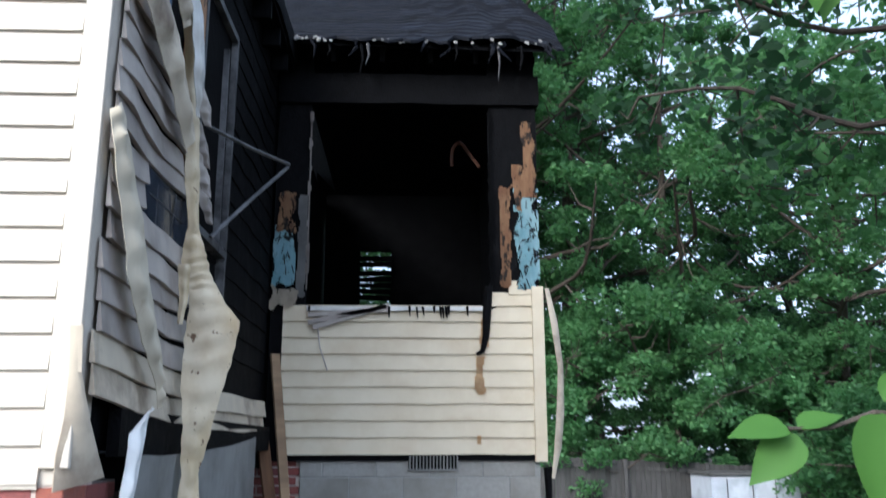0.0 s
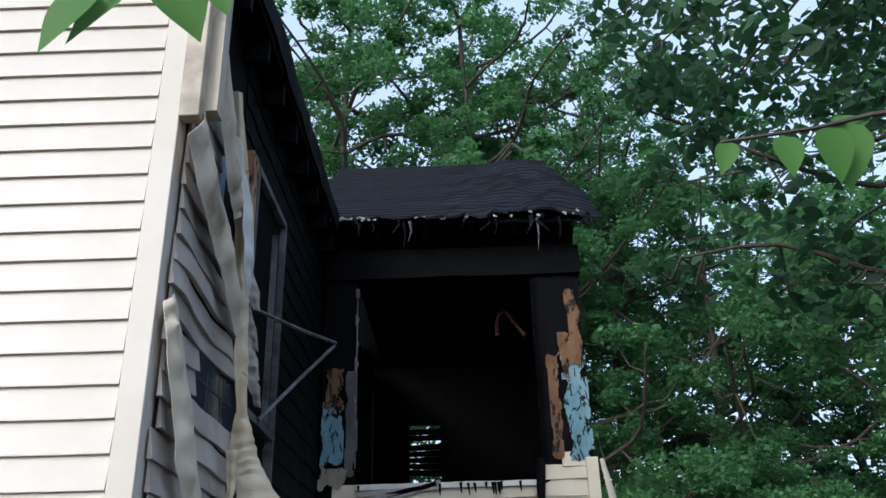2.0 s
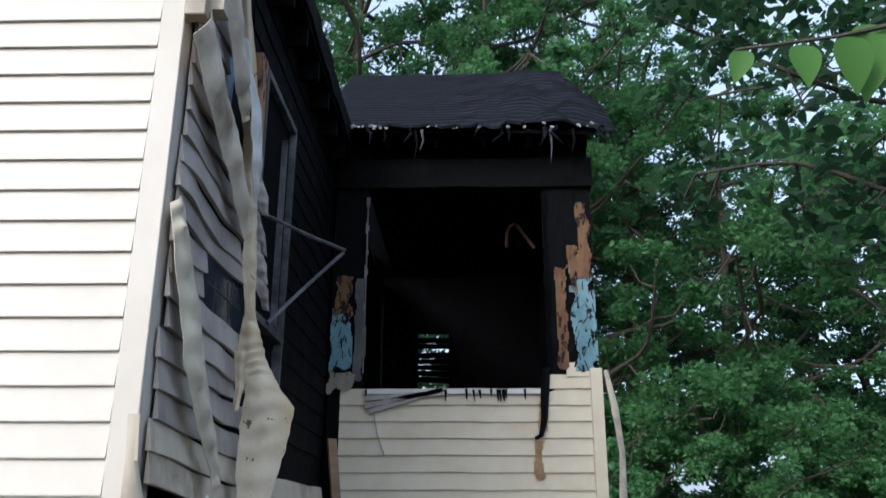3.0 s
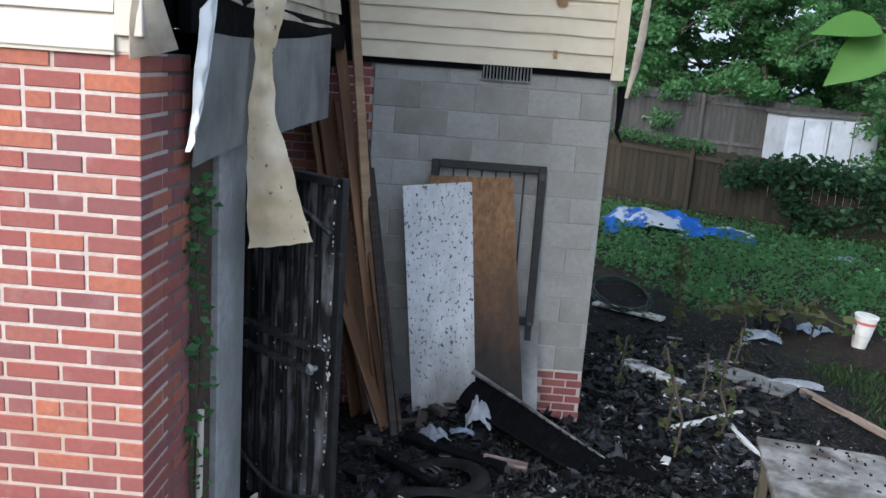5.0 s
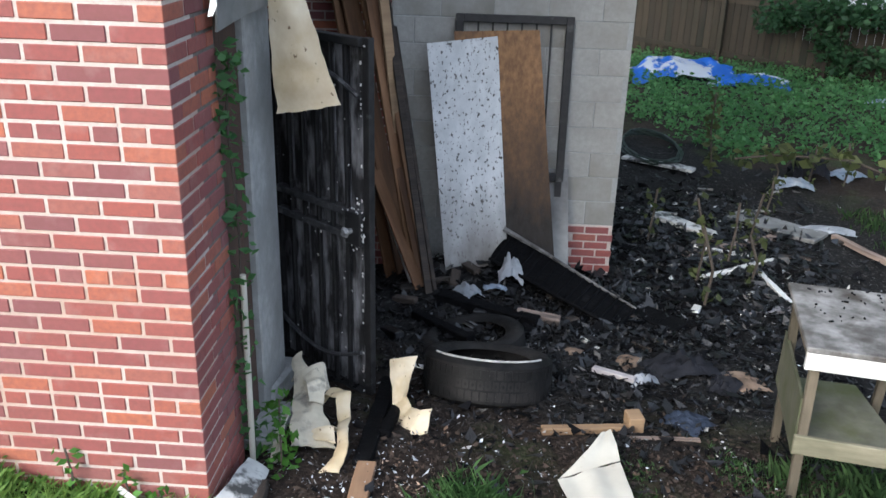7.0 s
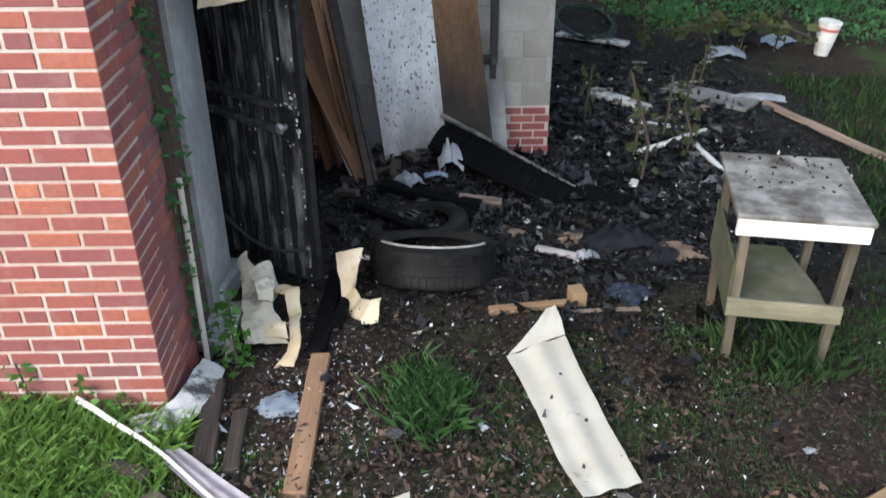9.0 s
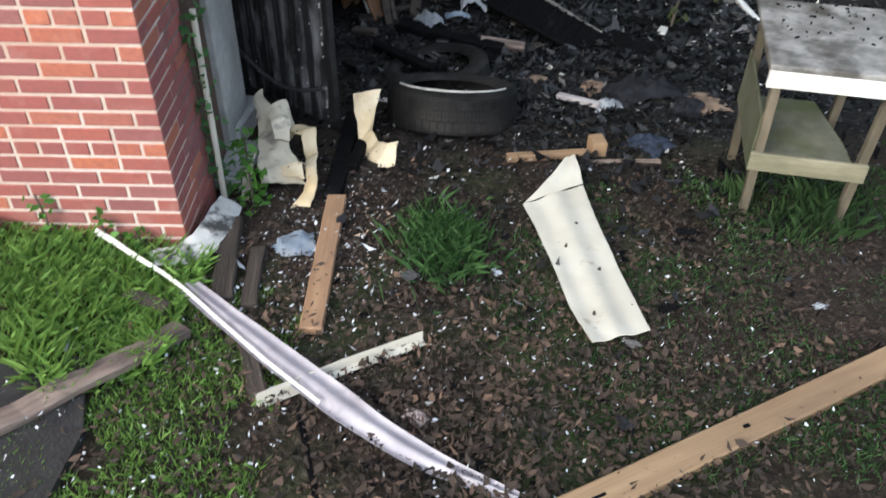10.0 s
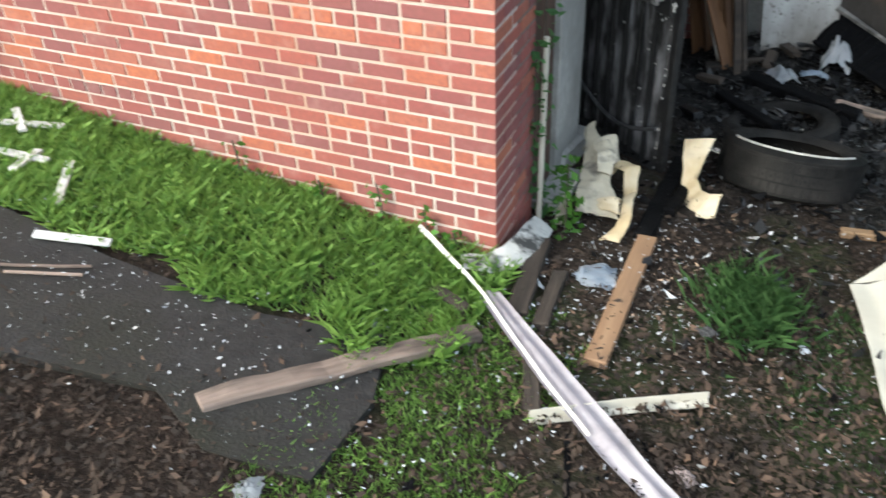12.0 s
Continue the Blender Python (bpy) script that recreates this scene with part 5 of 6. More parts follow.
rag("paper_scrap", "white crumpled sheet on burnt debris", "paper", 4.40, 5.35, 0.30, 0.12, 0.08, PAPER, 5, 15.0)
rag("paper_scrap", "white torn paper on the lawn", "paper", -0.26, -0.70, 0.035, 0.04, 0.02, PAPER, 5, 16.0)
rag("paper_scrap", "white torn paper on the soil", "paper", 2.55, -0.35, 0.05, 0.03, 0.02, PAPER, 5, 17.0)
rag("paper_scrap", "white torn paper on the leaf litter", "paper", -0.18, -1.62, 0.05, 0.05, 0.03, PAPER, 25, 18.0)
rag("pink_scrap", "pale pink insulation scrap by the channel", "insulation", 1.0, -1.0, 0.04, 0.03, 0.03, mat("pink_scrap_mat", (0.6, 0.5, 0.48), (0.72, 0.62, 0.6), scale=12, rough=0.9, bump=0.3), -40, 19.0)

rag("pink_scrap", "bright pink plastic wrapper beside the lumber", "plastic", 1.52, -1.62, 0.045, 0.02, 0.02, mat("pink_wrapper", (0.5, 0.06, 0.17), (0.65, 0.25, 0.36), scale=14, rough=0.5, bump=0.2), 15, 20.0)

# burnt building debris beyond the annex corner
DEB = "burnt debris beyond the corner"
for a, b, w, h, m_, lb in (((2.78, 5.55), (3.22, 5.0), 0.16, 0.05, SOOTY_WHITE, "white sooty trim board in the debris"), ((2.88, 4.5), (3.86, 5.1), 0.09, 0.04, OLD_WOOD, "grey charred batten in the debris"), ((2.9, 3.95), (3.66, 4.45), 0.05, 0.04, WHITE, "thin white trim in the debris"),
                           ((3.45, 4.15), (3.45, 3.3), 0.05, 0.03, WHITE, "thin white trim in the debris"), ((3.05, 3.12), (3.6, 3.35), 0.08, 0.03, ALU, "pale metal trim in the debris"), ((2.75, 7.75), (3.52, 7.25), 0.16, 0.04, SOOTY_WHITE, "white sooty board behind the debris"),
                           ((3.6, 5.7), (4.3, 5.1), 0.35, 0.04, GREY_SHEET, "grey sheet lying in the debris"), ((3.0, 4.7), (3.5, 4.5), 0.05, 0.03, WHITE, "thin white trim in the debris"), ((2.45, 3.3), (2.9, 3.0), 0.06, 0.04, CHAR, "charred batten in the debris"),
                           ((2.3, 4.6), (3.0, 4.2), 0.09, 0.06, CHAR, "charred batten in the debris"), ((0.75, 2.75), (1.45, 2.45), 0.10, 0.07, CHAR, "charred batten in the ash"), ((1.3, 2.55), (1.6, 2.5), 0.08, 0.06, OLD_WOOD, "half-burnt wood offcut in the ash"), ((1.75, 1.75), (1.98, 1.6), 0.04, 0.03, ALU, "pale metal strip in the ash"),
                           ((1.0, 2.1), (0.6, 2.5), 0.07, 0.05, CHAR, "charred batten in the ash"), ((0.55, 1.75), (0.75, 1.68), 0.03, 0.02, WHITE, "white splinter in the ash"), ((1.72, 2.35), (1.85, 2.1), 0.03, 0.02, WHITE, "white splinter in the ash"),
                           ((2.62, 2.95), (2.7, 3.15), 0.06, 0.05, WHITE, "white plastic pipe piece in debris"), ((2.2, 2.9), (2.45, 2.6), 0.22, 0.03, CHAR, "charred panel in the ash")):
    lying("debris_board", lb, "debris", a, b, w, h, m_, 0.008, DEB, rnd.uniform(0.0, 0.03), 3)
for i in range(100):
    x, y = rnd.uniform(2.25, 4.5), rnd.uniform(2.0, 6.6)
    a = rnd.uniform(0, math.pi)
    l = rnd.uniform(0.08, 0.3)
    lying("debris_board", "small charred splinter in the debris", "debris", (x, y), (x + l * math.cos(a), y + l * math.sin(a)), rnd.uniform(0.02, 0.05), 0.02, rnd.choice((CHAR, CHAR, CHAR_GLOSS, CHAR_GLOSS, DARK_WOOD, DARK_WOOD, GREY_SHEET, SOOTY_WHITE)), 0.010, DEB, rnd.uniform(0, 0.03), 1)
for i in range(60):
    x, y = rnd.uniform(0.45, 2.3), rnd.uniform(1.9, 3.5)
    if math.hypot(x - 1.05, y - 1.65) > 0.62:
        a, l = rnd.uniform(0, math.pi), rnd.uniform(0.05, 0.22)
        lying("debris_board", "small charred chunk on the black ash", "debris", (x, y), (x + l * math.cos(a), y + l * math.sin(a)), rnd.uniform(0.025, 0.09), rnd.uniform(0.02, 0.05), rnd.choice((CHAR, CHAR, CHAR_GLOSS, CHAR_GLOSS, DARK_WOOD, DARK_WOOD)), 0.016, "charred chunks on the ash", rnd.uniform(-0.005, 0.01), 2)
hose = bmesh.new()
tube(hose, [(3.15 + (0.42 - 0.02 * i / 9) * math.cos(i * 0.5), 8.2 + 0.8 * math.sin(i * 0.5), gz(3, 8) + 0.03 + 0.006 * i / 3) for i in range(44)], 0.014, 6)
thing("garden_hose", "dark coiled garden hose on the burnt ground", "hose", bm=hose, material=mat("hose_green", (0.012, 0.022, 0.018), (0.025, 0.04, 0.03), scale=8, rough=0.5, bump=0))

# bucket on an upturned pot
bucket = thing("bucket", "white plastic bucket with a red band on a pot", "bucket", at=pose(5.70, 6.85, gz(5.8, 6.8), 3, 4, 0) @ Matrix.Scale(0.8, 4))
bm = bmesh.new()
tube(bm, [(0, 0, 0), (0, 0, 0.02), (0, 0, 0.24)], [0.09, 0.10, 0.13], 20)
part("pot", bm, WHITE, bucket)
bm = bmesh.new()
tube(bm, [(0, 0, 0.22), (0, 0, 0.5)], [0.13, 0.155], 24)
tube(bm, [(0, 0, 0.47), (0, 0, 0.505)], [0.165, 0.165], 24)
part("pail", bm, WHITE, bucket)
part("band", tube(bmesh.new(), [(0, 0, 0.38), (0, 0, 0.42)], [0.152, 0.155], 24), mat("red_band", (0.45, 0.12, 0.1), (0.55, 0.2, 0.18), scale=9, rough=0.5), bucket, "faded red band")

# tarp in the weeds
TARP = mat("blue_white_tarp", (0.035, 0.16, 0.62), (0.07, 0.24, 0.75), (0.66, 0.70, 0.76), scale=3, coarse=1.5, rough=0.4, bump=0.3, clo=0.50, chi=0.53)
rag("tarp", "crumpled blue and white tarpaulin in the weeds", "tarp", 4.55, 13.5, 0.95, 0.6, 0.62, TARP, 4, 21.0)
rag("tarp", "crumpled blue and white tarpaulin in the weeds", "tarp", 5.75, 13.2, 0.7, 0.4, 0.28, TARP, -10, 22.0)

# ---- slab ----
slab = thing("concrete_slab", "dark weathered concrete slab sunk in the grass", "slab", at=None, kind="structure")
bm = bmesh.new()
out = [(-3.6, -0.75), (-1.3, -0.92), (-0.6, -0.90), (-0.15, -0.76), (-0.03, -1.1), (-0.03, -1.50), (-0.37, -1.56), (-0.66, -1.42), (-1.25, -1.55), (-3.6, -1.7)]
lo = [bm.verts.new((x, y, gz(x, y) - 0.1)) for x, y in out]
hi = [bm.verts.new((x, y, gz(x, y) + 0.028)) for x, y in out]
bm.faces.new(hi)
for i in range(len(out)):
    bm.faces.new((lo[i], lo[(i + 1) % len(out)], hi[(i + 1) % len(out)], hi[i]))
part("slab_body", bm, SLAB, slab)
for a, b in (((-2.45, -0.35), (-2.2, -0.2)), ((-2.1, -0.45), (-2.05, -0.65)), ((-2.4, -0.6), (-2.0, -0.5)), ((-1.92, -0.45), (-1.7, -0.76)), ((-1.6, -0.98), (-1.33, -0.86)), ((-2.5, -0.2), (-2.3, -0.35))):
    lying("trim_scrap", "short white trim scrap on the grass", "trim", a, b, 0.04, 0.015, WHITE, 0.004, "white trim scraps", 0.04, 2)

# ---- fences and shed at the back ----
def fence(label, a, b, top_a, top_b, base, material, pitch, posts):
    f = thing("fence", label, "fence", group="back fences")
    a, b = Vector(a), Vector(b)
    n = int((b - a).length / pitch)
    ang = math.degrees(math.atan2((b - a).y, (b - a).x))
    for i in range(n):
        p = a.lerp(b, i / n)
        top = top_a + (top_b - top_a) * i / n + rnd.uniform(-0.03, 0.02)
        ob = part("fence_board", box(0, pitch * 0.95, -0.01, 0.01, base, top), material, f)
        ob.matrix_basis = pose(p.x, p.y, 0, 0, 0, ang)
    for i in range(posts + 1):
        p = a.lerp(b, i / posts)
        ob = part("post", box(-0.05, 0.05, -0.13, -0.03, base, top_a + (top_b - top_a) * i / posts + 0.02, 0.006), material, f)
        ob.matrix_basis = pose(p.x, p.y, 0, 0, 0, ang)
    L = (b - a).length
    for off in (0.25, 1.3):
        bm = bmesh.new()
        q = [bm.verts.new(v) for v in ((0, -0.05, top_a - off), (L, -0.05, top_b - off), (L, -0.012, top_b - off), (0, -0.012, top_a - off), (0, -0.05, top_a - off + 0.09), (L, -0.05, top_b - off + 0.09), (L, -0.012, top_b - off + 0.09), (0, -0.012, top_a - off + 0.09))]
        for fc in ((0, 1, 5, 4), (1, 2, 6, 5), (2, 3, 7, 6), (3, 0, 4, 7), (4, 5, 6, 7), (3, 2, 1, 0)):
            bm.faces.new([q[i] for i in fc])
        ob = part("rail", bm, material, f)
        ob.matrix_basis = pose(a.x, a.y, 0, 0, 0, ang)
    return f


fence("brown weathered board fence with creepers", (2.2, 17.6), (12.5, 10.4), 1.12, 0.55, -0.66, FENCE_BROWN, 0.14, 6)
fence("grey weathered board fence behind the yard", (2.5, 20.8), (14.0, 21.2), 2.17, 1.62, -0.66, FENCE_GREY, 0.14, 5)
SHED = mat("shed_white", (0.46, 0.50, 0.57), (0.54, 0.58, 0.64), (0.36, 0.40, 0.45), scale=4, coarse=1.5, rough=0.5, bump=0.05)
shed = thing("garden_shed", "white metal garden shed behind the fence", "shed", at=pose(8.87, 19.2, -0.62))
part("body", box(0, 2.3, 0, 1.6, 0, 2.2), SHED, shed)
part("roof", box(-0.06, 2.36, -0.06, 1.66, 2.2, 2.28, 0.01), FENCE_GREY, shed, "dark flat roof")
for x in (0.42, 1.15, 1.72):
    part("door_panel", box(x, x + 0.55, -0.03, 0.0, 0.05, 2.12, 0.006), SHED, shed)
for x in (0.4, 1.06, 1.66):
    part("door_gap", box(x - 0.012, x + 0.012, -0.034, -0.03, 0.05, 2.12), FENCE_GREY, shed)
for a, b in (((-1.62, -1.24), (-1.28, -1.02)), ((-1.50, -1.22), (-1.27, -1.08)), ((-1.75, -1.30), (-1.45, -1.36))):
    lying("twig", "thin pale dry twig lying on the dark slab", "twig", a, b, 0.011, 0.009, OLD_WOOD, 0.006, "twigs on the slab", 0.036, 8)

# ---- trees ----
rng = np.random.default_rng(7)


def leaf_cloud(centres, radii, count, size, flat=0.5, squash=0.75, corners=4):
    """Small pointed leaves round clump centres: corners and faces."""
    n = len(centres)
    idx = rng.integers(0, n, count)
    d = rng.normal(size=(count, 3))
    d /= np.linalg.norm(d, axis=1)[:, None]
    p = centres[idx] + d * (radii[idx] * rng.random(count) ** 0.45)[:, None] * np.array((1, 1, squash))
    a = rng.normal(size=(count, 3))
    a[:, 2] = a[:, 2] * flat - 0.35
    a /= np.linalg.norm(a, axis=1)[:, None]
    b = np.cross(a, rng.normal(size=(count, 3)))
    b /= np.linalg.norm(b, axis=1)[:, None]
    s = (size * (0.6 + 0.8 * rng.random(count)))[:, None]
    bend = np.cross(a, b) * s * 0.12
    if corners == 4:
        v = (p - a * s * 0.5, p + b * s * 0.3 + bend, p + a * s * 0.6, p - b * s * 0.3 + bend)
    else:
        v = (p - a * s * 0.5, p - a * s * 0.2 + b * s * 0.27 + bend, p + a * s * 0.22 + b * s * 0.22 + bend, p + a * s * 0.62,
             p + a * s * 0.22 - b * s * 0.22 + bend, p - a * s * 0.2 - b * s * 0.27 + bend)
    return np.stack(v, 1).reshape(-1, 3), np.arange(count * corners).reshape(-1, corners)


def tree(label, base, height, spread, crown0, limbs, twigs, per, size, material, seed, lean=(0, 0), radius=0.16, clump=0.6, corners=4, rise=0.45):
    """A trunk, bent limbs that fork into twigs, and a clump of leaves about each twig's end."""
    r = random.Random(seed)
    t = thing("tree", label, "tree", at=pose(base[0], base[1], gz(*base) - 0.1), group="trees round the yard")
    bm = bmesh.new()
    trunk = [Vector((lean[0] * (i / 6) ** 2 + 0.15 * math.sin(i + seed), lean[1] * (i / 6) ** 2 + 0.15 * math.cos(i * 1.3 + seed), height * 0.88 * i / 6)) for i in range(7)]
    tube(bm, trunk, [radius * (1.15 - 0.95 * i / 6) for i in range(7)], 9)
    tips, rad = [], []
    for k in range(limbs):
        f = crown0 + (0.97 - crown0) * (k + r.random()) / limbs
        j = min(int(f * 6), 5)
        p = trunk[j].lerp(trunk[j + 1], f * 6 - j)
        ang = k * 2.4 + r.uniform(-0.6, 0.6)
        env = max(0.35, math.sin(math.pi * min(0.98, 0.22 + 0.70 * (f - crown0) / (1 - crown0))) ** 0.6)
        reach = spread * env * r.uniform(0.6, 1.1)
        out = Vector((math.cos(ang), math.sin(ang), 0))
        side = Vector((-out.y, out.x, 0))
        path = [p]
        for q in (0.3, 0.65, 1.0):
            path.append(p + out * reach * q + side * reach * r.uniform(-0.16, 0.16) + Vector((0, 0, reach * (rise * q * q + r.uniform(-0.06, 0.12)))))
        path = [Vector(v) for v in smooth_path(path, 3)]
        rl = radius * (0.5 - 0.25 * f)
        tube(bm, path, [rl * (1 - 0.8 * i / 9) + 0.008 for i in range(10)], 6)
        for w in range(twigs):
            i = min(9, 2 + int(8 * (w + r.random()) / twigs))
            a = path[i]
            off = Vector((r.gauss(0, 1), r.gauss(0, 1), r.gauss(0.25, 0.7))).normalized() * reach * r.uniform(0.14, 0.36)
            tip = a + off
            tube(bm, [a, a.lerp(tip, 0.5) + Vector((0, 0, -0.06 * reach)), tip], [rl * 0.3 + 0.008, rl * 0.16 + 0.006, 0.006], 4)
            tips.append(tip)
            rad.append(clump * r.uniform(0.55, 1.15))
    part("trunk", bm, BARK, t)
    v, f = leaf_cloud(np.array([tuple(q) for q in tips]), np.array(rad), len(tips) * per, size, 0.5, 0.6, corners)
    raw("crown", v, f, material, t)
    return t


TALL = "tall broadleaf tree with dark limbs and an airy crown"
for i, (x, y, h, sp, c0, m_, per, cl) in enumerate((
        (-2.0, 19.0, 25.0, 7.0, 0.35, LEAF_MID, 150, 0.62), (4.6, 24.0, 25.0, 6.0, 0.22, LEAF_MID, 190, 0.72), (9.8, 25.0, 20.0, 6.4, 0.15, LEAF_MID, 190, 0.75),
        (15.0, 23.5, 17.5, 5.8, 0.12, LEAF_MID, 190, 0.75), (20.5, 19.5, 17.0, 5.6, 0.12, LEAF_MID, 190, 0.75), (1.2, 31.0, 27.0, 7.0, 0.3, LEAF_DARK, 130, 0.95),
        (9.0, 33.0, 25.0, 7.0, 0.25, LEAF_DARK, 130, 0.95), (17.5, 32.0, 21.0, 7.0, 0.2, LEAF_DARK, 130, 0.95), (-7.5, 22.0, 24.0, 6.0, 0.4, LEAF_DARK, 110, 0.8), (1.6, 21.0, 26.5, 6.0, 0.45, LEAF_MID, 120, 0.62), (7.0, 28.0, 28.0, 6.5, 0.4, LEAF_MID, 130, 0.75))):
    tree(TALL, (x, y), h, sp, c0, 22, 9, per, 0.17 if y < 30 else 0.24, m_, i + 1, radius=0.24, clump=cl)
# nearer shade trees, whose broad dark leaves stand against the sky
tree("dark spreading shade tree with broad leaves over the yard", (7.4, 5.2), 12.5, 4.6, 0.56, 14, 10, 44, 0.17, LEAF_DARK, 21, (-1.2, -0.4), 0.11, 0.6, 6, 0.2)
tree("mid-green spreading tree with broad leaves beside the yard", (10.6, 10.5), 14.0, 4.8, 0.52, 16, 9, 60, 0.18, LEAF_MID, 22, (-0.6, 0), 0.10, 0.7, 6, 0.3)
for i, (x, y, h, sp, m_) in enumerate(((5.9, 23.2, 8.0, 3.0, LEAF_SUN), (9.2, 22.6, 8.4, 3.2, LEAF_SUN), (12.8, 22.6, 7.2, 3.2, LEAF_SUN), (16.2, 20.4, 7.6, 3.2, LEAF_MID), (3.0, 24.5, 7.4, 3.0, LEAF_MID), (12.6, 17.6, 4.6, 2.2, LEAF_MID))):
    tree("dense leafy understorey tree behind the fences", (x, y), h, sp, 0.03, 22, 10, 130, 0.14, m_, i + 31, radius=0.1, clump=0.55, rise=0.2)
# far woods that close the view
cs = np.array([(x + rng.normal() * 1.5, 40 + rng.normal() * 2.5, rng.uniform(0, 1) * (15 + 5 * math.sin(x * 0.23))) for x in np.linspace(-26, 48, 260)] + [(rng.uniform(-22, 42), 40 + rng.normal() * 2, rng.uniform(0, 9)) for _ in range(120)])
v, f = leaf_cloud(cs, np.full(len(cs), 2.3), 26000, 0.5)
tagged(raw("far_woods", v, f, LEAF_DARK), "dark green woods beyond the back fences", "woods", kind="stuff")

LEAF_WILT = leaf_material("leaf_wilted", (0.045, 0.055, 0.022), (0.10, 0.115, 0.045), (0.13, 0.16, 0.05))

# ---- creepers on fence and corner ----
def creeper(label, path, spread, count, size, material):
    ob = thing("creeper", label, "vine", group="creepers")
    bm = bmesh.new()
    tube(bm, path, 0.005 if size < 0.06 else 0.012, 5)
    part("stem", bm, BARK, ob)
    c = np.array(smooth_path(path, 6))
    v, f = leaf_cloud(c, np.full(len(c), spread), count, size)
    raw("leaves", v, f, material, ob)
    return ob


creeper("green creeper climbing the brick corner", [(0.05, 0.5, -0.1), (0.03, 0.46, 0.5), (0.04, 0.5, 1.0), (0.03, 0.47, 1.5), (0.05, 0.5, 1.75)], 0.07, 240, 0.05, LEAF_MID)
creeper("creeper spilling over the brown fence", [(6.4, 14.4, 0.5), (7.4, 13.7, 0.75), (8.6, 12.9, 0.6), (10.0, 12.0, 0.6)], 0.45, 2600, 0.12, LEAF_DARK)
creeper("creeper spilling over the brown fence", [(7.2, 13.9, 0.3), (7.6, 13.6, -0.2), (8.6, 12.9, 0.1), (9.6, 12.2, 0.2)], 0.4, 1400, 0.12, LEAF_DARK)
creeper("thin creeper along the fence top", [(3.4, 16.7, 1.1), (4.6, 15.8, 1.05), (5.8, 15.0, 0.95)], 0.2, 500, 0.1, LEAF_MID)
creeper("bright green weed growing through the scraps", [(0.20, 0.38, -0.1), (0.19, 0.42, 0.05), (0.17, 0.5, 0.2)], 0.09, 90, 0.05, LEAF_BRIGHT)
creeper("thin pale creeper on the far brick wall", [(-2.9, -0.03, 0.5), (-2.75, -0.03, 0.9), (-2.8, -0.03, 1.3)], 0.1, 220, 0.05, LEAF_BRIGHT)

for x, y, h in ((-0.32, -0.05, 0.16), (-0.55, -0.04, 0.22), (-0.85, -0.05, 0.14), (-0.18, -0.05, 0.10), (-1.3, -0.05, 0.2)):
    z0 = gz(x, y)
    creeper("small green sprout at the foot of the brick wall", [(x, y, z0 - 0.03), (x + 0.01, y, z0 + h * 0.5), (x - 0.01, y + 0.01, z0 + h)], 0.05, 26, 0.035, LEAF_BRIGHT)

STALK = [(2.85, 3.9, 0.75), (3.2, 4.3, 0.6), (2.72, 3.1, 0.7), (3.55, 4.9, 0.5), (4.3, 6.7, 0.45), (4.75, 6.9, 0.5), (5.2, 7.0, 0.5), (3.3, 3.9, 0.45), (2.6, 4.9, 0.5), (4.0, 5.9, 0.4)]
for x, y, h in STALK:
    z0 = gz(x, y)
    creeper("spindly wilted weed stalk among the debris", [(x, y, z0 - 0.03), (x + 0.03, y, z0 + h * 0.5), (x + rnd.uniform(-.1, .1), y + 0.05, z0 + h)], 0.12, 22, 0.08, LEAF_WILT)

creeper("dark dead shrub stem wrapped in withered leaves", [(3.64, 6.9, -0.49), (3.56, 6.9, 0.01), (3.56, 6.9, 0.42)], 0.10, 90, 0.09, LEAF_WILT)
creeper("drooping vine with limp wilted leaves above the debris", [(3.82, 6.7, -0.26), (4.23, 6.7, -0.2), (4.74, 6.7, -0.21), (5.13, 6.7, -0.23), (5.46, 6.7, -0.35)], 0.16, 60, 0.16, LEAF_WILT)

# ---- near branch leaves between camera and house ----
def leaf_mesh(l, w, fold=0.32):
    bm = bmesh.new()
    n = 8
    mid = [bm.verts.new((0, l * i / n, -0.08 * l * (i / n) ** 2)) for i in range(n + 1)]
    for sgn in (-1, 1):
        prev = mid[0]
        row = [mid[0]]
        for i in range(1, n):
            t = i / n
            ww = w * 0.5 * math.sin(math.pi * t ** 0.72) ** 0.9
            row.append(bm.verts.new((sgn * ww, l * t - 0.04 * l, fold * ww - 0.08 * l * t * t)))
        row.append(mid[n])
        for i in range(n):
            q = [mid[i], mid[i + 1], row[i + 1], row[i]]
            u = []
            [u.append(x) for x in q if x not in u]
            bm.faces.new(u if sgn > 0 else u[::-1])
    return bm


near_leaf = mesh_of("leaf", leaf_mesh(1.0, 0.62), LEAF_BRIGHT, True)
young = thing("young_tree", "slender tree whose leafy boughs reach over the camera's view", "tree", at=None, group="trees round the yard")
part("trunk", tube(bmesh.new(), [(3.9, -1.0, gz(3.9, -1) - 0.1), (3.85, -0.95, 2.0), (3.9, -0.8, 4.0), (3.95, -0.6, 6.0)], [0.07, 0.06, 0.05, 0.03], 8), BARK, young)


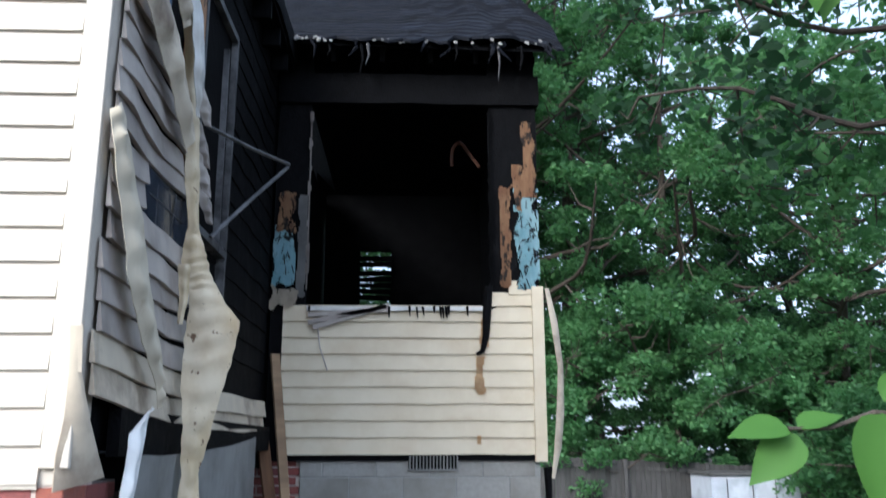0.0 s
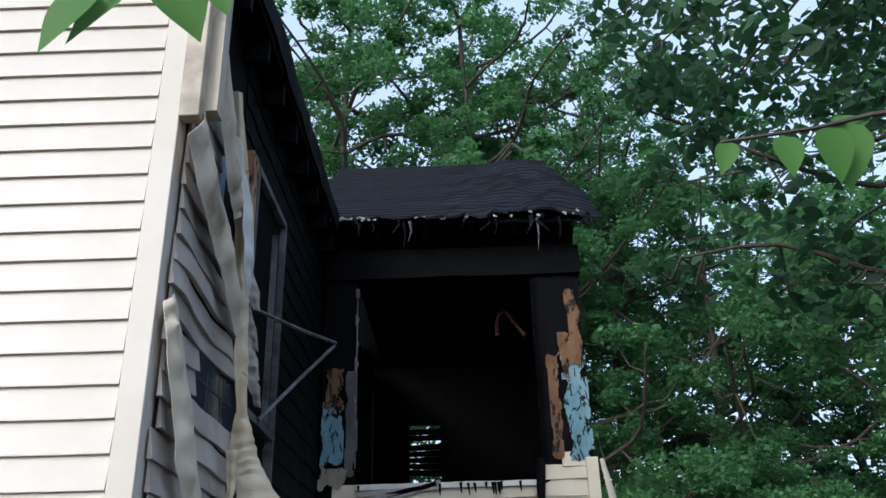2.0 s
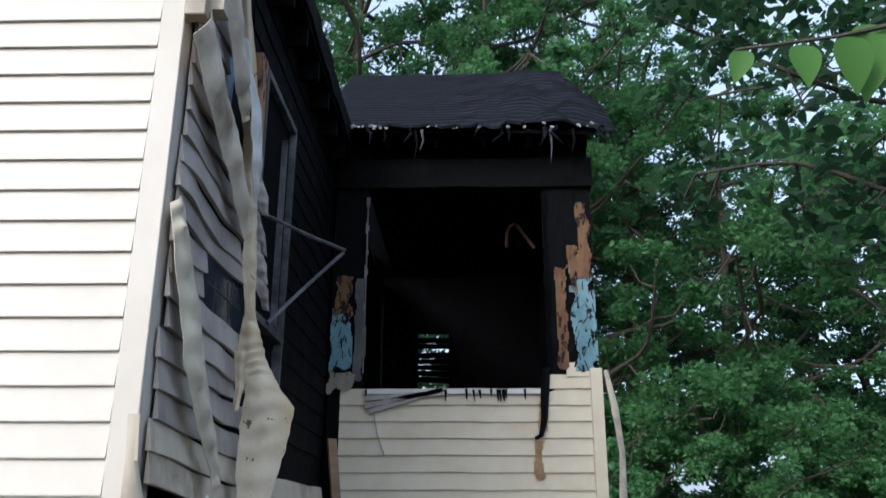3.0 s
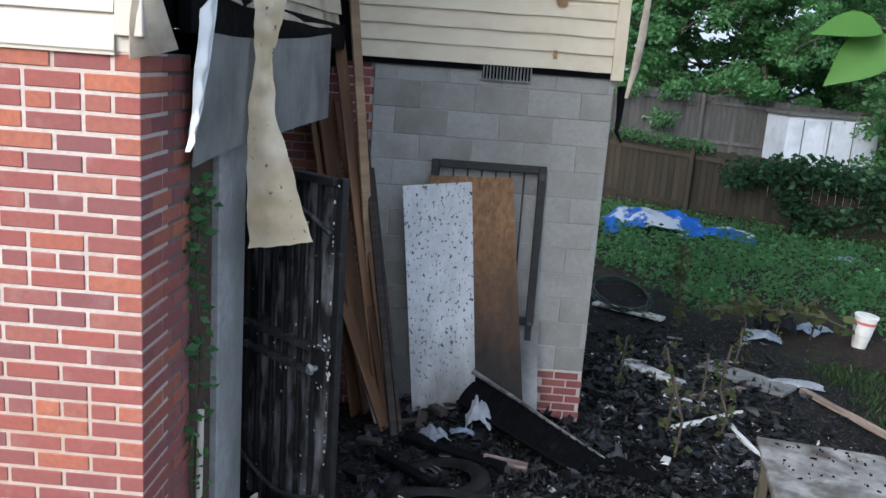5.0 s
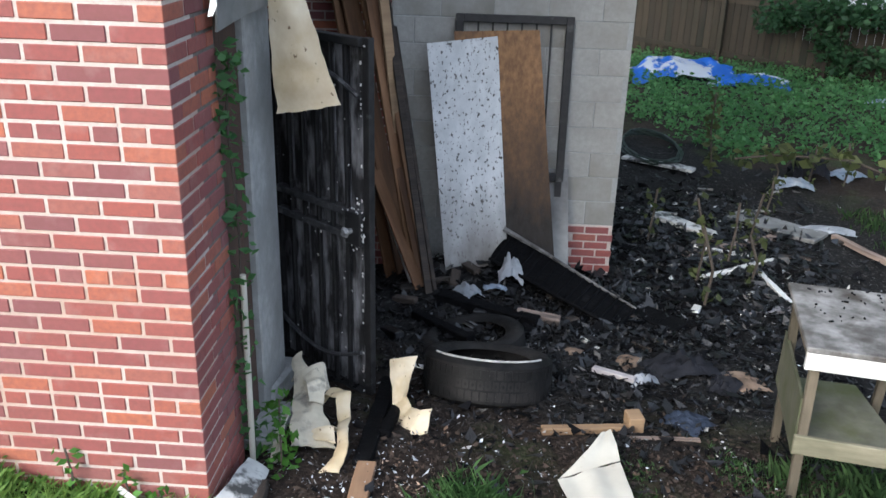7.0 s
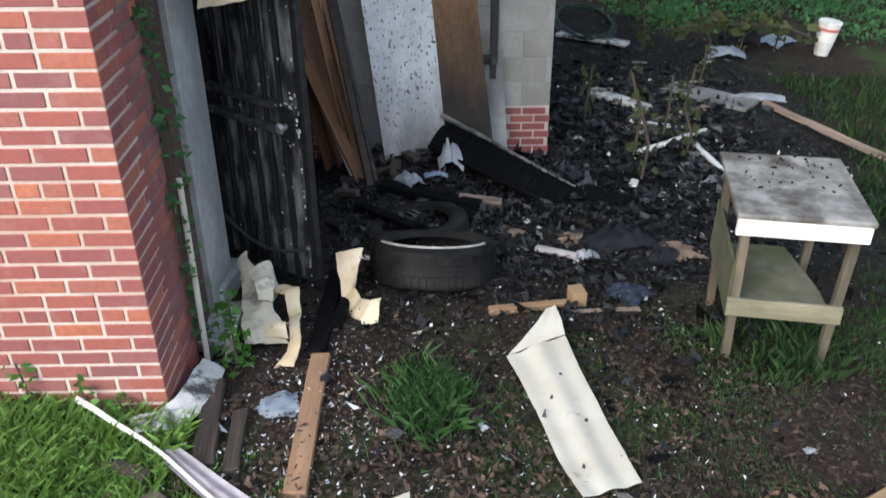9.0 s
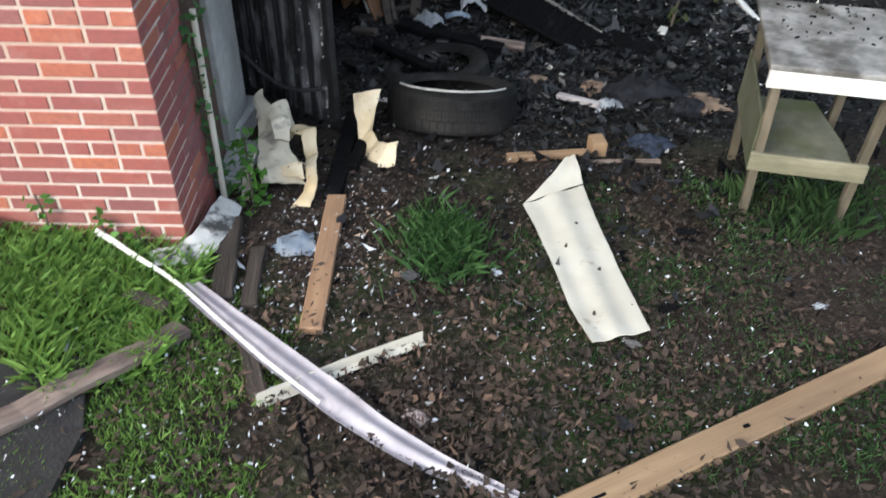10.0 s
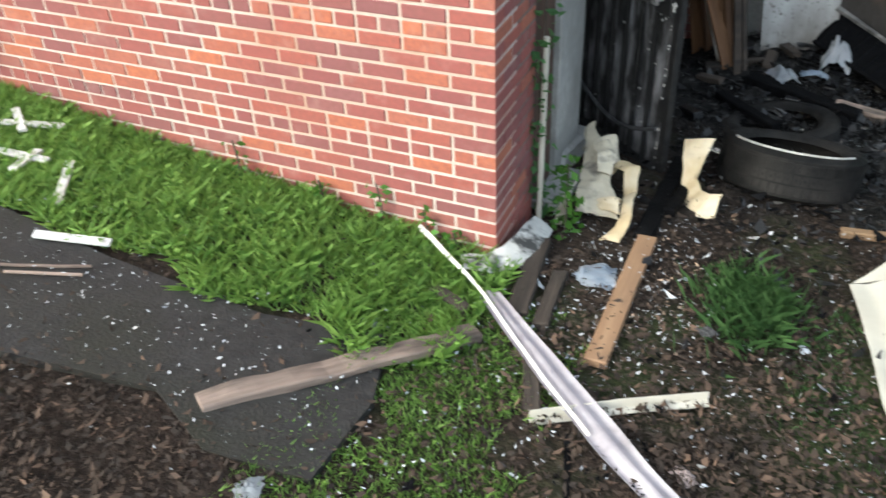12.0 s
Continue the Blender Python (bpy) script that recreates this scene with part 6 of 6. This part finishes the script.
def twig(path, leaves, mesh=near_leaf, r=0.004):
    """A thin branch with broad leaves; a leaf: foot, tip and the way its face looks."""
    t = part("branch", tube(bmesh.new(), path, [r + 0.012 * (1 - i / (len(path) - 1)) ** 2 for i in range(len(path))], 5), BARK, young)
    for foot, tip, face in leaves:
        foot, tip, face = Vector(foot), Vector(tip), Vector(face)
        d = tip - foot
        yv = d.normalized()
        xv = yv.cross(face).normalized()
        zv = xv.cross(yv)
        m = Matrix((xv, yv, zv)).transposed().to_4x4()
        ob = new("leaf", mesh)
        ob.parent = t
        ob.matrix_basis = Matrix.Translation(foot) @ m @ Matrix.Scale(d.length, 4)


F = (0.0, -0.85, 0.5)
twig([(3.86, -0.95, 2.2), (2.9, -1.0, 2.5), (2.35, -1.1, 2.48), (2.1, -1.15, 2.42), (1.95, -1.2, 2.43), (1.86, -1.2, 2.40), (1.78, -1.2, 2.40)],
     [((1.80, -1.2, 2.385), (1.695, -1.21, 2.30), F), ((1.78, -1.2, 2.40), (1.66, -1.21, 2.39), (0, -0.6, 0.8)), ((1.80, -1.2, 2.40), (1.89, -1.2, 2.43), (0, -0.5, 0.85)),
      ((1.96, -1.2, 2.43), (1.93, -1.22, 2.24), F), ((1.98, -1.2, 2.44), (2.06, -1.2, 2.36), F), ((1.97, -1.2, 2.45), (2.05, -1.2, 2.52), F), ((2.1, -1.15, 2.42), (2.16, -1.15, 2.28), F)])
twig([(3.9, -0.8, 3.9), (2.6, -1.0, 3.62), (2.05, -1.15, 3.46), (1.9, -1.2, 3.40), (1.68, -1.2, 3.37)],
     [((1.82, -1.2, 3.38), (1.82, -1.22, 3.27), F), ((1.92, -1.2, 3.40), (1.93, -1.2, 3.26), F), ((1.70, -1.2, 3.37), (1.67, -1.2, 3.29), F), ((1.98, -1.17, 3.43), (1.96, -1.17, 3.26), F), ((1.96, -1.15, 3.42), (2.06, -1.15, 3.46), F)])
twig([(3.9, -0.7, 5.0), (2.2, -0.8, 4.9), (1.2, -0.9, 4.5), (0.6, -1.1, 4.02), (0.45, -1.2, 3.88), (0.25, -1.2, 3.84)],
     [((0.32, -1.2, 3.88), (0.15, -1.2, 3.72), F), ((0.22, -1.2, 3.86), (0.10, -1.22, 3.68), F), ((0.38, -1.2, 3.92), (0.49, -1.2, 3.71), F), ((0.5, -1.18, 3.9), (0.55, -1.2, 3.78), F)])
# darker boughs farther up, their leaves against the sky
for k in range(26):
    a = Vector((3.95, -0.6, 4.4 + 0.06 * k))
    e = Vector((rnd.uniform(2.2, 5.6), rnd.uniform(2.2, 4.6), rnd.uniform(6.0, 8.6)))
    b = part("bough", tube(bmesh.new(), [a, a.lerp(e, 0.5) + Vector((0, 0, 0.3)), e], [0.02, 0.012, 0.004], 5), BARK, young)
    c = np.array([tuple(a.lerp(e, rnd.uniform(0.5, 1.08)) + Vector((rnd.gauss(0, 0.16), rnd.gauss(0, 0.16), rnd.gauss(0.0, 0.14)))) for _ in range(16)])
    v, f = leaf_cloud(c, np.full(len(c), 0.2), 80, 0.12, 0.6, 0.8, 6)
    raw("foliage", v, f, LEAF_DARK, b)

# ---- grass, litter and flakes ----
GRASS = leaf_material("grass_blade", (0.11, 0.22, 0.045), (0.24, 0.38, 0.10), (0.28, 0.42, 0.08), 0.35)
GRASS_TUFT = leaf_material("tuft_blade", (0.028, 0.066, 0.021), (0.068, 0.13, 0.044), (0.10, 0.2, 0.05), 0.3)
GRASS_DARK = leaf_material("weed_blade", (0.018, 0.04, 0.015), (0.045, 0.08, 0.027), (0.06, 0.115, 0.03), 0.3)


def blades(name, label, count, place, h, w, material, droop=0.6):
    """place(): a random x, y and a share of full height, or None."""
    pts = []
    while len(pts) < count:
        q = place()
        if q:
            pts.append((q[0], q[1], gz(q[0], q[1]), q[2]))
    p = np.array(pts)
    n = len(p)
    ang = rng.random(n) * math.tau
    hh = h * p[:, 3] * (0.5 + 0.8 * rng.random(n))
    side = np.stack((np.cos(ang), np.sin(ang), np.zeros(n)), 1) * (w * (0.6 + 0.8 * rng.random(n)))[:, None]
    la = rng.random(n) * math.tau
    lean = np.stack((np.cos(la), np.sin(la), np.zeros(n)), 1) * (hh * droop * rng.random(n))[:, None]
    base = p[:, :3]
    up = np.zeros((n, 3))
    up[:, 2] = hh
    v = np.stack((base - side, base + side, base + lean * 0.4 + up * 0.6 + side * 0.7, base + lean + up * 0.92), 1).reshape(-1, 3)
    tagged(raw(name, v, np.arange(n * 4).reshape(-1, 4), material), label, "grass", kind="stuff")


def nz(x, y, s, o=0.0):
    return noise.noise(Vector((x * s + o, y * s, o)))


def left_bank():
    x, y = rnd.uniform(-5.0, 0.1), rnd.uniform(-1.0, 0.0)
    edge = -0.86 + 0.2 * nz(x, 0, 3)
    return (x, y, 0.82 + 0.45 * nz(x, y, 5, 7)) if y > edge and not (x > -0.3 and y > -0.1 and rnd.random() < 0.4) else None


def left_front():
    x, y = rnd.uniform(-0.25, 0.55), rnd.uniform(-1.75, -0.3)
    return (x, y, 0.55) if nz(x, y, 3, 5) > -0.25 else None


def tuft():
    x, y = rnd.gauss(1.08, 0.085), rnd.gauss(0.06, 0.14)
    return (x, y, 1.1)


def right_ground():
    x, y = rnd.uniform(0.7, 4.2), rnd.uniform(-2.2, 0.9)
    k = nz(x, y, 2.6, 2) + 0.30 * (x - 1.9) - (0.25 if y > 0.4 and x < 2.2 else 0) + 0.75 * math.exp(-((x - 2.1) / 0.42) ** 2 - ((y + 0.65) / 0.5) ** 2)
    return (x, y, 0.6) if k > -0.02 + 0.25 * rnd.random() else None


def right_side():
    x, y = rnd.uniform(2.6, 6.5), rnd.uniform(0.2, 6.0)
    k = (x - 2.9 - 0.28 * max(0, y - 1)) + 0.8 * nz(x, y, 0.8, 3)
    return (x, y, 0.8) if k > 0.6 + rnd.random() * 0.4 else None


def back_yard():
    x, y = rnd.uniform(2.3, 14), rnd.uniform(5.5, 17)
    k = (y - 8.6 + 0.75 * max(0, x - 3.4)) + 1.5 * nz(x, y, 0.6, 4)
    return (x, y, 0.6 + 0.6 * min(1, max(0, (y - 8) / 6))) if k > rnd.random() * 1.5 else None


blades("grass", "lush green grass along the brick wall", 34000, left_bank, 0.085, 0.003, GRASS, 1.3)
blades("grass", "thin grass growing between slab and boards", 8500, left_front, 0.06, 0.0026, GRASS, 1.2)
blades("grass", "green tuft of grass in bare soil", 1300, tuft, 0.085, 0.002, GRASS_TUFT, 1.2)
blades("grass", "sparse dark grass on the soil", 42000, right_ground, 0.05, 0.0024, GRASS_TUFT, 1.1)
blades("weeds", "dark weeds beside the debris", 9000, right_side, 0.12, 0.007, GRASS_DARK, 0.8)
cw = []
while len(cw) < 2600:
    q = back_yard()
    if q:
        cw.append((q[0], q[1], gz(q[0], q[1]) + 0.10 * q[2]))
v, f = leaf_cloud(np.array(cw), np.full(len(cw), 0.26), 46000, 0.075)
v[:, 2] = np.maximum(v[:, 2], -0.63)
tagged(raw("weeds", v, f, LEAF_MID), "leafy overgrown weeds across the back yard", "weeds", kind="stuff")
tuft_c = [(2.45 + rnd.uniform(-.1, .5), 0.35 + rnd.uniform(-.2, .25)) for _ in range(14)]
blades("weeds", "tall weeds round the table legs", 450, lambda: (lambda c: (c[0] + rnd.gauss(0, 0.05), c[1] + rnd.gauss(0, 0.05), 1.0))(rnd.choice(tuft_c)), 0.12, 0.003, GRASS_DARK, 0.7)


def flakes(name, label, count, place, size, material, lift=0.012):
    pts = []
    while len(pts) < count:
        q = place()
        if q:
            pts.append((q[0], q[1], gz(q[0], q[1]) + lift + 0.02 * rnd.random()))
    p = np.array(pts)
    n = len(p)
    a = rng.normal(size=(n, 3)) * (1, 1, 0.35)
    a /= np.linalg.norm(a, axis=1)[:, None]
    b = np.cross(a, rng.normal(size=(n, 3)) * (0.25, 0.25, 1))
    b /= np.linalg.norm(b, axis=1)[:, None]
    s = (size * (0.35 + rng.random(n) ** 2 * 1.3))[:, None]
    wd = (0.16 + 0.5 * rng.random(n) ** 1.6)[:, None]
    curl = np.zeros((n, 3))
    curl[:, 2] = s[:, 0] * rng.random(n) * 0.5
    v = np.stack((p - a * s + curl, p + b * s * wd + a * s * (rng.random((n, 1)) - 0.6) * 0.8, p + a * s * 0.9 + curl, p - b * s * wd * 1.1 + a * s * (rng.random((n, 1)) - 0.4) * 0.8), 1).reshape(-1, 3)
    tagged(raw(name, v, np.arange(n * 4).reshape(-1, 4), material), label, "debris", kind="stuff")


def around(cx, cy, sx, sy):
    return lambda: (lambda x, y: (x, y) if not (x < 0.05 and y > -0.05) and not (0.1 < x < 2.2 and y > 3.8) else None)(rnd.gauss(cx, sx), rnd.gauss(cy, sy))


LITTER = mat("leaf_litter", (0.022, 0.015, 0.011), (0.068, 0.046, 0.032), (0.02, 0.015, 0.012), scale=6, coarse=9, rough=0.85, bump=0, shift=False)
flakes("ash_flakes", "black charred flakes over the burnt ground", 6500, around(1.7, 2.6, 0.9, 1.3), 0.022, CHAR)
flakes("ash_flakes", "grey ash flakes over the burnt ground", 1100, around(1.9, 2.2, 0.9, 1.3), 0.012, CONCRETE)
flakes("plaster_bits", "white plaster bits over burnt ground", 520, around(2.0, 2.5, 0.8, 1.2), 0.008, PAPER)
flakes("ash_flakes", "curled black flakes of burnt siding", 900, around(2.5, 3.6, 0.7, 1.3), 0.06, CHAR)
flakes("ash_flakes", "tarry black shards over the burnt ground", 5200, around(1.8, 2.7, 0.75, 1.1), 0.034, CHAR_GLOSS, 0.02)
flakes("ash_flakes", "tarry black shards in the debris heap", 3800, around(3.0, 4.4, 0.6, 1.0), 0.05, CHAR_GLOSS, 0.03)
flakes("ash_flakes", "sooty pale scraps in the debris", 170, around(3.0, 4.2, 0.6, 1.0), 0.034, SOOTY_WHITE, 0.03)
flakes("plaster_bits", "white plaster bits in the debris heap", 420, around(3.2, 4.4, 0.6, 0.9), 0.012, PAPER)
flakes("plaster_bits", "white plaster bits scattered by the plank", 520, around(0.6, 0.05, 0.3, 0.42), 0.010, PAPER)
flakes("plaster_bits", "larger pale plaster lumps by the plank", 46, around(0.62, 0.05, 0.28, 0.4), 0.026, PAPER)
flakes("plaster_bits", "white plaster bits scattered over soil", 1900, around(1.0, -0.45, 0.9, 0.7), 0.0075, PAPER)
flakes("leaf_litter", "brown leaf litter over bare soil", 14000, around(1.3, -0.5, 0.8, 0.75), 0.015, LITTER)
flakes("leaf_litter", "brown leaf litter before the slab", 9000, around(-1.0, -1.9, 0.9, 0.30), 0.014, LITTER)
flakes("leaf_litter", "brown leaf litter on the right", 7000, around(2.6, -0.2, 0.7, 0.7), 0.011, LITTER)
DEAD_LEAF = mat("dead_leaf", (0.06, 0.038, 0.026), (0.14, 0.09, 0.062), (0.05, 0.032, 0.022), scale=6, coarse=9, rough=0.85, bump=0, shift=False)
flakes("dead_leaves", "dry pale brown leaves scattered over soil", 2000, around(1.1, -0.8, 0.7, 0.5), 0.016, DEAD_LEAF, 0.016)
flakes("dead_leaves", "dry pale brown leaves before the slab", 900, around(-0.8, -1.9, 0.8, 0.3), 0.016, DEAD_LEAF, 0.016)
flakes("ash_flakes", "black soot crumbs round the channel's end", 900, around(1.15, -1.25, 0.28, 0.2), 0.013, CHAR)
flakes("leaf_litter", "dark wet leaf litter by the lumber", 2600, around(1.3, -1.15, 0.4, 0.28), 0.017, LITTER, 0.018)
flakes("brick_chips", "orange brick chips by the plank", 140, around(0.78, 0.1, 0.12, 0.2), 0.012, CARD)
flakes("slab_bits", "pale bits and straws on the slab", 620, around(-1.2, -1.15, 0.8, 0.24), 0.007, PAPER, 0.035)

# ---- bricks and blocks ----
BR = 0.2
brick_meshes = {}


def brick_mesh(l, h, d):
    key = (round(l, 3), round(h, 3), round(d, 3))
    if key not in brick_meshes:
        brick_meshes[key] = mesh_of("brick", box(0, l, 0, d, 0, h, 0.003), BRICK)
    return brick_meshes[key]


def brick(parent, x, y, z, l, d, h=COURSE - 0.0135):
    ob = new("brick", brick_mesh(l, h, d))
    ob.parent = parent
    ob.location = (x, y + rnd.uniform(-0.002, 0.002), z + rnd.uniform(-0.001, 0.001))


J = 0.0135
rest = bmesh.new()
wall_return = thing("wall_corner_return", "shaded red brick return at the house corner", "wall", bm=box(-0.24, -0.005, 0.25, 0.49, -0.6, SILL), material=MORTAR_SOOT_SHADE, kind="structure")
for c in range(38):
    z = SILL - (c + 1) * COURSE + 0.005
    odd = c % 2 == 0
    header = (c + 1) % 8 == 3
    x = 0.0
    first = True
    while x > -5.9:
        l = (0.1 if header else BR)
        if first and odd and not header:
            l = 0.1
        if z < gz(x, 0) - 0.12:
            break
        d = 0.19 if first and odd else 0.095
        if x > -1.62:
            brick(wall_front, x - l + J, 0.0, z, l - J, d)
        else:
            bm_box(rest, x - l + J, x, rnd.uniform(-0.002, 0.002), 0.06, z, z + COURSE - J)
        first = False
        x -= l
    y = 0.2 if odd else 0.1
    while y < 0.48:
        l = min(BR, 0.49 - y)
        if l > 0.03:
            ob = new("brick", brick_mesh(0.095, COURSE - J, l - J))
            ob.parent = wall_return
            ob.location = (-0.095 + rnd.uniform(-0.002, 0.002), y, z)
        y += BR
tagged(part("brick_field", rest, BRICK, wall_front, "far stretch of the brick wall"), kind="stuff")

block = mesh_of("block", box(0, 0.400, 0, 0.03, 0, 0.197, 0.003), CMU)
for r in range(-4, 9):
    z = 1.524 - r * 0.203
    off = 0.645 if r % 2 == 0 else 0.645 - 0.203
    x = off - 0.406 * 2
    while x < 2.10:
        a, b = max(x, 0.27), min(x + 0.400, 2.10)
        h = min(0.197, 2.25 - z)
        if b - a > 0.04 and h > 0.03:
            if b - a > 0.398 and h > 0.195:
                ob = new("block", block)
                ob.parent = annex
            else:
                ob = part("block", box(0, b - a, 0, 0.03, 0, h, 0.004), CMU, annex)
            ob.location = (a, 3.85 + rnd.uniform(-0.0015, 0.0015), z)
        x += 0.406
part("pier_mortar", box(1.69, 2.098, 3.8425, 3.853, -0.9, -0.105), MORTAR, annex)
for c in range(10):
    z = -0.105 - (c + 1) * COURSE
    x = 1.78 if c % 2 else 1.68
    while x < 2.07:
        a, b = max(x, 1.0), min(x + BR - J, 2.105)
        ob = new("brick", brick_mesh(b - a, COURSE - J, 0.09))
        ob.parent = annex
        ob.location = (a, 3.835, z)
        x += BR
for c in range(44):
    z = 2.28 - (c + 1) * COURSE
    for x in np.arange(-0.75 + (0.1 if c % 2 else 0), 0.2, BR):
        ob = new("brick", brick_mesh(min(BR - J, 0.262 - x), COURSE - J, 0.09))
        ob.parent = annex
        ob.location = (x, 3.878, z)
lap_mesh = mesh_of("siding_course", lap(5.92, 0.1165, 0.018, 30, 0.0015), VINYL)
for i in range(28):
    ob = new("siding_course", lap_mesh)
    ob.parent = wall_front
    ob.location = (-6.0, -0.001, SILL + 0.002 + 0.1185 * i)
